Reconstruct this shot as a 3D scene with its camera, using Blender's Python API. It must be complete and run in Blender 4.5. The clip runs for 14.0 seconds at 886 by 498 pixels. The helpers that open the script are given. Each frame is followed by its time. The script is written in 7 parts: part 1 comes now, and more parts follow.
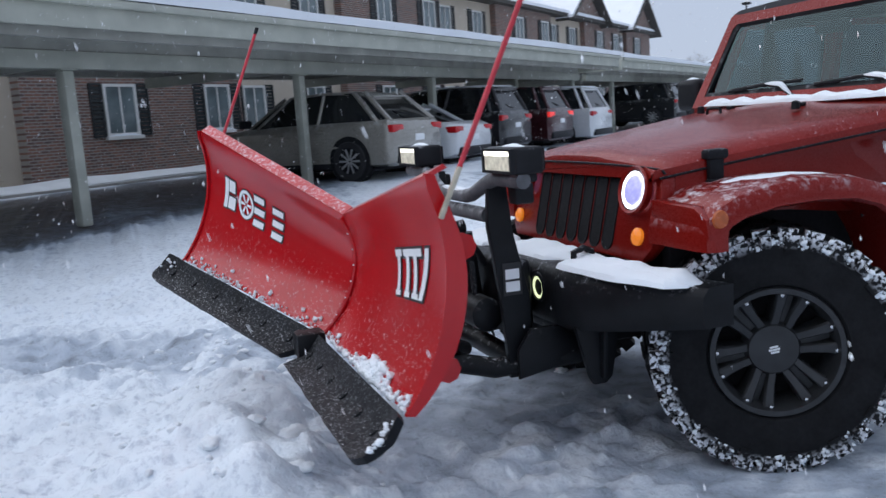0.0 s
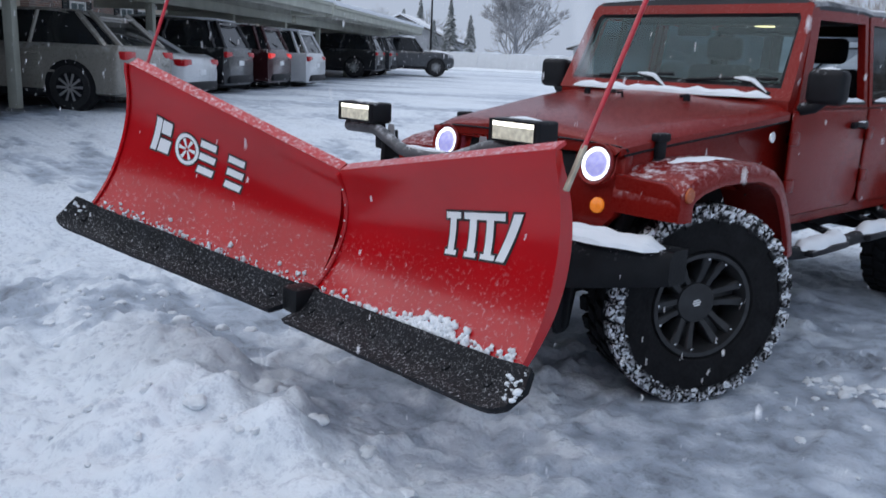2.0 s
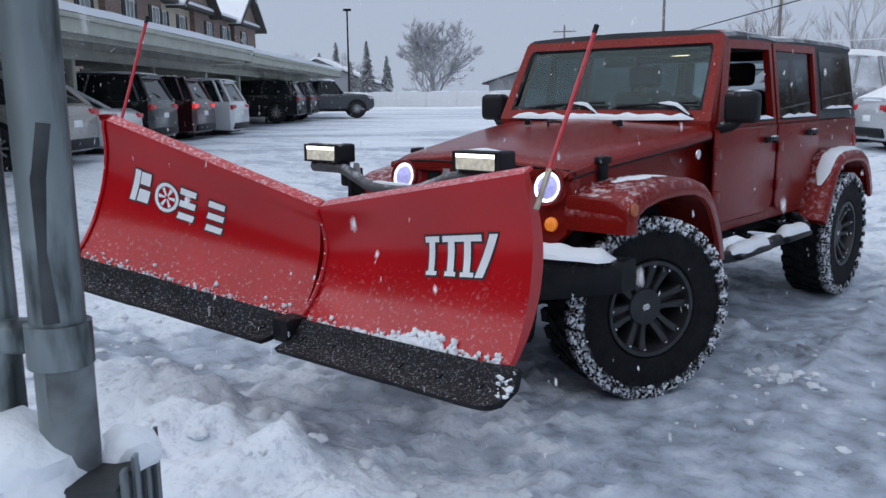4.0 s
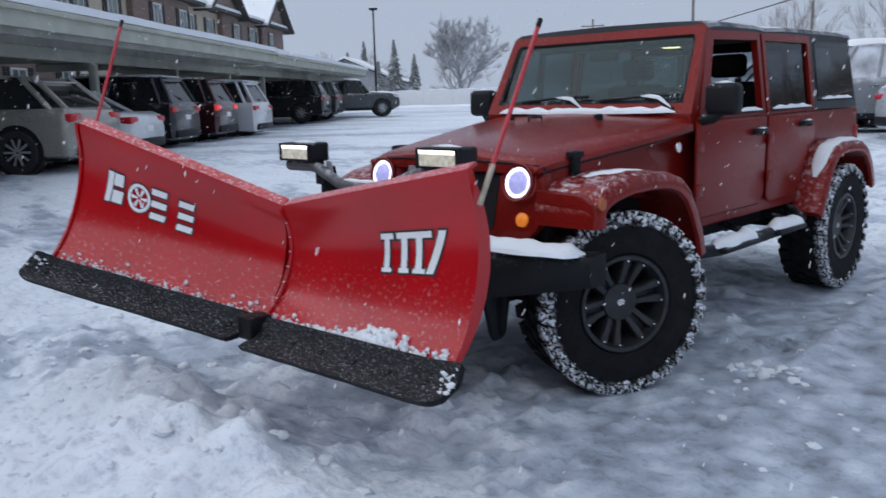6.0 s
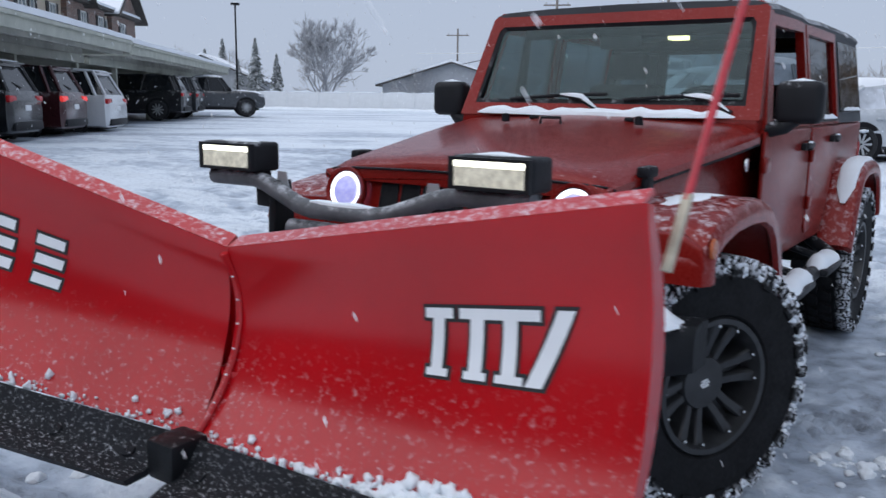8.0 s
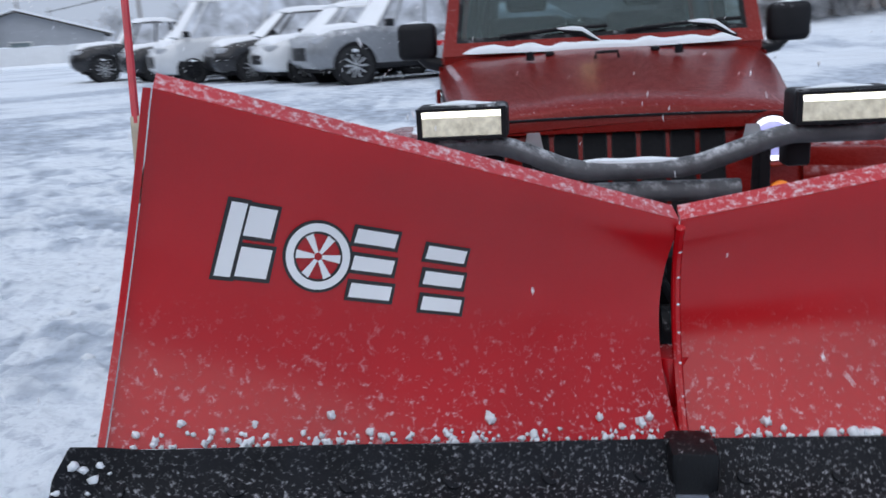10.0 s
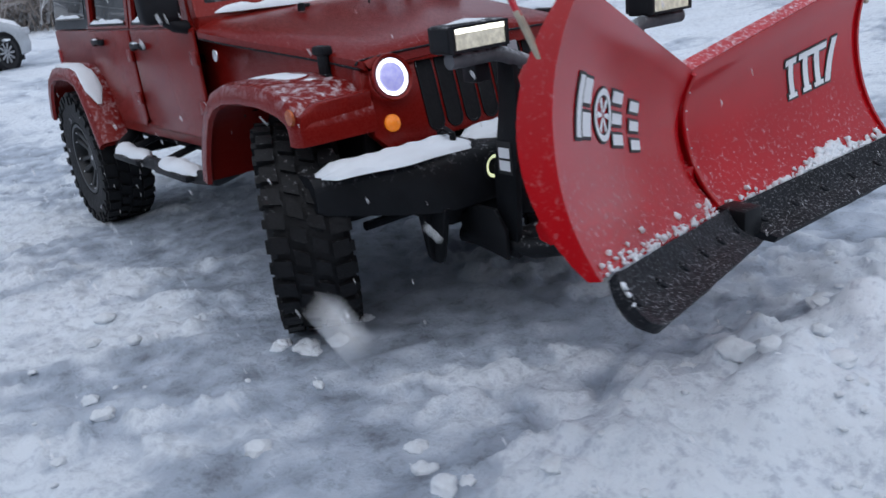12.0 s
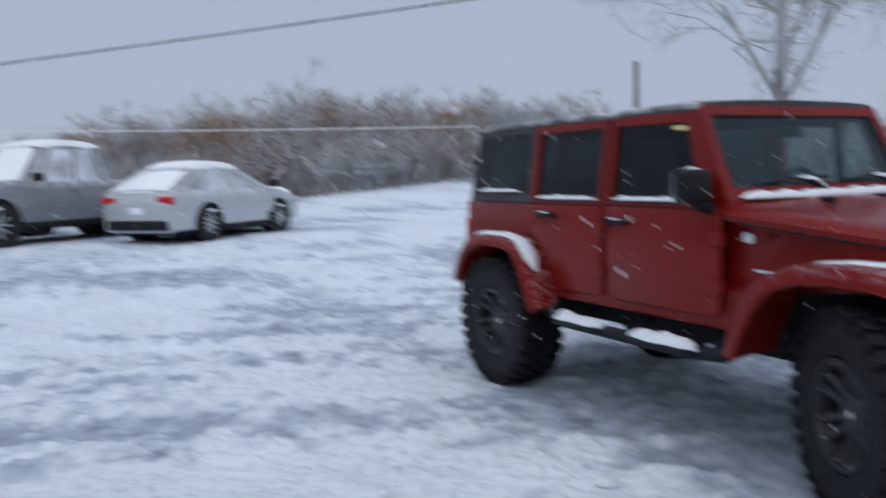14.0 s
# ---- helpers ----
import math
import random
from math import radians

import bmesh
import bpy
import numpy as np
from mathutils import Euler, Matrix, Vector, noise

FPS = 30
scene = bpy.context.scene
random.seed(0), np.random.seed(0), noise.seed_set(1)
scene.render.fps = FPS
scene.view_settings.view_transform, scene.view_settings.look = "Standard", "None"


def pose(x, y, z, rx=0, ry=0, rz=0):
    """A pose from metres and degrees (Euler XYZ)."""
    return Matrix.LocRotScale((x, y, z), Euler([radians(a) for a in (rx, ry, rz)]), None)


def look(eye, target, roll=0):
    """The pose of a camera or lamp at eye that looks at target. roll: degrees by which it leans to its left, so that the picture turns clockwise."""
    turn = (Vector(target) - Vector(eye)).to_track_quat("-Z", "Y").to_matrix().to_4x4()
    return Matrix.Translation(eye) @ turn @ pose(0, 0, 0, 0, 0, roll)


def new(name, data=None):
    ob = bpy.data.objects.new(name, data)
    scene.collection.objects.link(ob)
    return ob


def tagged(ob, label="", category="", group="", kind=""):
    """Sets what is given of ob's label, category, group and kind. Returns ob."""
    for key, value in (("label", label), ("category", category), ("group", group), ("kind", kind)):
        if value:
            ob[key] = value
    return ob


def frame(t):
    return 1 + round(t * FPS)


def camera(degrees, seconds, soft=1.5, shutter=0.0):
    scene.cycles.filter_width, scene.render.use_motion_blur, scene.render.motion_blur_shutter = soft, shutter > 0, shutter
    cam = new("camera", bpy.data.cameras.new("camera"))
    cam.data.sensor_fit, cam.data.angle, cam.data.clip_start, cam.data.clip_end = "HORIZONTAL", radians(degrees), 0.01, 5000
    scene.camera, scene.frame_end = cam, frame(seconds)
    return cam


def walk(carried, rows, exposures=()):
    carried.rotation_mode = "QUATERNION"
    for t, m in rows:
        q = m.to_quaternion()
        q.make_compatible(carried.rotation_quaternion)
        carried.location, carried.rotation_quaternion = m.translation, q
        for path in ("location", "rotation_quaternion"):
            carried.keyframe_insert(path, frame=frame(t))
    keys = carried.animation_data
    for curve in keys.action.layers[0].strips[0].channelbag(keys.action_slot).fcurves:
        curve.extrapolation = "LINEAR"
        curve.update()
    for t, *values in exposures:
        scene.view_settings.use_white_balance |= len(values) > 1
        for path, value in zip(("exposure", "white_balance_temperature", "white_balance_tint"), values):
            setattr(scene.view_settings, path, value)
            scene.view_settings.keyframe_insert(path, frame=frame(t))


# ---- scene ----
cam = camera(56.0, 14.0, shutter=0.3)
PATH = [
    (0, (3.3, -2.231, 1.405), (1.443, -1.556, 1.099), -3.9),
    (0.5, (3.085, -2.634, 1.473), (1.338, -1.732, 1.109), -5.5),
    (1, (2.808, -2.904, 1.45), (1.231, -1.774, 0.966), -5.0),
    (1.5, (2.701, -3.204, 1.465), (1.172, -2.019, 0.956), -2.0),
    (2, (2.763, -3.425, 1.518), (1.337, -2.096, 1.069), 2.5),
    (2.5, (2.904, -3.569, 1.559), (1.478, -2.217, 1.187), 2.2),
    (3, (2.844, -3.741, 1.547), (1.454, -2.349, 1.181), 0.4),
    (3.5, (2.831, -3.795, 1.531), (1.474, -2.371, 1.168), -0.3),
    (3.7, (2.832, -3.792, 1.522), (1.52, -2.326, 1.163), -0.5),
    (5.8, (3.076, -3.614, 1.54), (1.668, -2.237, 1.188), -1.6),
    (6, (3.073, -3.578, 1.514), (1.699, -2.171, 1.151), -1.6),
    (6.5, (2.882, -3.398, 1.483), (1.669, -1.871, 1.041), 0.6),
    (7, (2.564, -3.109, 1.484), (1.455, -1.51, 1.022), -0.1),
    (7.5, (2.207, -2.827, 1.444), (1.078, -1.23, 1.025), -2.5),
    (8, (1.686, -2.9, 1.438), (0.575, -1.275, 1.087), 0.8),
    (8.5, (1.178, -2.918, 1.444), (0.195, -1.217, 1.071), 0.2),
    (9, (0.66, -3.163, 1.469), (-0.255, -1.424, 1.092), 0.2),
    (9.2, (0.5, -3.267, 1.491), (-0.36, -1.502, 1.108), -0.9),
    (11.3, (-1.823, -3.374, 1.506), (-0.936, -1.731, 0.789), -3.6),
    (11.5, (-2.034, -3.369, 1.5), (-1.088, -1.753, 0.796), -4.9),
    (12, (-2.396, -3.232, 1.495), (-1.285, -1.7, 0.847), -6.7),
    (12.5, (-2.868, -3.054, 1.524), (-1.667, -1.541, 1.006), -7.8),
    (13, (-3.368, -2.88, 1.526), (-2.022, -1.457, 1.121), -6.7),
    (13.2, (-3.509, -2.746, 1.536), (-2.163, -1.333, 1.098), -7.2),
    (13.5, (-3.648, -2.54, 1.558), (-2.32, -1.102, 1.147), -6.2),
    (13.8, (-3.821, -2.358, 1.553), (-2.649, -0.767, 1.242), -3.1),
    (14, (-4.007, -2.279, 1.549), (-3.095, -0.508, 1.371), -1.7),
]
walk(cam, [(t, look(eye, target, roll)) for t, eye, target, roll in PATH], exposures=((0.0, 0.14), (1.0, 0.04), (3.0, -0.1), (6.0, -0.12), (7.0, -0.06), (8.0, 0.0), (8.5, -0.08), (9.0, 0.05), (11.5, -0.1), (12.5, -0.18), (14.0, -0.20)))

# ---- sky and light: falling snow under an even overcast ----
world = bpy.data.worlds.new("overcast")
scene.world = world
world.use_nodes = True
_n, _l = world.node_tree.nodes, world.node_tree.links
_sky = _n.new("ShaderNodeTexSky")
_sky.sky_type, _sky.sun_disc = "NISHITA", False
_sky.sun_elevation, _sky.sun_rotation = radians(50), radians(213)
_mix = _n.new("ShaderNodeMix")
_mix.data_type = "RGBA"
_mix.inputs["Factor"].default_value = 0.06
_mix.inputs["A"].default_value = (4.6, 5.35, 6.85, 1)
_l.new(_sky.outputs["Color"], _mix.inputs["B"])
_l.new(_mix.outputs["Result"], _n["Background"].inputs["Color"])
_n["Background"].inputs["Strength"].default_value = 0.1
sun = new("sun", bpy.data.lights.new("sun", "SUN"))
sun.data.energy, sun.data.angle, sun.data.color = 1.75, radians(110), (0.98, 0.98, 1.0)
sun.matrix_world = look((0, 0, 20), (9, 14, 0))


# ---- materials ----
def mat(name, base, rough=0.6, metal=0.0, var=0.15, scale=6.0, bump=0.1, fine=60.0, dust=0.0, coat=0.0,
        dust_scale=5.0, emit=None, power=0.0, stretch=(1, 1, 1)):
    """A principled surface with broad and fine variation; dust: how much settled snow lies on faces that look up."""
    m = bpy.data.materials.new(name)
    m.use_nodes = True
    n, l = m.node_tree.nodes, m.node_tree.links
    p = n["Principled BSDF"]
    tc = n.new("ShaderNodeTexCoord")
    mp = n.new("ShaderNodeMapping")
    mp.inputs["Scale"].default_value = stretch
    l.new(tc.outputs["Object"], mp.inputs["Vector"])
    big = n.new("ShaderNodeTexNoise")
    big.inputs["Scale"].default_value, big.inputs["Detail"].default_value = scale, 6
    l.new(mp.outputs["Vector"], big.inputs["Vector"])
    small = n.new("ShaderNodeTexNoise")
    small.inputs["Scale"].default_value, small.inputs["Detail"].default_value = fine, 3
    l.new(mp.outputs["Vector"], small.inputs["Vector"])
    ramp = n.new("ShaderNodeValToRGB")
    ramp.color_ramp.elements[0].position, ramp.color_ramp.elements[1].position = 0.3, 0.7
    ramp.color_ramp.elements[0].color = (*[c * (1 - var) for c in base], 1)
    ramp.color_ramp.elements[1].color = (*[min(1, c * (1 + var)) for c in base], 1)
    l.new(big.outputs["Fac"], ramp.inputs["Fac"])
    colour = ramp.outputs["Color"]
    rr = n.new("ShaderNodeMapRange")
    rr.inputs["To Min"].default_value, rr.inputs["To Max"].default_value = max(0.02, rough * 0.75), min(1, rough * 1.3)
    l.new(small.outputs["Fac"], rr.inputs["Value"])
    roughness = rr.outputs["Result"]
    if dust:
        geo = n.new("ShaderNodeNewGeometry")
        sep = n.new("ShaderNodeSeparateXYZ")
        l.new(geo.outputs["Normal"], sep.inputs["Vector"])
        up = n.new("ShaderNodeMapRange")
        up.inputs["From Min"].default_value, up.inputs["From Max"].default_value = 0.15, 0.95
        l.new(sep.outputs["Z"], up.inputs["Value"])
        dn = n.new("ShaderNodeTexNoise")
        dn.inputs["Scale"].default_value, dn.inputs["Detail"].default_value = dust_scale, 9
        dn.inputs["Roughness"].default_value = 0.72
        l.new(tc.outputs["Object"], dn.inputs["Vector"])
        dr = n.new("ShaderNodeMapRange")
        dr.inputs["From Min"].default_value, dr.inputs["From Max"].default_value = 0.62 - 0.3 * dust, 0.78 - 0.2 * dust
        l.new(dn.outputs["Fac"], dr.inputs["Value"])
        mul = n.new("ShaderNodeMath")
        mul.operation = "MULTIPLY"
        l.new(up.outputs["Result"], mul.inputs[0])
        l.new(dr.outputs["Result"], mul.inputs[1])
        cm = n.new("ShaderNodeMix")
        cm.data_type = "RGBA"
        cm.inputs["B"].default_value = (0.82, 0.85, 0.9, 1)
        l.new(mul.outputs["Value"], cm.inputs["Factor"])
        l.new(colour, cm.inputs["A"])
        colour = cm.outputs["Result"]
        rm = n.new("ShaderNodeMix")
        rm.inputs["B"].default_value = 0.9
        l.new(mul.outputs["Value"], rm.inputs["Factor"])
        l.new(roughness, rm.inputs["A"])
        roughness = rm.outputs["Result"]
    l.new(colour, p.inputs["Base Color"])
    l.new(roughness, p.inputs["Roughness"])
    p.inputs["Metallic"].default_value = metal
    p.inputs["Coat Weight"].default_value = coat
    p.inputs["Coat Roughness"].default_value = 0.12
    if bump:
        b = n.new("ShaderNodeBump")
        b.inputs["Strength"].default_value, b.inputs["Distance"].default_value = bump, 0.01
        l.new(small.outputs["Fac"], b.inputs["Height"])
        l.new(b.outputs["Normal"], p.inputs["Normal"])
    if emit:
        p.inputs["Emission Color"].default_value = (*emit, 1)
        p.inputs["Emission Strength"].default_value = power
    return m


def glass(name, tint, gloss=0.0, base=0.04):
    """A thin pane: it lets tinted light through and mirrors at its surface."""
    m = bpy.data.materials.new(name)
    m.use_nodes = True
    n, l = m.node_tree.nodes, m.node_tree.links
    n.remove(n["Principled BSDF"])
    tr = n.new("ShaderNodeBsdfTransparent")
    tr.inputs["Color"].default_value = (*tint, 1)
    gl = n.new("ShaderNodeBsdfGlossy")
    gl.inputs["Roughness"].default_value = gloss
    lw = n.new("ShaderNodeLayerWeight")
    lw.inputs["Blend"].default_value = 0.5
    pw = n.new("ShaderNodeMath")
    pw.operation = "POWER"
    pw.inputs[1].default_value = 4.0
    l.new(lw.outputs["Facing"], pw.inputs[0])
    fr = n.new("ShaderNodeMath")
    fr.operation = "MULTIPLY_ADD"
    fr.inputs[1].default_value, fr.inputs[2].default_value = 0.7, base
    l.new(pw.outputs["Value"], fr.inputs[0])
    ms = n.new("ShaderNodeMixShader")
    l.new(fr.outputs["Value"], ms.inputs["Fac"])
    l.new(tr.outputs["BSDF"], ms.inputs[1])
    l.new(gl.outputs["BSDF"], ms.inputs[2])
    l.new(ms.outputs["Shader"], n["Material Output"].inputs["Surface"])
    return m


SNOW = mat("snow", (0.81, 0.86, 0.91), 0.85, var=0.05, scale=3, bump=0.45, fine=38)
SNOW_ROOF = mat("roof_snow", (0.84, 0.87, 0.91), 0.85, var=0.03, scale=1, bump=0.2, fine=8)
JEEP = mat("copper_red_paint", (0.20, 0.0085, 0.0058), 0.27, metal=0.15, var=0.1, scale=2, bump=0.02, fine=300, coat=0.14, dust=0.07, dust_scale=70)
JEEP_FROST = mat("frosted_copper_red_paint", (0.20, 0.0085, 0.0058), 0.27, metal=0.15, var=0.1, scale=2, bump=0.02, fine=300, coat=0.14, dust=0.40, dust_scale=26)
for _m in (JEEP, JEEP_FROST):
    _m.node_tree.nodes["Principled BSDF"].inputs["Specular IOR Level"].default_value = 0.22
PLOW = mat("plow_red_paint", (0.44, 0.0035, 0.008), 0.17, var=0.12, scale=2.2, bump=0.03, fine=160, coat=0.2, dust=0.24, dust_scale=55)
PLOW.node_tree.nodes["Principled BSDF"].inputs["Specular IOR Level"].default_value = 0.42
PLOW_LIP = mat("plow_lip_paint", (0.5, 0.014, 0.022), 0.35, var=0.12, scale=6, bump=0.06, coat=0.3, dust=0.42, dust_scale=60)
RUBBER = mat("black_rubber", (0.007, 0.008, 0.011), 0.6, var=0.4, scale=9, bump=0.4, fine=45, dust=0.23, dust_scale=105)
RUBBER.node_tree.nodes["Principled BSDF"].inputs["Specular IOR Level"].default_value = 0.2
BLACK = mat("black_powder_coat", (0.009, 0.010, 0.012), 0.42, var=0.3, scale=8, bump=0.15, fine=150, dust=0.2, dust_scale=40)
PLASTIC = mat("black_plastic", (0.014, 0.015, 0.018), 0.5, var=0.2, scale=10, bump=0.1, fine=200, dust=0.25, dust_scale=18)
HARDTOP = mat("charcoal_hardtop", (0.045, 0.05, 0.057), 0.65, var=0.18, scale=4, bump=0.2, fine=220, dust=0.75, dust_scale=6)
INTERIOR = mat("dark_interior", (0.012, 0.012, 0.014), 0.8, var=0.2, bump=0.1)
for _m in (BLACK, PLASTIC, INTERIOR):
    _m.node_tree.nodes["Principled BSDF"].inputs["Specular IOR Level"].default_value = 0.18
STEEL = mat("zinc_steel", (0.42, 0.44, 0.46), 0.42, metal=0.7, var=0.3, scale=9, bump=0.12, fine=40)
STEEL_SNOWY = mat("frosted_dark_steel", (0.10, 0.105, 0.115), 0.6, var=0.35, scale=14, bump=0.25, dust=0.5, dust_scale=20)
CHROME = mat("bright_steel", (0.7, 0.71, 0.72), 0.2, metal=1.0, var=0.1, bump=0.02)
WHITE = mat("white_decal", (0.82, 0.84, 0.86), 0.45, var=0.05, bump=0.02)
DECAL_BLACK = mat("black_decal", (0.02, 0.02, 0.022), 0.5, bump=0.02)
AMBER = mat("amber_lens", (0.75, 0.2, 0.02), 0.25, var=0.2, scale=30, bump=0.1, emit=(1.0, 0.28, 0.02), power=0.3)
AMBER_DARK = mat("amber_reflector", (0.42, 0.09, 0.02), 0.25, var=0.2, scale=30, bump=0.1)
HALO = mat("lit_halo_ring", (0.9, 0.9, 1.0), 0.3, emit=(0.86, 0.88, 1.0), power=2.2)
LENS = mat("lit_lamp_lens", (0.4, 0.4, 0.62), 0.12, var=0.3, scale=40, bump=0.25, emit=(0.42, 0.42, 0.95), power=0.55)
LED = mat("led_strip", (0.9, 0.9, 0.85), 0.3, emit=(1.0, 0.98, 0.85), power=2.6)
LAMP_LENS = mat("work_lamp_lens", (0.5, 0.5, 0.42), 0.2, var=0.45, scale=40, bump=0.4, fine=50, emit=(1.0, 0.96, 0.8), power=0.28)
FOG = mat("fog_lamp_ring", (0.8, 0.85, 0.5), 0.3, emit=(0.9, 1.0, 0.6), power=0.9)
DOME = mat("dome_lamp", (0.9, 0.8, 0.6), 0.4, emit=(1.0, 0.72, 0.35), power=5.0)
MAST = mat("red_guide_rod", (0.5, 0.012, 0.03), 0.35, var=0.2, scale=20, bump=0.1, coat=0.3)
TAN = mat("galvanised_bracket", (0.42, 0.38, 0.3), 0.55, metal=0.3, var=0.25, scale=25, bump=0.15)
GLASS = glass("windscreen_glass", (0.38, 0.53, 0.54), base=0.06)
GLASS.node_tree.nodes["Glossy BSDF"].inputs["Color"].default_value = (0.72, 0.9, 0.92, 1)
TINT = glass("tinted_glass", (0.30, 0.34, 0.37), base=0.025)
DARKGLASS = mat("car_window", (0.012, 0.014, 0.017), 0.08, var=0.2, scale=3, bump=0.0)


# ---- mesh helpers ----
def finish(bm, angle=38):
    bmesh.ops.recalc_face_normals(bm, faces=bm.faces)
    lim = radians(angle)
    for f in bm.faces:
        f.smooth = True
    for e in bm.edges:
        e.smooth = len(e.link_faces) == 2 and e.calc_face_angle(0) < lim
    return bm


def part(name, bm, material, parent=None, label="", angle=38):
    finish(bm, angle)
    me = bpy.data.meshes.new(name)
    bm.to_mesh(me)
    bm.free()
    me.materials.append(material)
    ob = new(name, me)
    if parent:
        ob.parent = parent
    if label:
        ob["label"] = label
    return ob


def share(src, name, m, parent, label=""):
    """Another object on the same mesh."""
    ob = new(name, src.data)
    ob.parent = parent
    ob.matrix_basis = m
    if label:
        ob["label"] = label
    return ob


def empty(name, m=None, **tags):
    ob = new(name)
    ob.empty_display_size = 0.2
    if m is not None:
        ob.matrix_basis = m
    return tagged(ob, **tags)


def box(x0, x1, y0, y1, z0, z1, bevel=0.0, seg=2, bm=None, m=None):
    bm = bm or bmesh.new()
    vs = [bm.verts.new((x, y, z)) for x in (x0, x1) for y in (y0, y1) for z in (z0, z1)]
    fs = [bm.faces.new([vs[i] for i in q]) for q in ((0, 1, 3, 2), (4, 6, 7, 5), (0, 4, 5, 1), (2, 3, 7, 6), (0, 2, 6, 4), (1, 5, 7, 3))]
    if m is not None:
        bmesh.ops.transform(bm, matrix=m, verts=vs)
    if bevel:
        es = {e for f in fs for e in f.edges}
        bmesh.ops.bevel(bm, geom=list(es), offset=bevel, segments=seg, affect="EDGES", profile=0.5)
    return bm


def loops(bm, rings, close=True, caps=True):
    """Skin a list of equally long rings of points."""
    vr = [[bm.verts.new(p) for p in r] for r in rings]
    n = len(vr[0])
    for a, b in zip(vr, vr[1:]):
        for i in range(n if close else n - 1):
            j = (i + 1) % n
            bm.faces.new((a[i], a[j], b[j], b[i]))
    if caps and close:
        bm.faces.new(vr[0][::-1])
        bm.faces.new(vr[-1])
    return vr


def tube(points, r, seg=10, bm=None, caps=True):
    """A round bar along points; r is a number or one for each point."""
    bm = bm or bmesh.new()
    pts = [Vector(p) for p in points]
    rs = r if isinstance(r, (list, tuple)) else [r] * len(pts)
    rings, side = [], None
    for i, p in enumerate(pts):
        d = (pts[min(i + 1, len(pts) - 1)] - pts[max(i - 1, 0)]).normalized()
        if side is None:
            side = d.orthogonal().normalized()
        side = (side - d * side.dot(d)).normalized()
        up = d.cross(side)
        rings.append([p + (side * math.cos(2 * math.pi * k / seg) + up * math.sin(2 * math.pi * k / seg)) * rs[i] for k in range(seg)])
    loops(bm, rings, caps=caps)
    return bm


def prism(poly, axis, a, b, bevel=0.0, bm=None, seg=2):
    """A flat outline pushed from a to b along an axis. poly: pairs in the two other axes, in x, y, z order."""
    bm = bm or bmesh.new()

    def at(p, h):
        return {"x": (h, p[0], p[1]), "y": (p[0], h, p[1]), "z": (p[0], p[1], h)}[axis]
    lo = [bm.verts.new(at(p, a)) for p in poly]
    hi = [bm.verts.new(at(p, b)) for p in poly]
    fs = [bm.faces.new(lo[::-1]), bm.faces.new(hi)]
    n = len(poly)
    for i in range(n):
        fs.append(bm.faces.new((lo[i], lo[(i + 1) % n], hi[(i + 1) % n], hi[i])))
    if bevel:
        es = [e for f in fs[:2] for e in f.edges]
        bmesh.ops.bevel(bm, geom=list(set(es)), offset=bevel, segments=seg, affect="EDGES", profile=0.5)
    return bm


def frame_ring(outer, inner, axis, a, b, bm=None):
    """A flat frame with a hole: two outlines with the same number of corners."""
    bm = bm or bmesh.new()

    def at(p, h):
        return {"x": (h, p[0], p[1]), "y": (p[0], h, p[1]), "z": (p[0], p[1], h)}[axis]
    o0, i0, o1, i1 = [[bm.verts.new(at(p, h)) for p in q] for q, h in ((outer, a), (inner, a), (outer, b), (inner, b))]
    n = len(outer)
    for k in range(n):
        j = (k + 1) % n
        bm.faces.new((o0[k], i0[k], i0[j], o0[j]))
        bm.faces.new((o1[k], o1[j], i1[j], i1[k]))
        bm.faces.new((o0[k], o0[j], o1[j], o1[k]))
        bm.faces.new((i0[k], i1[k], i1[j], i0[j]))
    return bm


def lathe(profile, seg=48, bm=None, closed=True):
    """Turn (x, radius) pairs round the x axis."""
    bm = bm or bmesh.new()
    rings = [[(x, r * math.cos(2 * math.pi * k / seg), r * math.sin(2 * math.pi * k / seg)) for k in range(seg)] for x, r in profile]
    if closed:
        rings.append(rings[0])
        vr = [[bm.verts.new(p) for p in r] for r in rings[:-1]]
        vr.append(vr[0])
        for a, b in zip(vr, vr[1:]):
            for i in range(seg):
                bm.faces.new((a[i], a[(i + 1) % seg], b[(i + 1) % seg], b[i]))
    else:
        loops(bm, rings)
    return bm


def smooth_step(a, b, x):
    t = np.clip((x - a) / (b - a), 0, 1)
    return t * t * (3 - 2 * t)


def lump(cx, cy, cz, r, seed=0, squash=0.7, sub=2, bm=None, rough=0.35):
    """An uneven clod."""
    bm = bm or bmesh.new()
    made = bmesh.ops.create_icosphere(bm, subdivisions=sub, radius=1.0)["verts"]
    for v in made:
        d = v.co.normalized()
        k = 1 + rough * noise.noise(d * 1.7 + Vector((seed * 3.1, seed * 1.7, seed))) + 0.5 * rough * noise.noise(d * 4.1 + Vector((seed, 0, seed * 2.3)))
        v.co = Vector((cx + d.x * r * k, cy + d.y * r * k, cz + d.z * r * k * squash))
    return bm


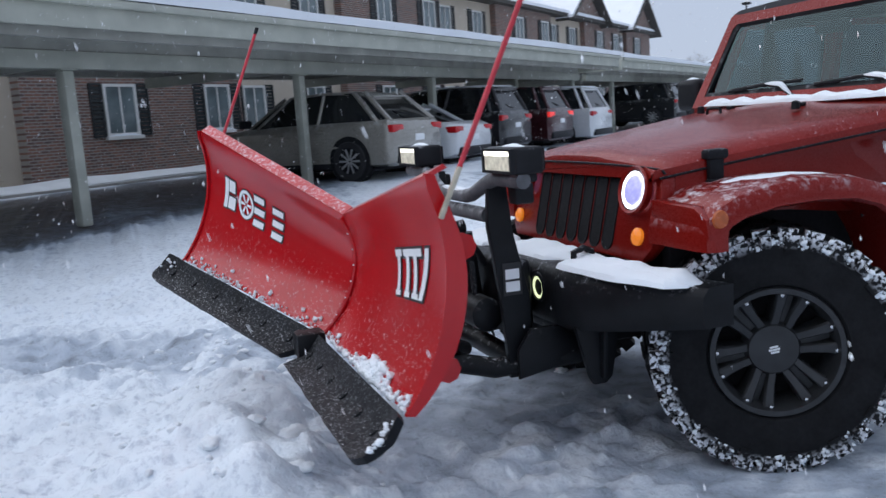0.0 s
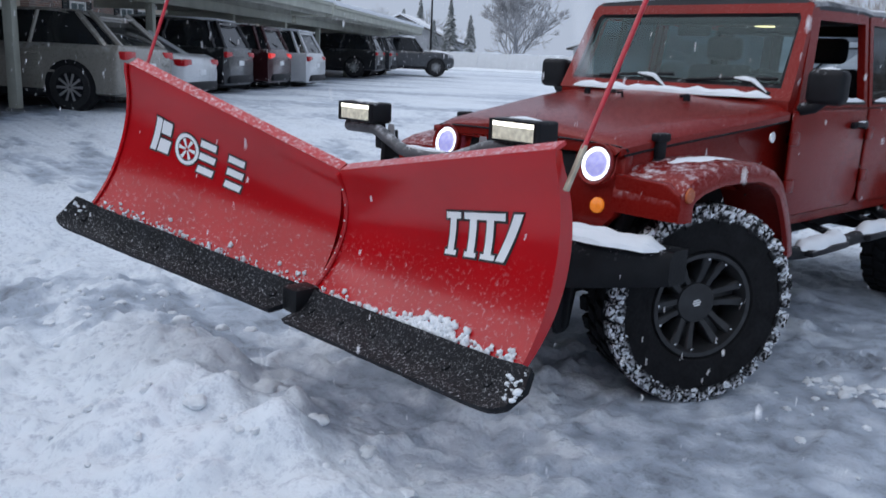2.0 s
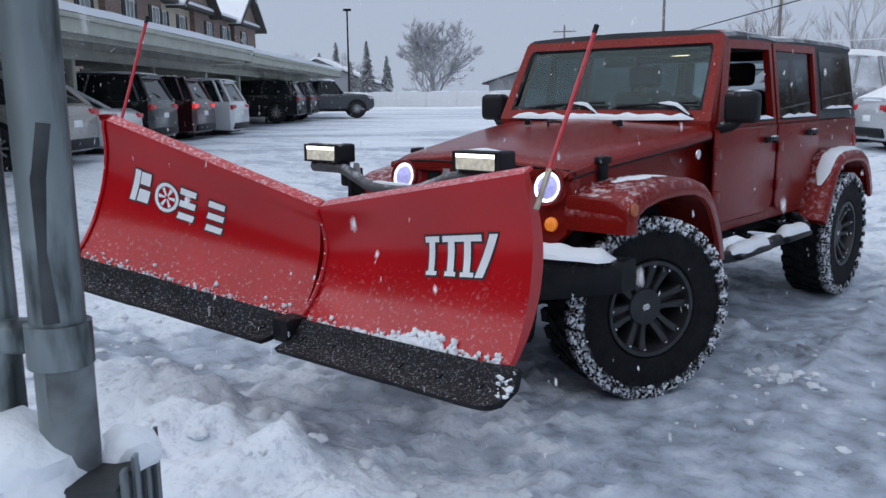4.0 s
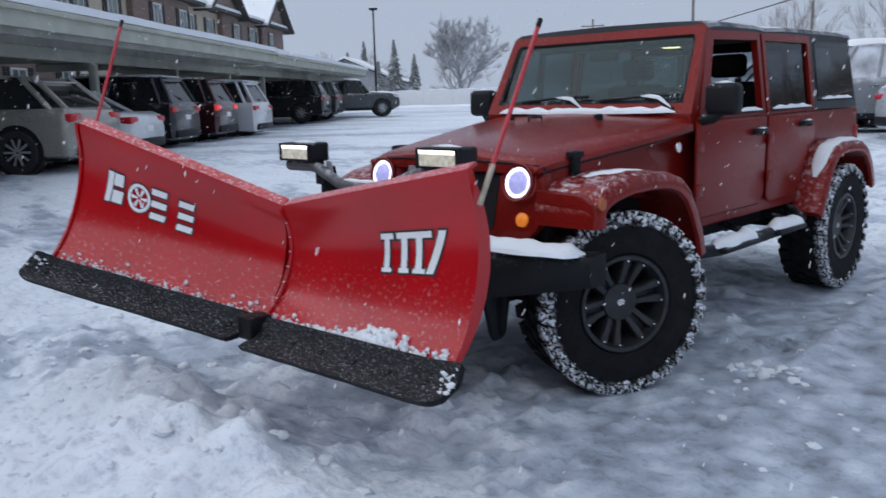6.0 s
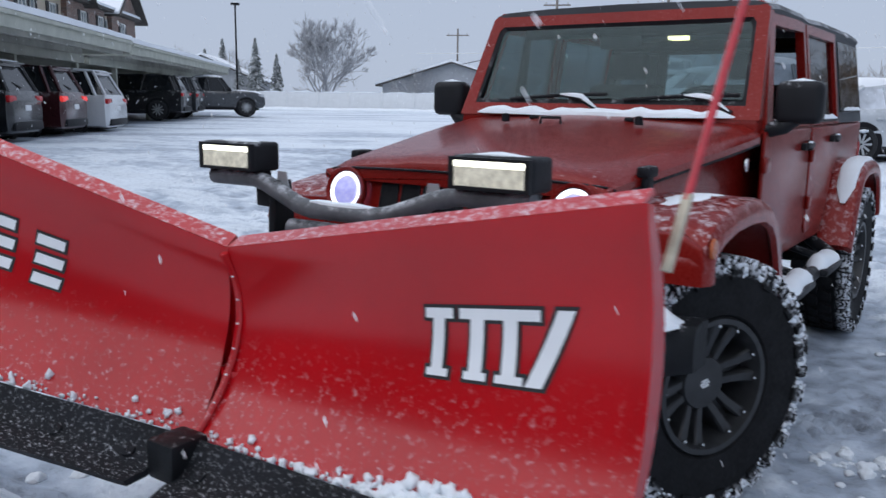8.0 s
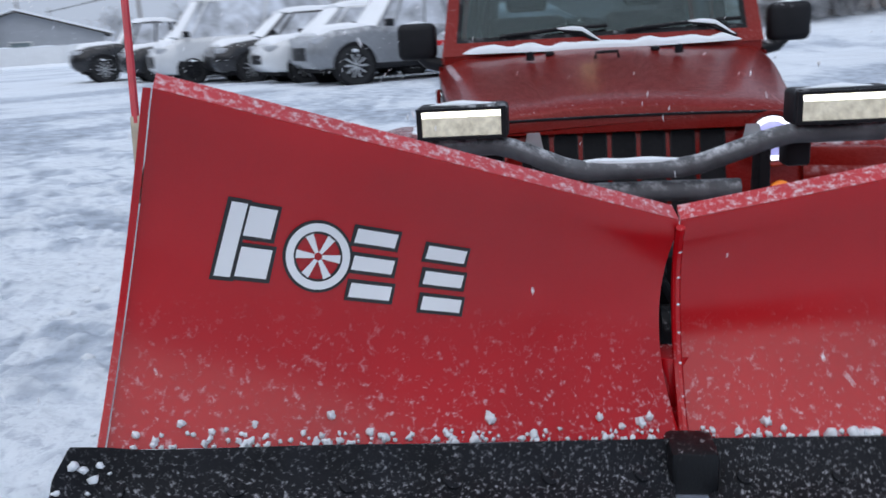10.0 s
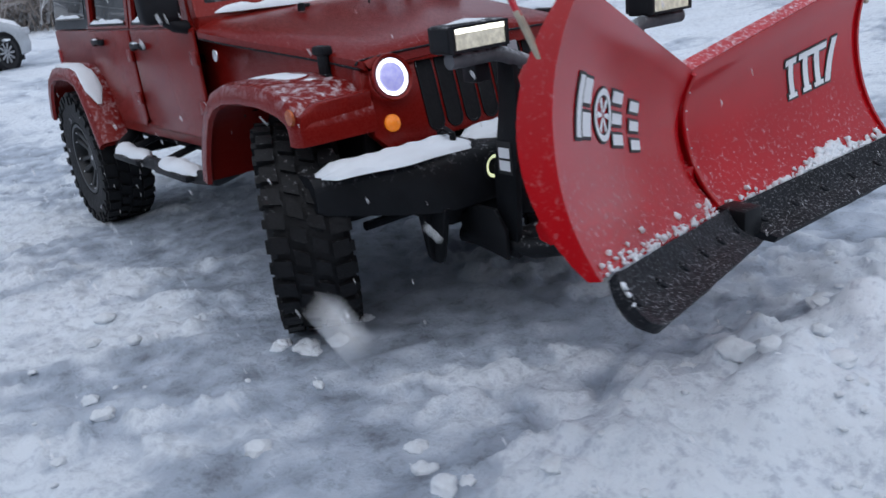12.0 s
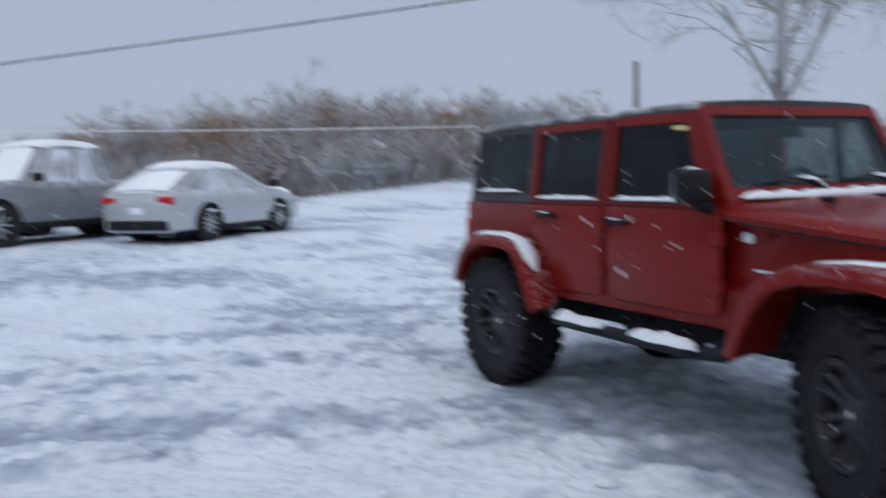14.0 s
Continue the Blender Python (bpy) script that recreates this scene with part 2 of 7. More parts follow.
def snow_strip(path, width, thick, seed=0, bm=None, step=0.03):
    """Settled snow along a line of (point, half-width factor): a rounded, uneven ridge with thin ends."""
    bm = bm or bmesh.new()
    pts = [Vector(p) for p in path]
    dense = []
    for a, b in zip(pts, pts[1:]):
        k = max(1, int((b - a).length / step))
        dense += [a.lerp(b, i / k) for i in range(k)]
    dense.append(pts[-1])
    rings = []
    for i, p in enumerate(dense):
        d = dense[min(i + 1, len(dense) - 1)] - dense[max(i - 1, 0)]
        side = Vector((0, 0, 1)).cross(d)
        side = side.normalized() if side.length > 1e-6 else Vector((1, 0, 0))
        edge = min(1.0, i / 3, (len(dense) - 1 - i) / 3)
        n1 = noise.noise(Vector((i * step * 5, seed, 0)))
        n2 = noise.noise(Vector((i * step * 11, seed + 7, 3)))
        w = width * (0.25 + 0.75 * edge) * (1 + 0.35 * n1)
        t = thick * (0.1 + 0.9 * edge) * max(0.25, 1 + 0.7 * n2)
        rings.append([p + side * (w * math.cos(a)) + Vector((0, 0, t * math.sin(a) if 0 < k < 6 else -0.004)) for k, a in enumerate([math.pi * q / 6 for q in range(7)])])
    loops(bm, rings, close=True)
    return bm


# ---- the jeep: forward is -y, its own left is +x ----
jeep = empty("off_road_vehicle", label="copper-red four-door off-road vehicle with black hardtop, lightly dusted with snow", category="vehicle")


def hw(y):
    """Half-width of the body side at y."""
    return 0.605 + (0.768 - 0.605) * float(smooth_step(-0.45, 0.95, np.array(y)))


def side_shape(bm, s):
    for v in bm.verts:
        v.co.x = s * (v.co.x + hw(v.co.y) - 0.768)
    return bm


def tumble(bm, s):
    for v in bm.verts:
        v.co.x = s * (v.co.x - max(0, v.co.z - 1.34) * 0.13)
    return bm


tub_outline = [(0.72, 0.70), (2.40, 0.70), (2.50, 0.88), (2.66, 0.99), (2.95, 1.02), (3.2, 0.99), (3.36, 0.88), (3.44, 0.74), (3.53, 0.74), (3.53, 1.33),
               (0.9, 1.335), (0.84, 1.30), (0.4, 1.245), (-0.06, 1.175), (-0.33, 1.13), (-0.36, 0.98), (0.2, 0.96), (0.6, 0.92)]
for s in (1, -1):
    bm = prism(tub_outline, "x", 0.70, 0.768, bevel=0.008)
    part("body_side", side_shape(bm, s), JEEP, jeep)
    # doors
    front = [(0.86, 0.80), (0.90, 0.76), (1.72, 0.76), (1.79, 0.83), (1.80, 1.325), (0.86, 1.325)]
    rear = [(1.83, 0.80), (1.87, 0.76), (2.30, 0.76), (2.38, 0.84), (2.47, 1.02), (2.62, 1.12), (2.63, 1.325), (1.83, 1.325)]
    for name, poly, up_o, up_i in (
            ("front_door", front, [(0.90, 1.335), (1.085, 1.845), (1.80, 1.862), (1.80, 1.335)], [(1.01, 1.375), (1.16, 1.795), (1.755, 1.805), (1.755, 1.375)]),
            ("rear_door", rear, [(1.83, 1.335), (1.83, 1.862), (2.63, 1.862), (2.63, 1.335)], [(1.875, 1.375), (1.875, 1.805), (2.575, 1.805), (2.575, 1.375)])):
        door = part(name, side_shape(prism(poly, "x", 0.770, 0.788, bevel=0.012, seg=3), s), JEEP, jeep)
        part("window_frame", tumble(frame_ring(up_o, up_i, "x", 0.735, 0.778), s), JEEP, door)
        if not (s > 0 and name == "front_door"):
            pane = part("window_pane", tumble(prism(up_i, "x", 0.752, 0.757), s), TINT, door, "dark tinted pane")
            pane.visible_shadow = False
        part("window_seal", tumble(box(0.774, 0.786, up_i[0][0], up_i[-1][0], 1.352, 1.372, 0.004), s), PLASTIC, door)
        part("settled_snow", tumble(snow_strip([(0.782, up_i[0][0] + 0.02, 1.37), (0.782, up_i[-1][0] - 0.02, 1.37)], 0.014, 0.018, seed=len(name) + s), s), SNOW, door)
        hy = 1.665 if name == "front_door" else 2.41
        hz = 1.235 if name == "front_door" else 1.255
        h = box(0.80, 0.825, hy - 0.075, hy + 0.085, hz - 0.012, hz + 0.02, 0.009)
        box(0.785, 0.815, hy - 0.085, hy - 0.045, hz - 0.02, hz + 0.018, 0.007, bm=h)
        box(0.785, 0.815, hy + 0.06, hy + 0.1, hz - 0.025, hz + 0.025, 0.007, bm=h)
        for v in h.verts:
            v.co.x *= s
        part("door_handle", h, PLASTIC, door, "black pull handle with a little snow")
        part("handle_snow", snow_strip([(s * 0.815, hy - 0.06, hz + 0.018), (s * 0.815, hy + 0.08, hz + 0.018)], 0.012, 0.014, seed=hy), SNOW, door)
        for hz2 in (0.93, 1.18):
            hinge = box(0.786, 0.808, poly[0][0] - 0.03, poly[0][0] + 0.055, hz2 - 0.035, hz2 + 0.035, 0.008)
            for v in hinge.verts:
                v.co.x = s * (v.co.x + hw(v.co.y) - 0.768)
            part("hinge", hinge, JEEP, door)
    # hardtop quarter with its window
    q = part("hardtop_quarter", tumble(frame_ring([(2.65, 1.338), (2.65, 1.866), (3.42, 1.866), (3.50, 1.338)], [(2.73, 1.43), (2.73, 1.795), (3.36, 1.795), (3.42, 1.43)], "x", 0.70, 0.772), s), HARDTOP, jeep)
    pane = part("window_pane", tumble(prism([(2.70, 1.40), (2.70, 1.82), (3.39, 1.82), (3.45, 1.40)], "x", 0.774, 0.779), s), TINT, q, "dark tinted fixed pane")
    pane.visible_shadow = False
    part("settled_snow", tumble(snow_strip([(0.79, 2.76, 1.415), (0.79, 3.36, 1.415)], 0.014, 0.016, seed=9 + s), s), SNOW, q)
    # front fender flare
    def flare(path, xin, xout):
        bm = bmesh.new()
        rings = []
        pts = [Vector((0, *p)) for p in path]
        for i, p in enumerate(pts):
            d = (pts[min(i + 1, len(pts) - 1)] - pts[max(i - 1, 0)]).normalized()
            nn = Vector((0, -d.z, d.y))
            rings.append([Vector((x * s, 0, 0)) + p - nn * k for x, k in ((xin, -0.004), (xout - 0.06, 0), (xout - 0.018, 0.008), (xout, 0.035), (xout, 0.085), (xout - 0.02, 0.095), (xout - 0.04, 0.06), (xin, 0.06))])
        loops(bm, rings)
        return bm
    fpath = [(-0.405, 0.885), (-0.405, 0.945), (-0.39, 1.0), (-0.345, 1.045), (-0.26, 1.08), (-0.1, 1.107), (0.1, 1.112), (0.28, 1.10), (0.42, 1.06), (0.52, 0.99), (0.6, 0.88), (0.67, 0.75), (0.71, 0.63)]
    fender = part("front_fender", flare(fpath, 0.60, 0.952), JEEP_FROST, jeep, "red flared front fender with a crust of snow on top")
    part("fender_front", prism([(-0.02 + 0.62, 0.89), (0.93, 0.89), (0.945, 0.94), (0.93, 1.0), (0.86, 1.04), (0.60, 1.05)], "y", -0.398, -0.34, 0.012) if s > 0 else
         prism([(-0.60, 0.89), (-0.93, 0.89), (-0.945, 0.94), (-0.93, 1.0), (-0.86, 1.04), (-0.60, 1.05)], "y", -0.398, -0.34, 0.012), JEEP, fender)
    part("side_marker", lathe([(0.0, 0.001), (0.004, 0.034), (0.012, 0.03), (0.014, 0.001)], 20, closed=False), AMBER_DARK, fender).matrix_basis = \
        pose(s * 0.944, -0.352, 1.0, 0, 0, 0 if s > 0 else 180)
    part("settled_snow", snow_strip([(s * 0.72, -0.16, 1.100), (s * 0.74, -0.02, 1.107), (s * 0.75, 0.15, 1.107), (s * 0.75, 0.34, 1.090)], 0.075, 0.010, seed=3 + s), SNOW, fender)
    rpath = [(2.33, 0.64), (2.38, 0.72), (2.45, 0.86), (2.53, 0.99), (2.62, 1.07), (2.76, 1.105), (2.98, 1.112), (3.18, 1.095), (3.32, 1.04), (3.42, 0.94), (3.49, 0.82), (3.52, 0.74)]
    rf = part("rear_fender", flare(rpath, 0.765, 0.952), JEEP_FROST, jeep, "red flared rear fender with a snow cap")
    part("settled_snow", snow_strip([(s * 0.87, 2.44, 0.88), (s * 0.87, 2.53, 1.0), (s * 0.87, 2.62, 1.075), (s * 0.87, 2.78, 1.108), (s * 0.87, 3.1, 1.106), (s * 0.87, 3.28, 1.06)], 0.055, 0.018, seed=5 + s), SNOW, rf)
    # liners close the wheel arches
    part("wheel_liner", box(s * 0.56, s * 0.62, -0.33, 0.68, 0.62, 1.06, 0.02), INTERIOR, jeep)
    part("wheel_liner", box(s * 0.52, s * 0.57, 2.40, 3.5, 0.6, 1.06, 0.02), INTERIOR, jeep)
    # step bar
    bar = tube([(s * 0.72, 0.70, 0.64), (s * 0.84, 0.78, 0.585), (s * 0.87, 1.0, 0.575), (s * 0.87, 2.1, 0.575), (s * 0.84, 2.30, 0.60), (s * 0.72, 2.38, 0.66)], 0.038, 12)
    step = part("step_bar", bar, PLASTIC, jeep, "black step bar with patches of snow")
    for y0, y1 in ((0.95, 1.42), (1.72, 2.15)):
        part("step_pad", box(s * 0.81, s * 0.945, y0, y1, 0.56, 0.598, 0.012), PLASTIC, step)
        part("settled_snow", snow_strip([(s * 0.875, y0 - 0.03, 0.597), (s * 0.875, y1 + 0.06, 0.597)], 0.062, 0.05, seed=y0 * 3 + s), SNOW, step)
    for y in (0.9, 1.56, 2.2):
        part("step_bracket", tube([(s * 0.60, y, 0.64), (s * 0.86, y, 0.575)], 0.022, 8), PLASTIC, step)
    # mirror
    arm = tube([(s * 0.775, 0.93, 1.33), (s * 0.84, 0.93, 1.345), (s * 0.90, 0.95, 1.40)], 0.034, 10)
    mir = part("side_mirror", arm, PLASTIC, jeep, "black door mirror with snow on its cap")
    part("mirror_housing", box(s * 0.80, s * 0.995, 0.89, 1.0, 1.36, 1.54, 0.035, 4), PLASTIC, mir)
    part("mirror_glass", box(s * 0.82, s * 0.975, 1.001, 1.005, 1.38, 1.52), CHROME, mir)
    part("settled_snow", snow_strip([(s * 0.83, 0.945, 1.537), (s * 0.97, 0.945, 1.537)], 0.035, 0.02, seed=4 + s), SNOW, mir)
    # hood latch
    latch = box(s * 0.625, s * 0.655, -0.16, -0.09, 1.10, 1.20, 0.012)
    box(s * 0.615, s * 0.665, -0.175, -0.075, 1.185, 1.225, 0.012, bm=latch)
    box(s * 0.622, s * 0.662, -0.165, -0.085, 1.075, 1.11, 0.01, bm=latch)
    part("hood_latch", latch, RUBBER, jeep)
    # round badge and model bars on the cowl side
    part("badge", lathe([(0, 0.001), (0, 0.03), (0.005, 0.028), (0.006, 0.001)], 20, closed=False), CHROME, jeep).matrix_basis = pose(s * 0.757, 0.70, 1.19, 0, 0, 0 if s > 0 else 180)
    for k, (z, w) in enumerate(((1.02, 0.16), (0.985, 0.1), (0.93, 0.13), (0.905, 0.13))):
        part("side_decal", box(s * 0.746, s * 0.7545, 0.5 - 0.0, 0.5 + w, z, z + 0.014), CHROME, jeep).matrix_basis = pose(s * 0.002, 0, 0)
    # rear lamp
    part("tail_lamp", box(s * 0.70, s * 0.775, 3.50, 3.575, 1.02, 1.20, 0.012), mat("red_lens", (0.3, 0.01, 0.012), 0.25, bump=0.05), jeep)

# hood: lofted panel with a soft crown and a rolled front edge
rings = []
for y in (-0.385, -0.375, -0.35, -0.30, -0.2, -0.05, 0.15, 0.35, 0.55, 0.7, 0.80, 0.84):
    t = (y + 0.36) / 1.2
    w = hw(y) + 0.006
    zs = 1.13 + 0.145 * max(0, t)
    zt = 1.205 + 0.155 * max(0, t) ** 0.9
    drop = {-0.385: 0.05, -0.375: 0.022, -0.35: 0.006}.get(y, 0)
    zt, zs = zt - drop, min(zs, zt - drop - 0.03)
    half = [(w, zs), (w + 0.001, zs + 0.03), (w - 0.02, zt - 0.035), (w - 0.07, zt - 0.012), (w - 0.17, zt), (0.27, zt + 0.012), (0.2, zt + 0.022), (0, zt + 0.026)]
    ring = [(x, y, z) for x, z in half] + [(-x, y, z) for x, z in half[-2::-1]]
    rings.append(ring + [(-w + 0.03, y, zs), (w - 0.03, y, zs)])
bm = bmesh.new()
loops(bm, rings)
hood = part("hood", bm, JEEP, jeep, "red hood dusted with melting snow", angle=30)
for s in (1, -1):
    part("hood_seam", tube([(s * (hw(y) + 0.0075), y, 1.128 + 0.145 * max(0, (y + 0.36) / 1.2)) for y in (-0.36, -0.2, 0.0, 0.2, 0.4, 0.6, 0.82)], 0.005, 6), RUBBER, hood)
part("hood_seam", tube([(0.625 * math.sin(radians(a)), -0.392 + 0.05 * abs(math.sin(radians(a))) ** 6, 1.128 + 0.052 * math.cos(radians(a)) ** 0.35) for a in range(-88, 89, 8)], 0.005, 6), RUBBER, hood)
for x in (-0.33, 0.33):
    part("hood_bumper", lathe([(0, 0.001), (0, 0.02), (0.035, 0.017), (0.04, 0.001)], 14, closed=False), RUBBER, hood).matrix_basis = pose(x, 0.56, 1.345, 0, -90, 0)
part("footman_loop", tube([(-0.05, 0.38, 1.345), (-0.045, 0.38, 1.372), (0.045, 0.38, 1.372), (0.05, 0.38, 1.345)], 0.007, 8), PLASTIC, hood)
for x in (-0.24, 0.24):
    part("washer_nozzle", box(x - 0.02, x + 0.02, 0.66, 0.69, 1.355, 1.375, 0.006), PLASTIC, hood)
# cowl and windscreen
part("cowl", box(-0.755, 0.755, 0.835, 0.99, 1.28, 1.385, 0.012), JEEP, jeep)
part("cowl_snow", snow_strip([(-0.66, 0.845, 1.383), (-0.2, 0.825, 1.378), (0.3, 0.825, 1.378), (0.66, 0.845, 1.383)], 0.045, 0.032, seed=11), SNOW, jeep, "ridge of snow on the cowl")


def plane_ring(outer, inner, depth, bm=None):
    """A frame between two 3D outlines, pushed back by depth."""
    bm = bm or bmesh.new()
    o, i = [[Vector(p) for p in q] for q in (outer, inner)]
    d = Vector(depth)
    o0, i0, o1, i1 = [[bm.verts.new(p + k) for p in q] for q, k in ((o, Vector()), (i, Vector()), (o, d), (i, d))]
    n = len(o)
    for k in range(n):
        j = (k + 1) % n
        for quad in ((o0[k], o0[j], i0[j], i0[k]), (o1[k], i1[k], i1[j], o1[j]), (o0[k], o1[k], o1[j], o0[j]), (i0[k], i0[j], i1[j], i1[k])):
            bm.faces.new(quad)
    return bm


ws_out = [(-0.762, 0.83, 1.372), (0.762, 0.83, 1.372), (0.712, 1.075, 1.868), (0.67, 1.095, 1.90), (-0.67, 1.095, 1.90), (-0.712, 1.075, 1.868)]
ws_in = [(-0.692, 0.862, 1.432), (0.692, 0.862, 1.432), (0.665, 1.045, 1.80), (0.645, 1.06, 1.826), (-0.645, 1.06, 1.826), (-0.665, 1.045, 1.80)]
screen = part("windscreen_frame", plane_ring(ws_out, ws_in, (0, 0.07, 0.0)), JEEP, jeep, "red windscreen surround")
part("windscreen_seal", plane_ring([Vector(p) + Vector((0, 0.004, 0)) for p in ws_in], [Vector(p) * 1.0 + Vector((-0.018 * (1 if p[0] > 0 else -1), 0.012, 0.02 if p[2] < 1.6 else -0.018)) for p in ws_in], (0, 0.03, 0)), PLASTIC, screen)
bm = bmesh.new()
bm.faces.new([bm.verts.new(Vector(p) + Vector((0, 0.022, 0))) for p in ws_in])
pane = part("windscreen", bm, GLASS, screen, "clear windscreen spotted with snowflakes")
pane.visible_shadow = False
for x0, x1, k in ((-0.36, 0.02, 0), (0.25, 0.64, 1)):
    wiper = tube([(x1, 0.845, 1.40), (x1 - 0.12, 0.862, 1.455), (x1 - 0.20, 0.868, 1.468)], [0.011, 0.008, 0.007], 8)
    w = part("wiper", wiper, PLASTIC, screen)
    part("wiper_blade", tube([(x0 - 0.12, 0.862, 1.452), (x1 - 0.2, 0.87, 1.474), (x1 + 0.02, 0.872, 1.478)], 0.009, 8), RUBBER, w)
    part("settled_snow", snow_strip([(x1 - 0.22, 0.862, 1.478), (x1 - 0.10, 0.856, 1.463), (x1 - 0.01, 0.84, 1.41)], 0.016, 0.016, seed=k), SNOW, w)
# roof: three hardtop panels
for y0, y1, nm in ((1.085, 1.88, "roof_panel"), (1.887, 3.44, "roof_panel")):
    rings = []
    for y in np.linspace(y0, y1, 6):
        e = 0.012 if y in (y0, y1) else 0
        half = [(0.708, 1.845), (0.715, 1.872 - e), (0.70, 1.896 - e), (0.64, 1.912 - e), (0.4, 1.922 - e), (0, 1.927 - e)]
        rings.append([(x, y, z) for x, z in half] + [(-x, y, z) for x, z in half[-2::-1]])
    bm = bmesh.new()
    loops(bm, rings)
    part(nm, bm, HARDTOP, jeep, "black roof panel under thin snow")
# back wall with window and tail gate
part("tail_gate", box(-0.765, 0.765, 3.50, 3.56, 0.74, 1.335, 0.015), JEEP, jeep)
back = part("back_frame", plane_ring([(-0.765, 3.50, 1.338), (0.765, 3.50, 1.338), (0.70, 3.42, 1.866), (-0.70, 3.42, 1.866)], [(-0.62, 3.48, 1.42), (0.62, 3.48, 1.42), (0.58, 3.43, 1.8), (-0.58, 3.43, 1.8)], (0, -0.04, 0)), HARDTOP, jeep)
bm = bmesh.new()
bm.faces.new([bm.verts.new(p) for p in [(-0.64, 3.475, 1.40), (0.64, 3.475, 1.40), (0.6, 3.42, 1.82), (-0.6, 3.42, 1.82)]])
pane = part("window_pane", bm, TINT, back)
pane.visible_shadow = False
part("rear_bumper", box(-0.80, 0.80, 3.50, 3.66, 0.60, 0.74, 0.025), PLASTIC, jeep)
spare = part("spare_tyre", lathe([(-0.12, 0.24), (-0.13, 0.36), (-0.10, 0.44), (0.10, 0.44), (0.13, 0.36), (0.12, 0.24)], 40), RUBBER, jeep)
spare.matrix_basis = pose(0.02, 3.70, 1.10, 0, 0, 90)
# cabin
part("cabin_floor", box(-0.69, 0.69, 0.9, 3.48, 0.74, 0.79), INTERIOR, jeep)
part("dashboard", box(-0.69, 0.69, 0.96, 1.22, 1.10, 1.41, 0.05, 3), INTERIOR, jeep)
for x in (-0.36, 0.36):
    seat = part("front_seat", box(x - 0.25, x + 0.25, 1.55, 2.05, 0.95, 1.10, 0.05, 3), INTERIOR, jeep)
    part("backrest", box(x - 0.24, x + 0.24, 2.03, 2.15, 1.06, 1.55, 0.05, 3, m=None), INTERIOR, seat)
    part("headrest", box(x - 0.13, x + 0.13, 2.07, 2.16, 1.58, 1.74, 0.04, 3), INTERIOR, seat)
seat = part("rear_seat", box(-0.6, 0.6, 2.55, 3.0, 0.95, 1.10, 0.05, 3), INTERIOR, jeep)
part("backrest", box(-0.6, 0.6, 2.95, 3.08, 1.06, 1.5, 0.05, 3), INTERIOR, seat)
bm = bmesh.new()
rings = [[Vector((0.36 + (0.185 + 0.016 * math.cos(b)) * math.cos(a), 1.36, 1.33)) + Vector((0, 0.016 * math.sin(b) - 0.25 * 0.185 * math.sin(a), (0.185 + 0.016 * math.cos(b)) * math.sin(a))) for b in [2 * math.pi * k / 8 for k in range(8)]] for a in [2 * math.pi * j / 28 for j in range(29)]]
loops(bm, rings, caps=False)
wheel_bm = bm
tube([(0.36, 1.22, 1.28), (0.36, 1.37, 1.33)], 0.03, 10, bm=wheel_bm)
box(0.19, 0.53, 1.35, 1.375, 1.31, 1.35, 0.008, bm=wheel_bm)
part("steering_wheel", wheel_bm, PLASTIC, jeep)
part("inner_mirror", box(-0.11, 0.11, 1.09, 1.12, 1.70, 1.765, 0.015), PLASTIC, jeep)
for y in (1.25, 2.45):
    part("roll_bar", tube([(-0.66, y + 0.03, 0.9), (-0.64, y, 1.5), (-0.60, y, 1.80), (0.60, y, 1.80), (0.64, y, 1.5), (0.66, y + 0.03, 0.9)], 0.032, 10), INTERIOR, jeep)
part("dome_light", box(-0.05, 0.05, 1.9, 2.0, 1.80, 1.825, 0.006), DOME, jeep, "small lit dome light under the roof")

# grille: raked shell, seven slots, lamps
def rake(bm):
    for v in bm.verts:
        v.co.y += (v.co.z - 1.0) * 0.22
    return bm


shell = [(-0.56, 0.80), (0.56, 0.80), (0.615, 0.86), (0.628, 1.05), (0.615, 1.13), (0.58, 1.175), (0.50, 1.195), (0.3, 1.208), (0, 1.213), (-0.3, 1.208), (-0.50, 1.195), (-0.58, 1.175), (-0.615, 1.13), (-0.628, 1.05), (-0.615, 0.86)]
grille = part("grille", rake(prism(shell, "y", -0.378, -0.31, 0.014)), JEEP, jeep, "copper-red slotted grille")
for k in range(-3, 4):
    x = k * 0.101
    slot = [(x + 0.043 * math.cos(a), 1.10 + 0.043 * math.sin(a)) for a in np.linspace(0, math.pi, 9)] + [(x - 0.043 * math.cos(a), 0.868 - 0.043 * math.sin(a)) for a in np.linspace(0, math.pi, 9)]
    inner = [(x + (px - x) * 0.86, 0.99 + (pz - 0.99) * 0.95) for px, pz in slot]
    sl = part("grille_slot", rake(frame_ring(slot, inner, "y", -0.384, -0.37)), BLACK, grille, "black slot insert")
    part("slot_mesh", rake(prism(inner, "y", -0.3815, -0.379)), INTERIOR, sl)
for k, (x0, x1) in enumerate(((-0.072, -0.052), (-0.046, -0.018), (-0.012, 0.016), (0.022, 0.052))):
    part("badge_bar", rake(box(x0, x1, -0.388, -0.377, 1.158, 1.188 if k else 1.194, 0.003)), CHROME, grille)
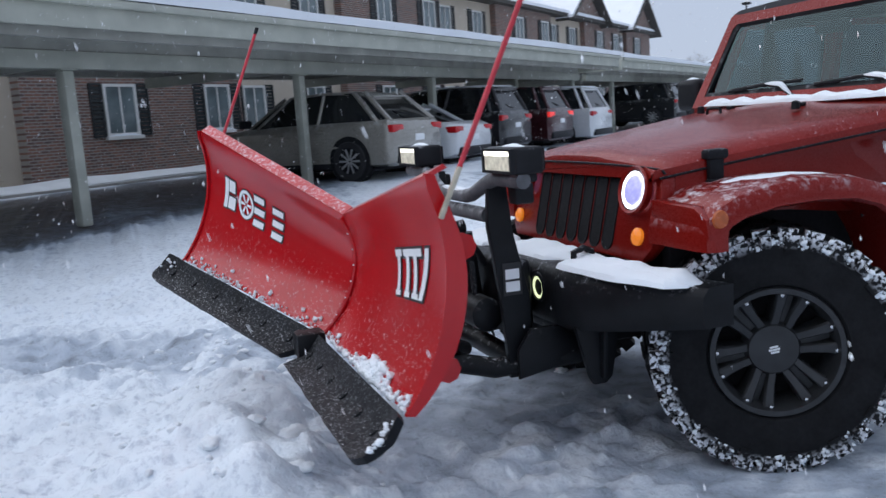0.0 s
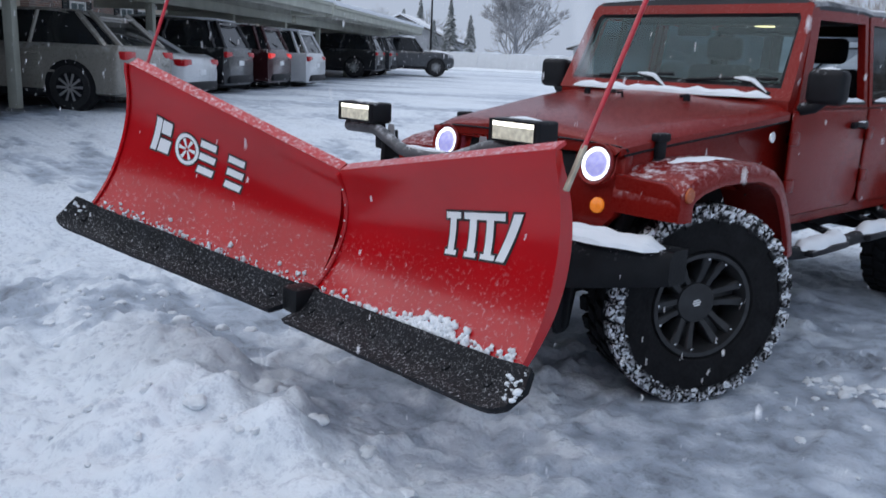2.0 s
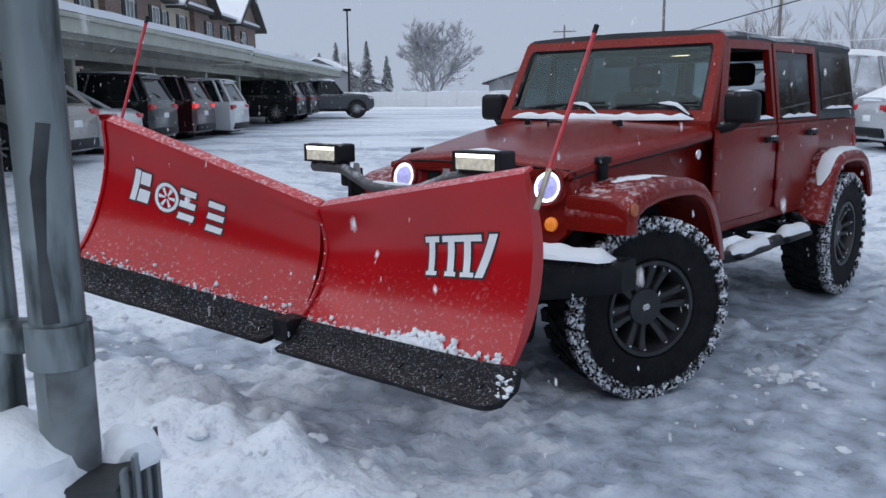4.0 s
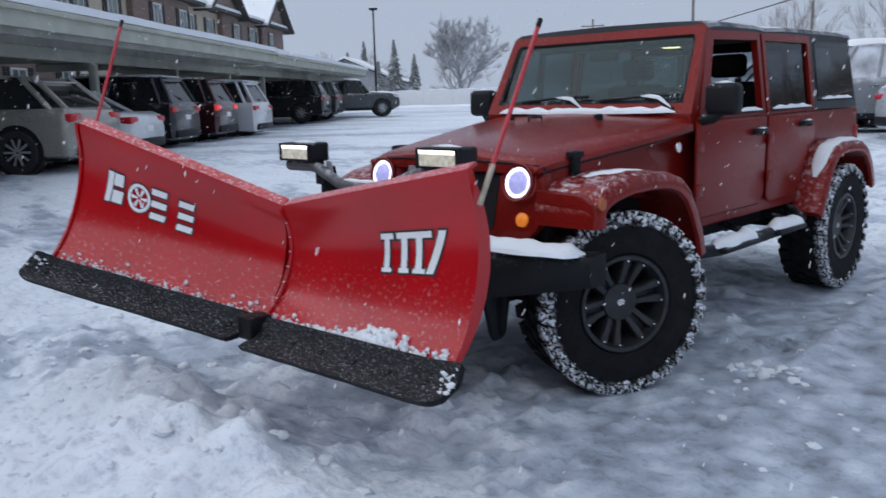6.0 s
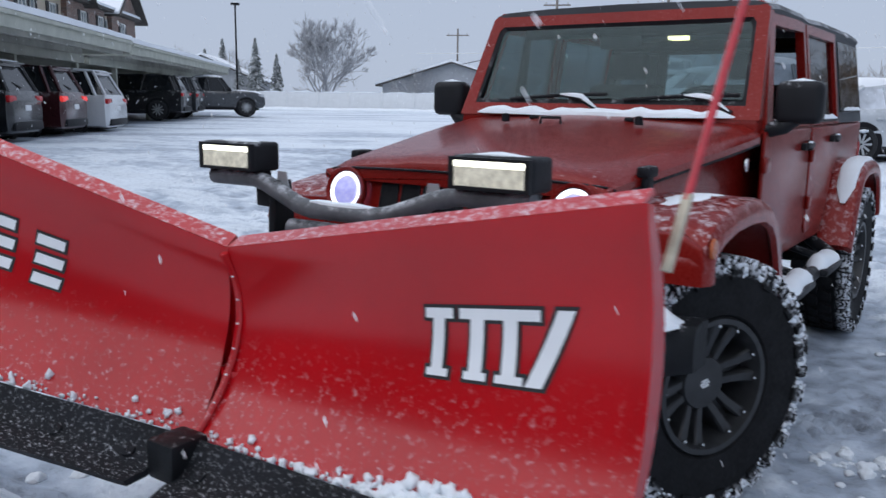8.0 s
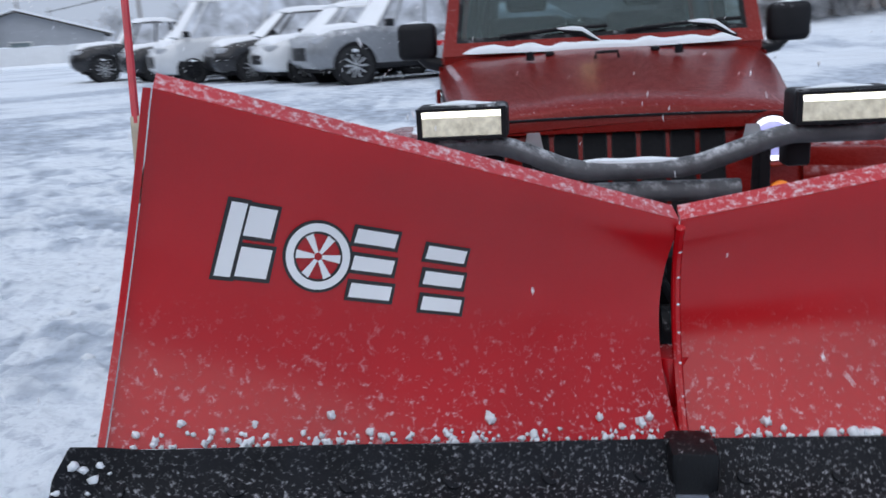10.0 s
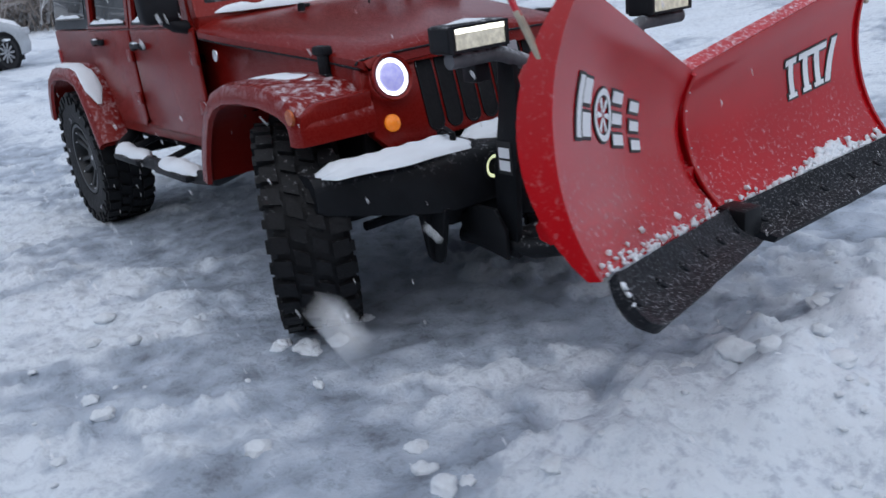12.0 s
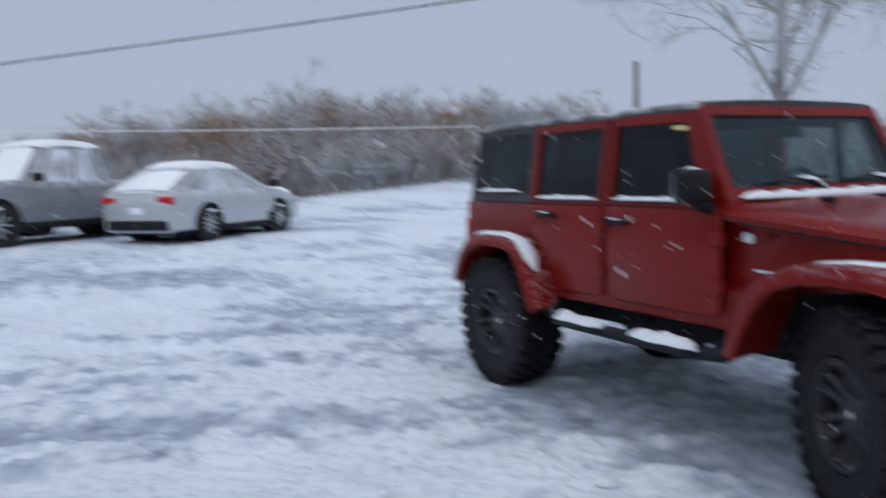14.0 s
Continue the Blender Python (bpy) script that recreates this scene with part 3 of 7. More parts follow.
for s in (1, -1):
    head = part("headlight", lathe([(-0.02, 0.10), (0.012, 0.113), (0.020, 0.107), (0.014, 0.094), (-0.01, 0.092)], 40), JEEP, jeep, "round headlight with a lit white ring")
    head.matrix_basis = pose(s * 0.495, -0.392, 1.08, 0, 0, -90) @ pose(0, 0, 0, 0, -12, 0) @ Matrix.Diagonal((1, 0.86, 0.86, 1))
    part("headlight_trim", lathe([(0.0, 0.086), (0.012, 0.093), (0.013, 0.089), (0.004, 0.084)], 40), BLACK, head)
    part("halo_ring", lathe([(0.006, 0.070), (0.012, 0.078), (0.012, 0.088), (0.004, 0.09)], 40), HALO, head, "lit white halo ring")
    part("lens", lathe([(0.0, 0.072), (0.013, 0.066), (0.022, 0.04), (0.026, 0.001)], 32, closed=False), LENS, head, "lavender lit lens")
    turn = part("turn_signal", lathe([(0.0, 0.042), (0.012, 0.041), (0.022, 0.026), (0.026, 0.001)], 24, closed=False), AMBER, jeep, "lit amber turn signal")
    turn.matrix_basis = pose(s * 0.527, -0.405, 0.90, 0, 0, -90) @ pose(0, 0, 0, 0, -12, 0) @ Matrix.Diagonal((1, 0.86, 0.86, 1))
part("radiator_block", box(-0.56, 0.56, -0.29, 0.8, 0.72, 1.12, 0.02), INTERIOR, jeep)
part("chassis_frame", box(-0.46, 0.46, -0.5, 3.4, 0.52, 0.72, 0.02), INTERIOR, jeep)
for y in (0.0, 2.947):
    part("axle", tube([(-0.72, y, 0.465), (-0.2, y, 0.465), (0, y, 0.465), (0.2, y, 0.465), (0.72, y, 0.465)], [0.05, 0.05, 0.13, 0.05, 0.05], 12), INTERIOR, jeep)
part("tie_rod", tube([(-0.6, -0.2, 0.44), (0.6, -0.2, 0.46)], 0.022, 8), PLASTIC, jeep)
for s in (1, -1):
    part("spring", tube([(s * 0.5, 0.05, 0.5), (s * 0.5, 0.05, 0.95)], 0.06, 12), INTERIOR, jeep)
# bumper
rings = []
for x in np.linspace(-0.93, 0.93, 25):
    a = abs(x)
    back = 0.30 * max(0, (a - 0.42) / 0.5) ** 1.6
    zt, zb = 0.795 - 0.03 * max(0, (a - 0.5) / 0.4), 0.565 + 0.05 * max(0, (a - 0.55) / 0.4)
    yf = -0.725 + back
    rings.append([(x, yf + 0.012, zb), (x, yf, zb + 0.025), (x, yf, zt - 0.04), (x, yf + 0.02, zt - 0.01), (x, yf + 0.04, zt), (x, -0.47 + back * 0.6, zt), (x, -0.47 + back * 0.6, zb)])
bm = bmesh.new()
loops(bm, rings)
bumper = part("front_bumper", bm, BLACK, jeep, "black steel front bumper topped with snow")
for k, pts in enumerate(([(-0.90, -0.43, 0.765), (-0.7, -0.55, 0.785), (-0.5, -0.60, 0.795), (-0.30, -0.60, 0.795)], [(0.32, -0.60, 0.795), (0.5, -0.60, 0.795), (0.7, -0.55, 0.785), (0.88, -0.43, 0.765)], [(-0.26, -0.57, 0.795), (0.26, -0.57, 0.795)])):
    part("settled_snow", snow_strip(pts, 0.095, 0.030, seed=20 + k, step=0.02), SNOW, bumper)
    part("settled_snow", snow_strip([(x, y + 0.05, z) for x, y, z in pts], 0.075, 0.038, seed=50 + k, step=0.02), SNOW, bumper)
for s in (1, -1):
    fog = part("fog_light", lathe([(-0.01, 0.062), (0.015, 0.062), (0.02, 0.05), (0.0, 0.048)], 28), BLACK, bumper)
    fog.matrix_basis = pose(s * 0.275, -0.715, 0.70, 0, 0, -90)
    part("fog_ring", lathe([(0.006, 0.032), (0.014, 0.036), (0.014, 0.046), (0.006, 0.048)], 28), FOG, fog, "lit pale green ring")
    part("lens", lathe([(0.0, 0.034), (0.008, 0.03), (0.01, 0.001)], 20, closed=False), LAMP_LENS, fog)
    part("tow_hoop", tube([(s * 0.39, -0.62, 0.79), (s * 0.39, -0.62, 0.845), (s * 0.39, -0.575, 0.86), (s * 0.39, -0.54, 0.845), (s * 0.39, -0.53, 0.79)], 0.014, 8), BLACK, bumper)
part("skid_plate", box(-0.45, 0.45, -0.62, -0.3, 0.47, 0.56, 0.02), BLACK, jeep)
for s in (1, -1):
    bracket = prism([(-0.70, 0.575), (-0.50, 0.575), (-0.545, 0.36), (-0.575, 0.335), (-0.625, 0.335), (-0.645, 0.37)], "x", s * 0.50, s * 0.53, 0.005)
    prism([(s * 0.46, 0.575), (s * 0.57, 0.575), (s * 0.55, 0.36), (s * 0.48, 0.36)], "y", -0.60, -0.58, 0.004, bm=bracket)
    part("bumper_bracket", bracket, BLACK, jeep, "black tapered steel bracket under the bumper")

# ---- wheels ----
R = 0.468


def make_wheel(m, parent, tyre_material):
    hub = part("wheel", lathe([(-0.16, 0.001), (-0.16, 0.11), (0.01, 0.11), (0.01, 0.001)], 24, closed=False), INTERIOR, parent, "black alloy wheel on a big mud tyre packed with snow")
    hub.matrix_basis = m
    prof = [(-0.13, 0.248), (-0.150, 0.262), (-0.165, 0.36), (-0.158, 0.415), (-0.135, 0.438), (-0.10, 0.447), (0, 0.45), (0.10, 0.447), (0.135, 0.438), (0.158, 0.415), (0.165, 0.36), (0.150, 0.262), (0.13, 0.248), (0.09, 0.243), (-0.09, 0.243)]
    tyre_bm = lathe(prof, 72)
    rnd = random.Random(4)
    n = 30
    verts_f = []
    for k in range(n):
        a0 = 2 * math.pi * k / n

        def lug(x0, x1, a, da, r0, r1, skew=0.0):
            vs = []
            for r in (r0, r1):
                for x, sk in ((x0, 0), (x1, skew)):
                    sh = 0.006 if r == r1 else 0
                    for aa in (a - da + sk, a + da + sk):
                        vs.append(tyre_bm.verts.new((x, r * math.cos(aa), r * math.sin(aa))))
            for q in ((0, 1, 3, 2), (4, 6, 7, 5), (0, 4, 5, 1), (2, 3, 7, 6), (0, 2, 6, 4), (1, 5, 7, 3)):
                tyre_bm.faces.new([vs[i] for i in q])
        long = k % 2 == 0
        lug(0.085, 0.158 if long else 0.15, a0, 0.07, 0.43, R, 0.02)
        lug(-0.085, -0.158 if long else -0.15, a0 + 0.1, 0.07, 0.43, R, 0.02)
        lug(0.01, 0.068, a0 + 0.05, 0.062, 0.44, R, 0.05)
        lug(-0.068, -0.01, a0 + 0.14, 0.062, 0.44, R, 0.05)
        # side lugs
        for sx in (1, -1):
            lug(sx * 0.150, sx * 0.1725, a0 + (0.1 if sx < 0 else 0), 0.058 if long else 0.042, 0.385 if long else 0.405, 0.447, 0)
    tyre = part("tyre", tyre_bm, tyre_material, hub, "mud tyre with snow in the lugs" if tyre_material == TYRE else "dark mud tyre", angle=30)
    rim_bm = lathe([(-0.12, 0.275), (-0.12, 0.288), (0.135, 0.291), (0.15, 0.284), (0.148, 0.262), (0.118, 0.252), (0.09, 0.247), (0.02, 0.243), (-0.10, 0.25)], 56)
    rim = part("rim", rim_bm, RIM, hub, "satin black rim")
    rim.matrix_basis = Matrix.Diagonal((1, 0.865, 0.865, 1))
    part("dish", lathe([(-0.03, 0.001), (-0.03, 0.25), (-0.018, 0.25), (-0.018, 0.001)], 40, closed=False), INTERIOR, rim)
    spoke = bmesh.new()
    for dx in (-1, 1):
        rings = []
        for r, xo, c, h in ((0.09, 0.086, 0.029, 0.019), (0.15, 0.098, 0.034, 0.020), (0.21, 0.112, 0.043, 0.023), (0.262, 0.126, 0.054, 0.029)):
            rings.append([(0.016, r, dx * c - h), (0.016, r, dx * c + h), (xo - 0.008, r, dx * c + h), (xo, r, dx * c + h * 0.7), (xo, r, dx * c - h * 0.7), (xo - 0.008, r, dx * c - h)])
        loops(spoke, rings)
    loops(spoke, [[(0.016, r, -0.016), (0.016, r, 0.016), (0.07, r, 0.016), (0.07, r, -0.016)] for r in (0.09, 0.25)])
    first = part("spoke", spoke, RIM, rim, "satin black split spoke")
    for k in range(1, 6):
        share(first, "spoke", pose(0, 0, 0, 60 * k), rim)
    cap = part("hub_cap", lathe([(0.02, 0.001), (0.02, 0.124), (0.078, 0.12), (0.096, 0.106), (0.1, 0.001)], 40, closed=False), RIM, rim)
    for k, (w, dz) in enumerate(((0.018, 0.012), (0.024, 0), (0.018, -0.012))):
        part("cap_mark", box(0.0985, 0.1025, -w, w, dz - 0.004, dz + 0.004), WHITE, cap)
    riv = None
    for k in range(6):
        for da in (-12.5, 12.5):
            a = radians(60 * k + da)
            m2 = Matrix.Translation((0.128, 0.250 * math.cos(a), 0.250 * math.sin(a)))
            if riv is None:
                riv = part("rivet", lathe([(0, 0.001), (0, 0.0095), (0.006, 0.008), (0.009, 0.001)], 10, closed=False), CHROME, rim)
                riv.matrix_basis = m2
            else:
                share(riv, "rivet", m2, rim)
    if tyre_material == TYRE:
        rnd = random.Random(91)
        bm = bmesh.new()
        for k in range(520):
            a = 2 * math.pi * (rnd.randrange(30) + 0.5 + rnd.gauss(0, 0.16)) / 30
            keep = 0.5 + 0.5 * noise.noise(Vector((math.cos(a) * 2, math.sin(a) * 2, 1.7)))
            if rnd.random() > 0.45 + 0.6 * keep:
                continue
            t = rnd.random() ** 0.8
            rr, xx = 0.452 - 0.058 * t, 0.150 + 0.012 * math.sin(math.pi * t)
            lump(xx, rr * math.cos(a), rr * math.sin(a), 0.0035 + 0.008 * rnd.random() ** 1.8, seed=k, squash=1.0, sub=1, bm=bm, rough=0.9)
        tagged(part("packed_snow", bm, SNOW, tyre, "snow packed between the outer lugs", angle=180), kind="stuff")
    return hub


TYRE = mat("tyre_rubber", (0.009, 0.0095, 0.011), 0.8, var=0.35, scale=12, bump=0.35, fine=60)
TYRE.node_tree.nodes["Principled BSDF"].inputs["Specular IOR Level"].default_value = 0.2
# snow packed between the outer lugs: it follows the distance from the axle
_n, _l = TYRE.node_tree.nodes, TYRE.node_tree.links
_p = _n["Principled BSDF"]
_old = _p.inputs["Base Color"].links[0].from_socket
_tc = _n.new("ShaderNodeTexCoord")
_sp = _n.new("ShaderNodeSeparateXYZ")
_l.new(_tc.outputs["Object"], _sp.inputs["Vector"])
_cb = _n.new("ShaderNodeCombineXYZ")
_l.new(_sp.outputs["Y"], _cb.inputs["Y"])
_l.new(_sp.outputs["Z"], _cb.inputs["Z"])
_ln = _n.new("ShaderNodeVectorMath")
_ln.operation = "LENGTH"
_l.new(_cb.outputs["Vector"], _ln.inputs[0])
_mr = _n.new("ShaderNodeMapRange")
_mr.inputs["From Min"].default_value, _mr.inputs["From Max"].default_value = 0.395, 0.45
_l.new(_ln.outputs["Value"], _mr.inputs["Value"])
_ax = _n.new("ShaderNodeMapRange")
_ax.inputs["From Min"].default_value, _ax.inputs["From Max"].default_value = 0.09, 0.14
_l.new(_sp.outputs["X"], _ax.inputs["Value"])
_nz = _n.new("ShaderNodeTexNoise")
_nz.inputs["Scale"].default_value, _nz.inputs["Detail"].default_value = 62, 8
_l.new(_tc.outputs["Object"], _nz.inputs["Vector"])
_nr = _n.new("ShaderNodeMapRange")
_nr.inputs["From Min"].default_value, _nr.inputs["From Max"].default_value = 0.46, 0.56
_l.new(_nz.outputs["Fac"], _nr.inputs["Value"])
_m1, _m2 = _n.new("ShaderNodeMath"), _n.new("ShaderNodeMath")
_m1.operation = _m2.operation = "MULTIPLY"
_l.new(_mr.outputs["Result"], _m1.inputs[0])
_l.new(_nr.outputs["Result"], _m1.inputs[1])
_l.new(_m1.outputs["Value"], _m2.inputs[0])
_l.new(_ax.outputs["Result"], _m2.inputs[1])
_mx = _n.new("ShaderNodeMix")
_mx.data_type = "RGBA"
_mx.inputs["B"].default_value = (0.8, 0.83, 0.88, 1)
_l.new(_m2.outputs["Value"], _mx.inputs["Factor"])
_l.new(_old, _mx.inputs["A"])
_l.new(_mx.outputs["Result"], _p.inputs["Base Color"])
TYRE_CLEAN = mat("wet_tyre_rubber", (0.009, 0.0095, 0.011), 0.6, var=0.35, scale=12, bump=0.35, fine=60, dust=0.1, dust_scale=40)
TYRE_CLEAN.node_tree.nodes["Principled BSDF"].inputs["Specular IOR Level"].default_value = 0.25
RIM = mat("satin_black_rim", (0.032, 0.034, 0.037), 0.42, metal=0.3, var=0.25, scale=14, bump=0.06)
STEER = -27
make_wheel(pose(0.775, -0.0, 0.465, 0, 0, STEER) @ pose(0, 0, 0, 12), jeep, TYRE)
make_wheel(pose(-0.775, 0.0, 0.465, 0, 0, 180 + STEER) @ pose(0, 0, 0, 31), jeep, TYRE_CLEAN)
make_wheel(pose(0.775, 2.947, 0.465) @ pose(0, 0, 0, 5), jeep, TYRE)
make_wheel(pose(-0.775, 2.947, 0.465, 0, 0, 180) @ pose(0, 0, 0, 20), jeep, TYRE_CLEAN)


# ---- the V-plow on its mount, raised off the ground ----
plow = empty("snow_plow", label="red two-winged snow plow with black rubber edge, raised, snow-dusted", category="snow plow")
HINGE_LO, HINGE_HI = Vector((0.018, -1.59, 0.575)), Vector((0.02, -1.460, 1.055))
WINGS = {
    "white block lettering": (Vector((1.162, -1.603, 0.600)), Vector((1.145, -1.480, 1.262))),
    "white lettering with a wheel emblem": (Vector((-1.10, -2.040, 0.785)), Vector((-0.978, -1.895, 1.430)))}


def make_wing(lo, hi, label):
    s = 1 if lo.x > 0 else -1
    gap = 0.001 * s
    along = (lo - HINGE_LO).normalized()
    upv = (hi - lo).normalized()
    back = along.cross(upv).normalized()
    if back.y < 0:
        back = -back

    def at(a, b, off=0.0):
        """A point of the face: a from hinge to tip, b from bottom to top, off in front of it."""
        p0 = HINGE_LO.lerp(lo, a)
        p1 = HINGE_HI.lerp(hi, a)
        depth = 0.10 - 0.004 * a
        p = p0.lerp(p1, b) + back * depth * (1 - abs(2 * b - 0.94) ** 2.2 if b < 0.97 else 0.03 * (1 - b) / 0.03)
        return p - back * off + Vector((gap * (1 - a), 0, 0))
    na, nb = 22, 18
    bm = bmesh.new()
    front = [[bm.verts.new(at(i / na, j / nb)) for j in range(nb + 1)] for i in range(na + 1)]
    rear = [[bm.verts.new(at(i / na, j / nb, -0.012)) for j in range(nb + 1)] for i in range(na + 1)]
    for i in range(na):
        for j in range(nb):
            bm.faces.new((front[i][j], front[i + 1][j], front[i + 1][j + 1], front[i][j + 1]))
            bm.faces.new((rear[i][j], rear[i][j + 1], rear[i + 1][j + 1], rear[i + 1][j]))
    for i in range(na):
        for j in (0, nb):
            bm.faces.new((front[i][j], front[i + 1][j], rear[i + 1][j], rear[i][j]))
    for j in range(nb):
        for i in (0, na):
            bm.faces.new((front[i][j], front[i][j + 1], rear[i][j + 1], rear[i][j]))
    wing = part("wing", bm, PLOW, plow, "glossy red curved wing with " + label)
    # folded lip along the top
    bm = bmesh.new()
    rings = []
    for i in range(na + 1):
        p = at(i / na, 1.0)
        d1 = (back * 0.6 + upv * 0.45).normalized()
        rings.append([p + d1 * 0.002, p + d1 * 0.055, p + d1 * 0.055 + back * 0.012 - upv * 0.01, p + back * 0.014 - upv * 0.006])
    loops(bm, rings)
    part("top_lip", bm, PLOW_LIP, wing, "snow-dusted folded top edge")
    # end plate
    bm = bmesh.new()
    rings = []
    for j in range(nb + 1):
        p = at(1.0, j / nb, 0.012)
        w = (0.03 if s > 0 else 0.032) + (0.035 if s > 0 else 0.06) * math.sin(math.pi * j / nb) ** 0.8
        rings.append([p + along * 0.002, p + along * 0.016, p + along * 0.016 + back * w, p + along * 0.002 + back * w])
    loops(bm, rings)
    part("end_plate", bm, PLOW, wing)
    # ribs and back beam
    for a in (0.12, 0.4, 0.68):
        bm = bmesh.new()
        rings = []
        for j in range(1, nb):
            p = at(a, j / nb, -0.013)
            w = 0.045
            rings.append([p - along * 0.008, p + along * 0.008, p + along * 0.008 + back * w, p - along * 0.008 + back * w])
        loops(bm, rings)
        part("rib", bm, PLOW, wing)
    for a in (0.2,):
        bm = bmesh.new()
        rings = []
        for j in range(1, 11):
            p = at(a, j / nb, -0.013)
            w = 0.04 + 0.07 * math.sin(math.pi * (j - 0.5) / 10.5) ** 0.7
            rings.append([p - along * 0.014, p + along * 0.014, p + along * 0.014 + back * w, p - along * 0.014 + back * w])
        loops(bm, rings)
        part("brace_plate", bm, PLOW, wing)
    for b in (0.18, 0.72):
        part("back_beam", tube([at(0.04, b, -0.07), at(0.96, b, -0.07)], 0.04, 8), PLOW, wing)
    # cutting edge: a thick rubber flap that curls forward, its outer end rounded and a little upturned
    wv = Vector((0.035 * s, -0.150, -0.098 if s > 0 else -0.082))
    L = (lo - HINGE_LO).length
    reach = L + (0.10 if s > 0 else 0.045)
    nrm = along.cross(wv.normalized()).normalized()
    if nrm.z < 0:
        nrm = -nrm
    base = HINGE_LO + Vector((0, -0.014, 0.006))

    def flap(d, w, off):
        """A point of the flap: d along it, w across it from the blade to the free rim."""
        wave = 0.006 * noise.noise(Vector((d * 3.1, w * 2.0, s)))
        end = max(0.0, (d - (L - 0.10)) / (reach - L + 0.10))
        return base + along * d + wv * w + nrm * (off + wave - 0.030 * math.sin(math.pi * w) + 0.035 * end ** 2)
    bm = bmesh.new()
    rings = []
    nd, nw = 40, 7
    for i in range(nd + 1):
        d = 0.014 + (reach - 0.014) * i / nd
        over = max(0.0, (d - (reach - 0.10)) / 0.10)
        wmax = 1.0 - 0.62 * (1 - math.sqrt(max(0.0, 1 - over ** 2))) + 0.025 * noise.noise(Vector((d * 9, s, 3)))
        wmin = 0.10 * max(0.0, over - 0.5)
        ws = [wmin + (wmax - wmin) * q / nw for q in range(nw + 1)]
        rings.append([flap(d, w, 0.017 if 0 < q < nw else 0.012) for q, w in enumerate(ws)] + [flap(d, w, -0.014) for w in ws[::-1]])
    loops(bm, rings)
    edge = part("cutting_edge", bm, RUBBER, wing, "black rubber edge caked with snow")
    # crusts of snow frozen to the upturned end
    rnd = random.Random(15 + s)
    bm = bmesh.new()
    for k in range(26 if s > 0 else 8):
        d, w = reach - 0.012 - 0.075 * rnd.random(), 0.10 + 0.6 * rnd.random()
        p = flap(d, w, 0.020)
        lump(p.x, p.y, p.z, 0.004 + 0.010 * rnd.random() ** 2, seed=k, squash=0.7, sub=1, bm=bm, rough=0.8)
    tagged(part("caked_snow", bm, SNOW, edge, angle=180), kind="stuff")
    bolt = None
    for i in range(6):
        p = flap(0.1 + (L - 0.16) * i / 5, 0.45, 0.018)
        mm = Matrix.Translation(p) @ nrm.to_track_quat("X", "Z").to_matrix().to_4x4()
        if bolt is None:
            bolt = part("bolt", lathe([(-0.003, 0.001), (-0.003, 0.02), (0.006, 0.018), (0.008, 0.008), (0.004, 0.001)], 12, closed=False), RUBBER, edge)
            bolt.matrix_basis = mm
        else:
            share(bolt, "bolt", mm, edge)
    # snow caught along the foot of the blade
    rnd = random.Random(7 + s)
    bm = bmesh.new()
    for k in range(260 if s > 0 else 130):
        a = rnd.uniform(0.03, 0.98)
        big = rnd.random() ** 3
        if s > 0:
            a = 0.62 + 0.16 * rnd.gauss(0, 1) if k % 2 else a
            a = min(0.97, max(0.03, a))
            big = min(1, big * 0.6 + 0.55 * math.exp(-((a - 0.62) / 0.1) ** 2))
        if s < 0 and a > 0.72:
            big = min(1, big * 0.6 + 0.15)
        r = 0.003 + (0.0145 if s > 0 else 0.007) * big
        p = at(a, 0.006 + 0.03 * rnd.random() ** 2 * (1 + 2.5 * big), 0.006)
        lump(p.x, p.y, p.z, r, seed=k, squash=1.1, sub=2, bm=bm, rough=0.9)
    tagged(part("caught_snow", bm, SNOW, wing, "clods of snow caught along the foot", angle=180), kind="stuff")
    # mark: plain shapes standing for the maker's lettering
    rows = ([(0.578, 0.575, 0.605, 0.83, 0), (0.665, 0.575, 0.695, 0.83, 0), (0.56, 0.80, 0.625, 0.84, 0), (0.64, 0.80, 0.815, 0.84, 0), (0.738, 0.575, 0.768, 0.82, 0), (0.79, 0.575, 0.825, 0.84, 0.06),
             (0.655, 0.575, 0.705, 0.605, 0), (0.725, 0.575, 0.785, 0.605, 0), (0.568, 0.575, 0.618, 0.605, 0)] if s > 0 else
            [(0.845, 0.50, 0.872, 0.735, -0.015), (0.785, 0.505, 0.838, 0.60, -0.006), (0.785, 0.635, 0.832, 0.73, -0.006)]
            + [(c, z, c + 0.075, z + 0.05, -0.004) for c, lo_z in ((0.565, 0.475), (0.43, 0.455)) for z in (lo_z, lo_z + 0.095, lo_z + 0.19)])
    if s > 0:
        rows = [(a0 - 0.012, (b0 - 0.575) * 0.95 + 0.455, a1 - 0.012, (b1 - 0.575) * 0.95 + 0.455, sk) for a0, b0, a1, b1, sk in rows]

    def patch(a0, b0, a1, b1, skew, off, grow, material, name, parent):
        bm = bmesh.new()
        n = 6
        ga, gb = grow / L, grow / 0.62
        vs = [[bm.verts.new(at(a0 - ga + (a1 - a0 + 2 * ga) * i / n + skew * (j / n), b0 - gb + (b1 - b0 + 2 * gb) * j / n, off)) for j in range(n + 1)] for i in range(n + 1)]
        for i in range(n):
            for j in range(n):
                bm.faces.new((vs[i][j], vs[i + 1][j], vs[i + 1][j + 1], vs[i][j + 1]))
        return part(name, bm, material, parent)
    for r in rows:
        edge_ob = patch(*r, 0.0025, 0.008, DECAL_BLACK, "decal_outline", wing)
        patch(*r, 0.0055, 0.0, WHITE, "decal_shape", edge_ob)
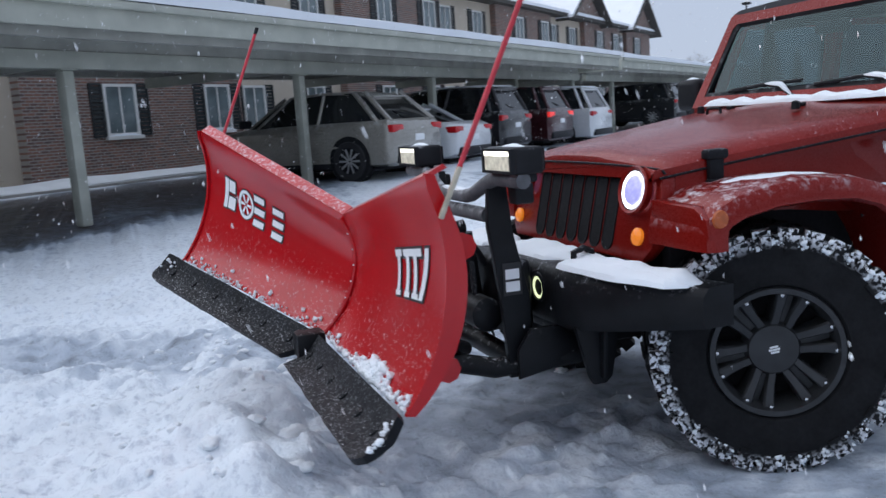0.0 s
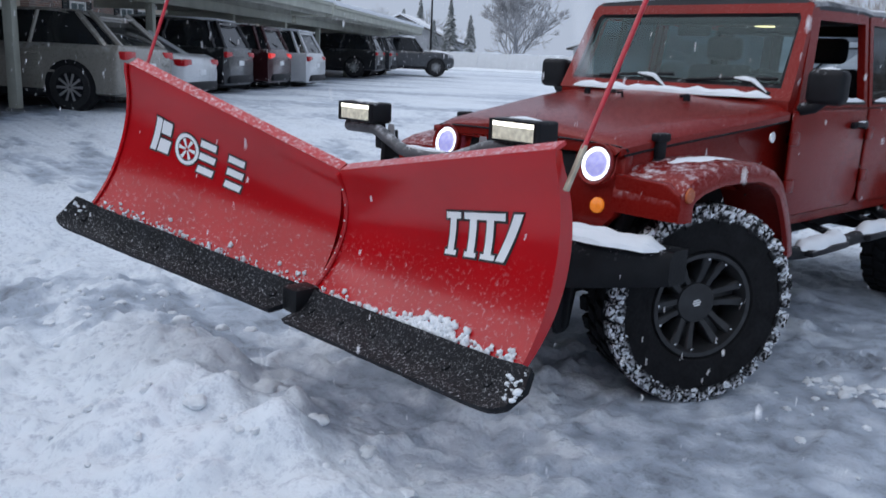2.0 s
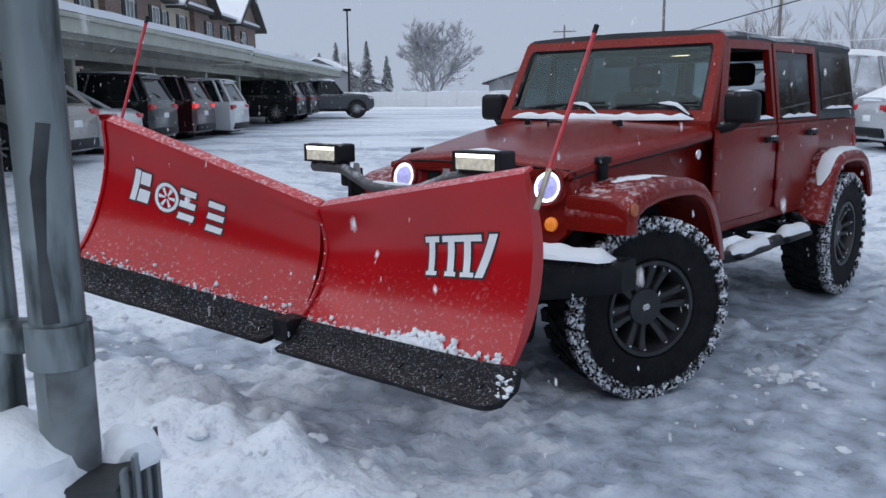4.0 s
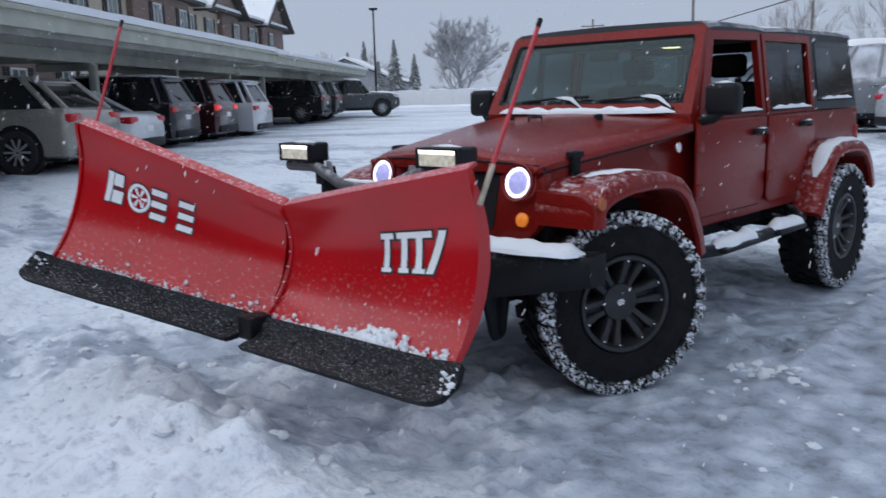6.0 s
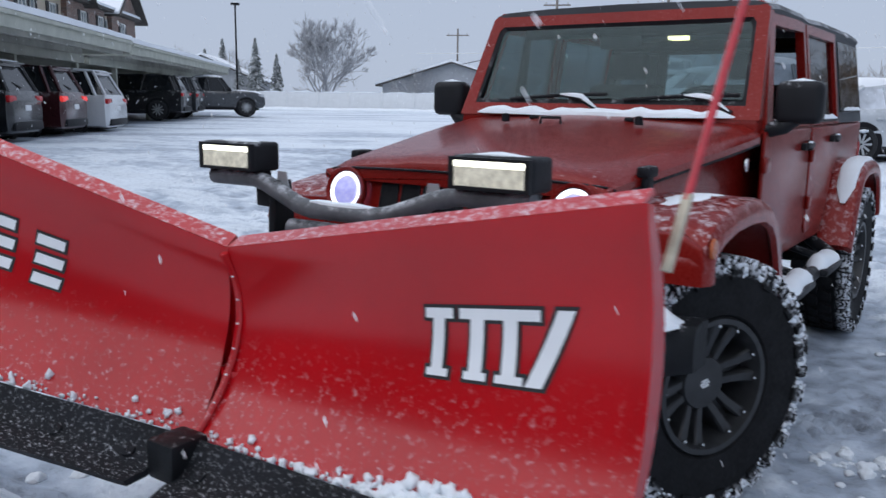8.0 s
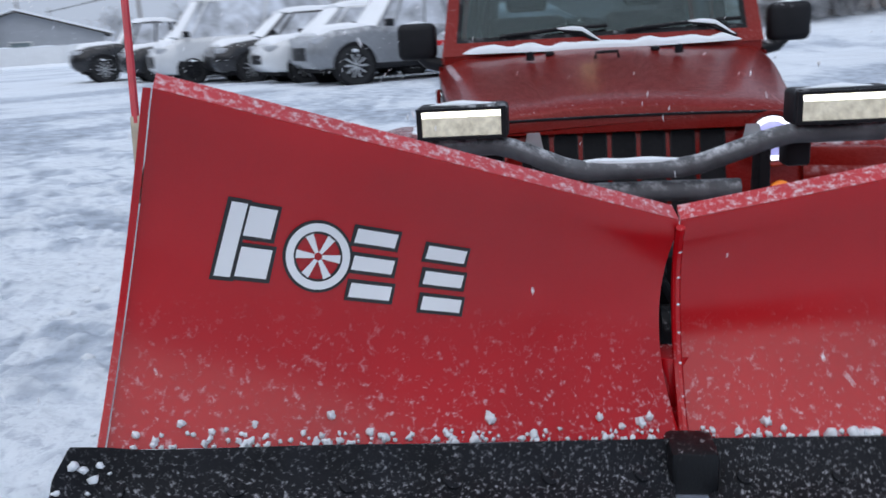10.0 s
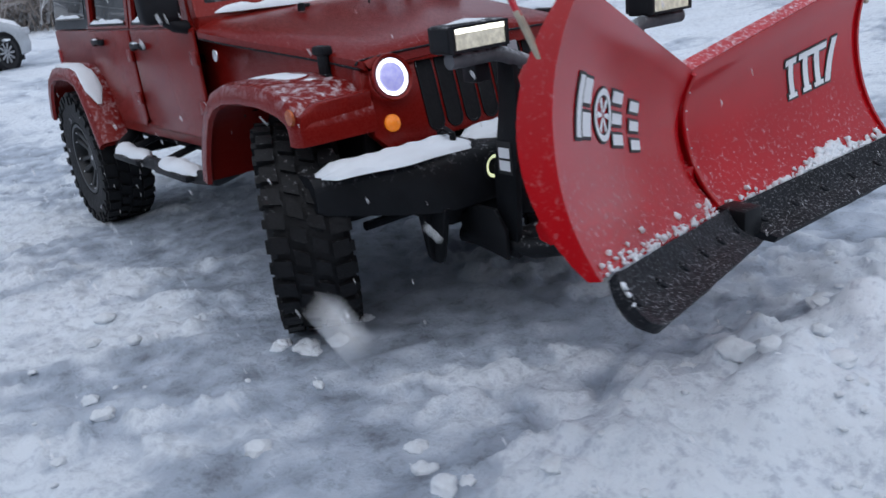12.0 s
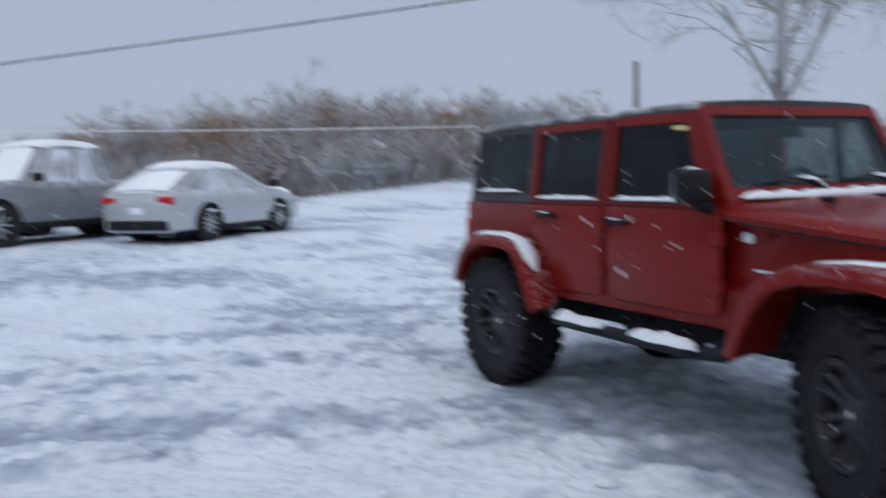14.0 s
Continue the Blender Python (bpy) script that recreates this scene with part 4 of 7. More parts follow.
    if s < 0:
        ca, cb, ra = 0.70, 0.60, 0.062
        for r0, r1, off, material, name in ((0.045, 0.072, 0.0025, DECAL_BLACK, "decal_outline"), (0.050, 0.066, 0.0055, WHITE, "wheel_emblem")):
            bm = bmesh.new()
            va = []
            for k in range(36):
                t = 2 * math.pi * k / 36
                va.append([bm.verts.new(at(ca + q * 1.05 * math.cos(t) / L, cb + q * 1.05 * math.sin(t) / 0.62, off)) for q in (r0, r1)])
            for k in range(36):
                a_, b_ = va[k], va[(k + 1) % 36]
                bm.faces.new((a_[0], a_[1], b_[1], b_[0]))
            ring = part(name, bm, material, wing)
            if name == "wheel_emblem":
                for k in range(6):
                    t = math.pi * k / 3
                    c, sn = math.cos(t), math.sin(t)
                    bm = bmesh.new()
                    q = [(0.008, -0.004), (0.048, -0.009), (0.048, 0.009), (0.008, 0.004)]
                    bm.faces.new([bm.verts.new(at(ca + (u * c - w * sn) / L, cb + (u * sn + w * c) / 0.62, off)) for u, w in q])
                    part("emblem_spoke", bm, material, ring)
    # guide rod
    tip, base = (Vector((1.245, -1.19, 1.765)), Vector((1.19, -1.465, 1.14))) if s > 0 else (Vector((-1.16, -1.545, 1.935)), Vector((-1.045, -1.86, 1.215)))
    d = (tip - base)
    rod = part("guide_rod", tube([base + d * 0.2, base + d * 0.96], 0.008, 8), MAST, wing, "thin red guide rod with a black tip")
    part("rod_tip", tube([base + d * 0.955, tip], 0.0095, 8), RUBBER, rod)
    zax = d.normalized().to_track_quat("Z", "Y").to_matrix().to_4x4()
    part("rod_bracket", box(-0.010, 0.010, -0.007, 0.007, 0, d.length * 0.22, 0.004, m=Matrix.Translation(base) @ zax), TAN, rod)
    return wing


for label, (lo, hi) in WINGS.items():
    make_wing(lo, hi, label)
# centre hinge with knuckles
hd = HINGE_HI - HINGE_LO
hinge_curve = [HINGE_LO.lerp(HINGE_HI, b) + Vector((0, 0.10 * (1 - abs(2 * b - 0.94) ** 2.2) - 0.004, 0)) for b in np.linspace(0.02, 0.97, 15)]
pin = part("centre_hinge", tube(hinge_curve, 0.011, 8), PLOW, plow, "red centre hinge with snow in its knuckles")
for k, p in enumerate(hinge_curve[1:-1]):
    if k % 2 == 0:
        q = hinge_curve[k + 2]
        part("knuckle", tube([p, p.lerp(q, 0.8)], 0.010, 10), PLOW, pin)
    else:
        part("settled_snow", lump(p.x + 0.004, p.y - 0.010, p.z, 0.0045, seed=k, sub=1), SNOW, pin)
part("hinge_foot", box(-0.03, 0.075, -1.70, -1.58, 0.495, 0.60, 0.015), BLACK, pin)
for x in (-0.075, 0.05):
    part("brace_plate", prism([(-1.50, 0.52), (-1.40, 0.47), (-1.29, 0.52), (-1.21, 0.64), (-1.19, 0.78), (-1.24, 0.92), (-1.33, 0.99), (-1.42, 1.0), (-1.40, 0.76)], "x", x, x + 0.022, 0.004), PLOW, pin, "red rounded brace behind the hinge")
# mount: uprights, push frame, arm
for s in (1, -1):
    up = part("mount_upright", prism([(-0.90, 0.36), (-0.80, 0.36), (-0.80, 0.70), (-0.865, 0.95), (-0.88, 1.17), (-0.955, 1.17), (-0.965, 0.98), (-0.925, 0.7)], "x", s * 0.315, s * 0.345, 0.004), BLACK, plow, "black steel upright of the plow mount")
    part("warning_label", box(s * 0.347, s * 0.349, -0.915, -0.835, 0.70, 0.83), DECAL_BLACK, up)
    for z in (0.715, 0.765):
        part("label_bar", box(s * 0.3495, s * 0.351, -0.905, -0.845, z, z + 0.04), WHITE, up)
    part("push_arm", tube([(s * 0.36, -0.60, 0.42), (s * 0.30, -0.95, 0.40), (s * 0.10, -1.42, 0.50)], 0.042, 10), BLACK, plow)
    part("mount_plate", prism([(-0.88, 0.36), (-0.62, 0.40), (-0.60, 0.50), (-0.70, 0.56), (-0.82, 0.56), (-0.88, 0.48)], "x", s * 0.36, s * 0.385, 0.006), BLACK, plow)
    part("angle_ram", tube([(s * 0.16, -1.02, 0.46), (s * 0.55, -1.40 - (0.12 if s < 0 else 0), 0.68)], 0.03, 10), BLACK, plow, "black hydraulic ram")
    part("ram_rod", tube([(s * 0.42, -1.27 - (0.08 if s < 0 else 0), 0.61), (s * 0.62, -1.46 - (0.14 if s < 0 else 0), 0.72)], 0.016, 10), CHROME, plow)
part("cross_tube", tube([(-0.34, -0.86, 0.42), (0.34, -0.86, 0.42)], 0.045, 12), BLACK, plow)
part("lift_ram", tube([(0.0, -0.88, 0.50), (0.0, -0.93, 0.92)], 0.035, 12), BLACK, plow)
part("lift_arm", tube([(0.0, -0.93, 0.95), (0.0, -1.15, 0.92), (0.0, -1.2, 0.85)], 0.03, 10), BLACK, plow)
part("hydraulic_unit", box(-0.26, 0.26, -0.86, -0.74, 0.50, 0.82, 0.03, 3), BLACK, plow)
part("unit_cap", lathe([(0, 0.001), (0, 0.07), (0.16, 0.07), (0.175, 0.05), (0.175, 0.001)], 20, closed=False), BLACK, plow).matrix_basis = pose(0.05, -0.93, 0.6, 0, 0, 0)
part("centre_pivot", tube([(0.01, -1.42, 0.42), (0.01, -1.42, 0.72)], 0.05, 12), PLOW, plow)
part("pivot_yoke", prism([(-0.26, -1.32), (0.26, -1.32), (0.18, -1.50), (-0.18, -1.50)], "z", 0.46, 0.60, 0.015), PLOW, plow, "red pivot yoke")
for k, (x0, y0, z0, x1, y1, z1, hgt) in enumerate(((-0.10, -0.92, 0.80, -0.34, -1.50, 0.78, 0.18), (-0.04, -0.92, 0.78, -0.30, -1.50, 0.72, 0.14), (0.14, -0.9, 0.8, 0.42, -1.40, 0.74, 0.2), (-0.2, -0.86, 0.62, 0.12, -0.94, 0.6, 0.22))):
    pts = [Vector((x0, y0, z0)).lerp(Vector((x1, y1, z1)), t) + Vector((0, 0, hgt * math.sin(math.pi * t) ** 0.8)) for t in np.linspace(0, 1, 15)]
    part("hydraulic_hose", tube(pts, 0.014, 8), RUBBER, plow)
for k, (x, y, z) in enumerate(((-0.2, -0.75, 0.40), (-0.12, -0.76, 0.38), (0.18, -0.75, 0.40), (0.1, -0.76, 0.37))):
    ring = [[Vector((x + (0.035 + 0.006 * math.cos(b)) * math.cos(a), y + 0.006 * math.sin(b), z + 0.6 * (0.035 + 0.006 * math.cos(b)) * math.sin(a))) for b in [2 * math.pi * j / 6 for j in range(6)]] for a in [2 * math.pi * j / 16 for j in range(17)]]
    bm = bmesh.new()
    loops(bm, ring, caps=False)
    part("chain_link", bm, STEEL, plow).matrix_basis = pose(0, 0, 0, 0, 0, 0)
# light bar
bar = part("light_bar", tube([(-0.62, -0.945, 1.172), (-0.42, -0.945, 1.172), (-0.37, -0.945, 1.160), (-0.22, -0.945, 1.098), (-0.16, -0.945, 1.087), (0.10, -0.945, 1.087), (0.16, -0.945, 1.097), (0.33, -0.945, 1.155), (0.40, -0.945, 1.172), (0.64, -0.945, 1.172)], 0.029, 12), STEEL_SNOWY, plow, "bent tube bar greyed with frozen snow")
part("lower_tube", tube([(-0.27, -0.93, 1.018), (0.27, -0.93, 1.018)], 0.03, 12), STEEL_SNOWY, plow)
part("settled_snow", snow_strip([(-0.2, -0.945, 1.112), (0.12, -0.945, 1.112)], 0.022, 0.01, seed=31), SNOW, bar)
for x in (-0.31, 0.30):
    part("bar_tab", prism([(x - 0.03, 1.14), (x + 0.03, 1.14), (x + 0.018, 1.20), (x - 0.018, 1.20)], "y", -0.93, -0.925), STEEL, bar)
for x0 in (-0.642, 0.394):
    x1 = x0 + 0.262
    lamp = part("work_lamp", box(x0, x1, -0.985, -0.865, 1.195, 1.292, 0.014, 3), PLASTIC, plow, "black rectangular lit work lamp")
    part("lamp_bezel", frame_ring([(x0 + 0.004, 1.199), (x1 - 0.004, 1.199), (x1 - 0.004, 1.288), (x0 + 0.004, 1.288)], [(x0 + 0.018, 1.208), (x1 - 0.018, 1.208), (x1 - 0.018, 1.279), (x0 + 0.018, 1.279)], "y", -0.998, -0.98), PLASTIC, lamp)
    part("lens", box(x0 + 0.019, x1 - 0.019, -0.992, -0.986, 1.209, 1.262), LAMP_LENS, lamp, "cloudy lit lens")
    part("led_strip", box(x0 + 0.019, x1 - 0.019, -0.993, -0.986, 1.262, 1.278), LED, lamp, "bright led strip")
    for k in range(6):
        part("cooling_fin", box(x0 + 0.02 + k * 0.038, x0 + 0.032 + k * 0.038, -0.862, -0.845, 1.205, 1.282), PLASTIC, lamp)
    part("lamp_foot", box(x0 + 0.06, x1 - 0.02, -0.965, -0.885, 1.165, 1.198, 0.01), PLASTIC, lamp)
    part("settled_snow", snow_strip([(x0 + 0.03, -0.925, 1.29), (x1 - 0.03, -0.925, 1.29)], 0.035, 0.012, seed=40 + x0), SNOW, lamp)
# turn lamp on its own stalk beside each upright
for s in (1, -1):
    part("marker_lamp", box(s * 0.40, s * 0.47, -0.90, -0.82, 1.07, 1.15, 0.01), PLASTIC, plow)


# ---- the ground: one sheet, packed snow and slush on a car park that rises gently away from the jeep ----
def lot(x, y):
    """Height of the car park."""
    r = np.hypot(np.asarray(x, float), np.asarray(y, float) - 0.5)
    z = 0.45 * smooth_step(4.5, 15.0, r)
    d = np.asarray(x, float) * 0.86 + np.asarray(y, float) * 0.30 - 11.5
    return z + 1.35 * smooth_step(0, 16, d) + 0.02 * np.clip(d - 14, 0, 100)


def grades(lo, hi, fine, step):
    a = list(np.arange(lo, hi, step))
    left, right, d, e = [], [], step, step
    x, y = lo, a[-1]
    while x > -450:
        d *= 1.12
        x -= d
        left.append(x)
    while y < 450:
        e *= 1.12
        y += e
        right.append(y)
    return np.array(left[::-1] + a + right)


def fbm(X, Y, sx, sy, seed, octaves=4):
    """Smooth noise on a grid of points."""
    out = np.zeros(X.shape)
    rng = np.random.RandomState(seed)
    tab = rng.rand(256, 256)
    amp, tot = 1.0, 0.0
    for o in range(octaves):
        u, v = X * sx * 2 ** o + 13.7 * o, Y * sy * 2 ** o + 7.1 * o
        iu, iv = np.floor(u).astype(int), np.floor(v).astype(int)
        fu, fv = u - iu, v - iv
        fu, fv = fu * fu * (3 - 2 * fu), fv * fv * (3 - 2 * fv)
        g = lambda i, j: tab[i % 256, j % 256]
        out += amp * ((g(iu, iv) * (1 - fu) + g(iu + 1, iv) * fu) * (1 - fv) + (g(iu, iv + 1) * (1 - fu) + g(iu + 1, iv + 1) * fu) * fv)
        tot += amp
        amp *= 0.5
    return out / tot


gx, gy = grades(-4.6, 4.0, 0.022, 0.022), grades(-4.4, 5.6, 0.022, 0.022)
X, Y = np.meshgrid(gx, gy, indexing="ij")
near = 1 - smooth_step(7, 16, np.hypot(X, Y))
# how far the plough and wheels have cleared the snow, 1 = slush
ca, sa = math.cos(radians(8)), math.sin(radians(8))
U, V = X * ca + Y * sa, -X * sa + Y * ca
cb, sb = math.cos(radians(-22)), math.sin(radians(-22))
sweep = fbm(X * cb + Y * sb, -X * sb + Y * cb, 0.28, 1.7, 9)          # broad passes across the lot
side = smooth_step(-0.4, 0.9, -X + 0.25 * Y)
streak = fbm(U, V, 1.3, 0.22, 3) * (1 - side) + sweep * side
patchy = fbm(X, Y, 0.5, 0.5, 5)
fine = fbm(X, Y, 3.0, 3.0, 8)
lane = smooth_step(-1.95, -1.2, Y + 0.25 * (patchy - 0.5) + 0.10 * X)
core = np.exp(-((X / 1.9) ** 2 + ((Y - 1.0) / 2.9) ** 2) ** 1.5)
wheels = sum(np.exp(-((X - xr - 0.25 * (fbm(X * 0 + 2, Y, 1, 0.3, 33) - 0.5)) / 0.30) ** 2) for xr in (-0.9, 0.9)) * smooth_step(-0.9, -0.2, Y) * (1 - smooth_step(7, 12, Y))
swept = np.exp(-((0.80 * (X + 1.6) - 0.60 * (Y + 1.3)) / 0.62) ** 2) * (1 - smooth_step(-0.6, 0.2, X)) * smooth_step(-4.2, -3.4, X)
driver = smooth_step(0.5, 1.2, X) * (1 - smooth_step(3.5, 6.0, X)) * smooth_step(-1.5, -0.5, Y) * (1 - smooth_step(4.5, 8.0, Y))
slush = np.clip(lane * (0.35 * smooth_step(0.42, 0.62, streak) + 0.25 * smooth_step(0.5, 0.7, patchy)) + 0.48 * core * (0.6 + 0.9 * (streak - 0.5)) + 0.45 * (fine - 0.5) * lane + 0.16 * wheels * (0.4 + 1.2 * fine) + 0.62 * swept * (0.35 + 1.2 * streak) + 0.20 * driver * (0.25 + 1.5 * fine), 0, 0.60)
far_lane = smooth_step(6, 12, np.hypot(X, Y)) * (1 - smooth_step(0, 10, X + 0.4 * Y - 14))
slush = np.maximum(slush, 0.55 * far_lane * smooth_step(0.48, 0.66, fbm(X * 0.7 + Y * 0.7, X * 0.7 - Y * 0.7, 0.09, 0.45, 12)))
# damp asphalt under the shelters and at the jeep's shade
row = (X + 12.0) * -0.760 + (Y - 0.3) * -0.649
along_row = (X + 12.0) * -0.649 + (Y - 0.3) * 0.760
under = smooth_step(-1.1, -0.2, row) * (1 - smooth_step(5.0, 5.6, row)) * (1 - smooth_step(44, 48, along_row)) * smooth_step(-40, -36, along_row)
slush = np.maximum(slush, under * (1.05 + 0.9 * (patchy - 0.5) + 0.5 * (streak - 0.5)))
# the windrow that the blade has pushed up, and rough loose snow in front of it
front = 1 - smooth_step(-2.0, -1.35, Y + 0.10 * X)
ridge = np.exp(-((Y + 1.92 + 0.06 * X + 0.5 * (patchy - 0.5)) / 0.35) ** 2) * smooth_step(-6, -2, X) * (1 - smooth_step(2.2, 3.4, X))
Z = lot(X, Y)
Z += near * (front * (0.09 * (fbm(X, Y, 1.2, 1.2, 21) - 0.4) + 0.22 * np.clip(fbm(X, Y, 3.4, 3.4, 22, 5) - 0.45, 0, 1)) + ridge * (0.10 * fbm(X, Y, 2.0, 2.0, 23) + 0.02))
Z += near * (0.045 * (1 - 0.6 * slush) * (fbm(U, V, 2.2, 0.7, 24) - 0.5) + 0.055 * (1 - 0.5 * slush) * np.clip(fbm(X, Y, 4.5, 4.5, 25) - 0.5, 0, 1))
# heaps left at the blade
lumpy = fbm(X, Y, 6.0, 6.0, 51, 4)
for hx, hy, hr, hh in ((-0.5, -1.70, 0.13, 0.10), (0.05, -1.70, 0.12, 0.13), (0.30, -1.92, 0.17, 0.16), (0.45, -1.97, 0.14, 0.10), (-0.1, -1.93, 0.15, 0.10), (-0.85, -1.85, 0.2, 0.08), (0.75, -2.1, 0.16, 0.07), (-0.3, -2.15, 0.2, 0.08)):
    Z += hh * np.exp(-(((X - hx) ** 2 + (Y - hy) ** 2) / hr ** 2) * (0.6 + 1.2 * lumpy)) * (0.3 + 0.8 * lumpy)
Z += near * front * 0.07 * (fbm(X, Y, 8.0, 8.0, 61, 4) - 0.45)
# ruts where the wheels ran
for xr in (-0.86, 0.86):
    Z -= near * 0.018 * np.exp(-((X - xr - 0.10 * (fbm(X * 0 + 1, Y, 1, 0.4, 31) - 0.5)) / 0.17) ** 2) * smooth_step(0.3, 1.0, Y)
# coarse broken lumps, and the crumbled edges of wheel tracks
broken = np.abs(fbm(X, Y, 7.0, 7.0, 41, 3) - 0.5) * 2
Z += near * (0.022 + 0.016 * (1 - slush)) * (0.5 - broken)
track = np.abs((fbm(U, V, 1.6, 0.16, 42, 3) * (1 - side) + fbm(X * cb + Y * sb, -X * sb + Y * cb, 0.2, 1.8, 43, 3) * side) - 0.5) * 2
Z += near * 0.026 * (1 - front) * (np.exp(-(track / 0.10) ** 2) * (0.4 + 1.2 * fine) - 0.3)
# one pressed tread print beside the driver's front wheel
du, dv = (X - 0.98) * 0.625 + (Y - 0.95) * 0.781, (X - 0.98) * -0.781 + (Y - 0.95) * 0.625
tread = smooth_step(-0.05, 0.03, du) * (1 - smooth_step(0.62, 0.70, du)) * (1 - smooth_step(0.10, 0.13, np.abs(dv)))
Z = Z * (1 - 0.8 * tread) + tread * (0.015 * np.sign(np.sin(du * 2 * math.pi / 0.085 + np.abs(dv) * 22)) - 0.004)
slush = np.maximum(slush, 0.62 * tread)
clear = np.exp(-(((np.abs(X) - 0.8) / 0.32) ** 2 + (Y / 0.45) ** 2)) + np.exp(-(((np.abs(X) - 0.8) / 0.32) ** 2 + ((Y - 2.947) / 0.45) ** 2))
Z = Z * (1 - np.clip(clear, 0, 1)) - 0.004 * clear
# crumbled crusts between the bare streaks
crust = fbm(X, Y, 6.5, 6.5, 71, 4)
edge_band = np.exp(-((slush - 0.32) / 0.20) ** 2)
Z += near * (1 - 0.9 * np.clip(clear, 0, 1)) * edge_band * (0.022 * smooth_step(0.50, 0.60, crust) + 0.022 * smooth_step(0.52, 0.58, fbm(X, Y, 12.0, 12.0, 72, 2)))
slush = np.clip(slush + near * 0.30 * edge_band * (0.55 - smooth_step(0.46, 0.58, crust)), 0, 1)
nx, ny = len(gx), len(gy)
verts = np.stack([X, Y, Z], -1).reshape(-1, 3)
idx = np.arange(nx * ny).reshape(nx, ny)
faces = np.stack([idx[:-1, :-1], idx[1:, :-1], idx[1:, 1:], idx[:-1, 1:]], -1).reshape(-1, 4)
me = bpy.data.meshes.new("ground")
me.from_pydata(verts.tolist(), [], faces.tolist())
at_ = me.attributes.new("slush", "FLOAT", "POINT")
at_.data.foreach_set("value", slush.reshape(-1).astype(np.float32))
me.shade_smooth()
GROUND = mat("packed_snow", (0.77, 0.83, 0.895), 0.85, var=0.06, scale=1.5, bump=0.5, fine=30)
_n, _l = GROUND.node_tree.nodes, GROUND.node_tree.links
_p = _n["Principled BSDF"]
_old = _p.inputs["Base Color"].links[0].from_socket
_at = _n.new("ShaderNodeAttribute")
_at.attribute_name = "slush"
_tc = _n.new("ShaderNodeTexCoord")
_nz = _n.new("ShaderNodeTexNoise")
_nz.inputs["Scale"].default_value, _nz.inputs["Detail"].default_value, _nz.inputs["Roughness"].default_value = 4.5, 12, 0.76
_l.new(_tc.outputs["Object"], _nz.inputs["Vector"])
_ad = _n.new("ShaderNodeMath")
_ad.operation = "MULTIPLY_ADD"
_ad.inputs[1].default_value, _ad.inputs[2].default_value = 1.9, -1.02
_l.new(_nz.outputs["Fac"], _ad.inputs[0])
_sm = _n.new("ShaderNodeMath")
_sm.operation = "ADD"
_l.new(_at.outputs["Fac"], _sm.inputs[0])
_l.new(_ad.outputs["Value"], _sm.inputs[1])
_rp = _n.new("ShaderNodeValToRGB")
_rp.color_ramp.elements[0].position, _rp.color_ramp.elements[0].color = 0.16, (1, 1, 1, 1)
_rp.color_ramp.elements[1].position, _rp.color_ramp.elements[1].color = 1.0, (0.065, 0.068, 0.075, 1)
_e = _rp.color_ramp.elements.new(0.80)
_e.color = (0.22, 0.235, 0.265, 1)
_e = _rp.color_ramp.elements.new(0.5)
_e.color = (0.56, 0.60, 0.66, 1)
_l.new(_sm.outputs["Value"], _rp.inputs["Fac"])
_mx = _n.new("ShaderNodeMix")
_mx.data_type, _mx.blend_type = "RGBA", "MULTIPLY"
_mx.inputs["Factor"].default_value = 1
_l.new(_old, _mx.inputs["A"])
_l.new(_rp.outputs["Color"], _mx.inputs["B"])
_n3 = _n.new("ShaderNodeTexNoise")
_n3.inputs["Scale"].default_value, _n3.inputs["Detail"].default_value, _n3.inputs["Roughness"].default_value = 18.0, 10, 0.7
_l.new(_tc.outputs["Object"], _n3.inputs["Vector"])
_r3 = _n.new("ShaderNodeValToRGB")
_r3.color_ramp.elements[0].position, _r3.color_ramp.elements[0].color = 0.36, (0.64, 0.66, 0.71, 1)
_r3.color_ramp.elements[1].position, _r3.color_ramp.elements[1].color = 0.50, (1, 1, 1, 1)
_l.new(_n3.outputs["Fac"], _r3.inputs["Fac"])
_x3 = _n.new("ShaderNodeMix")
_x3.data_type, _x3.blend_type = "RGBA", "MULTIPLY"
_x3.inputs["Factor"].default_value = 0.8
_l.new(_mx.outputs["Result"], _x3.inputs["A"])
_l.new(_r3.outputs["Color"], _x3.inputs["B"])
_l.new(_x3.outputs["Result"], _p.inputs["Base Color"])
_rg = _n.new("ShaderNodeMapRange")
_rg.inputs["From Min"].default_value, _rg.inputs["From Max"].default_value = 0.2, 0.9
_rg.inputs["To Min"].default_value, _rg.inputs["To Max"].default_value = 0.85, 0.38
_l.new(_sm.outputs["Value"], _rg.inputs["Value"])
_l.new(_rg.outputs["Result"], _p.inputs["Roughness"])
_b1 = _p.inputs["Normal"].links[0].from_node
_n2 = _n.new("ShaderNodeTexNoise")
_n2.inputs["Scale"].default_value, _n2.inputs["Detail"].default_value, _n2.inputs["Roughness"].default_value = 9.0, 9, 0.68
_l.new(_tc.outputs["Object"], _n2.inputs["Vector"])
_b2 = _n.new("ShaderNodeBump")
_b2.inputs["Strength"].default_value, _b2.inputs["Distance"].default_value = 0.85, 0.028
_l.new(_n2.outputs["Fac"], _b2.inputs["Height"])
_l.new(_b1.outputs["Normal"], _b2.inputs["Normal"])
_l.new(_b2.outputs["Normal"], _p.inputs["Normal"])
me.materials.append(GROUND)
tagged(new("ground", me), label="snow-covered car park with grey slush and tyre ruts", category="ground", kind="structure")


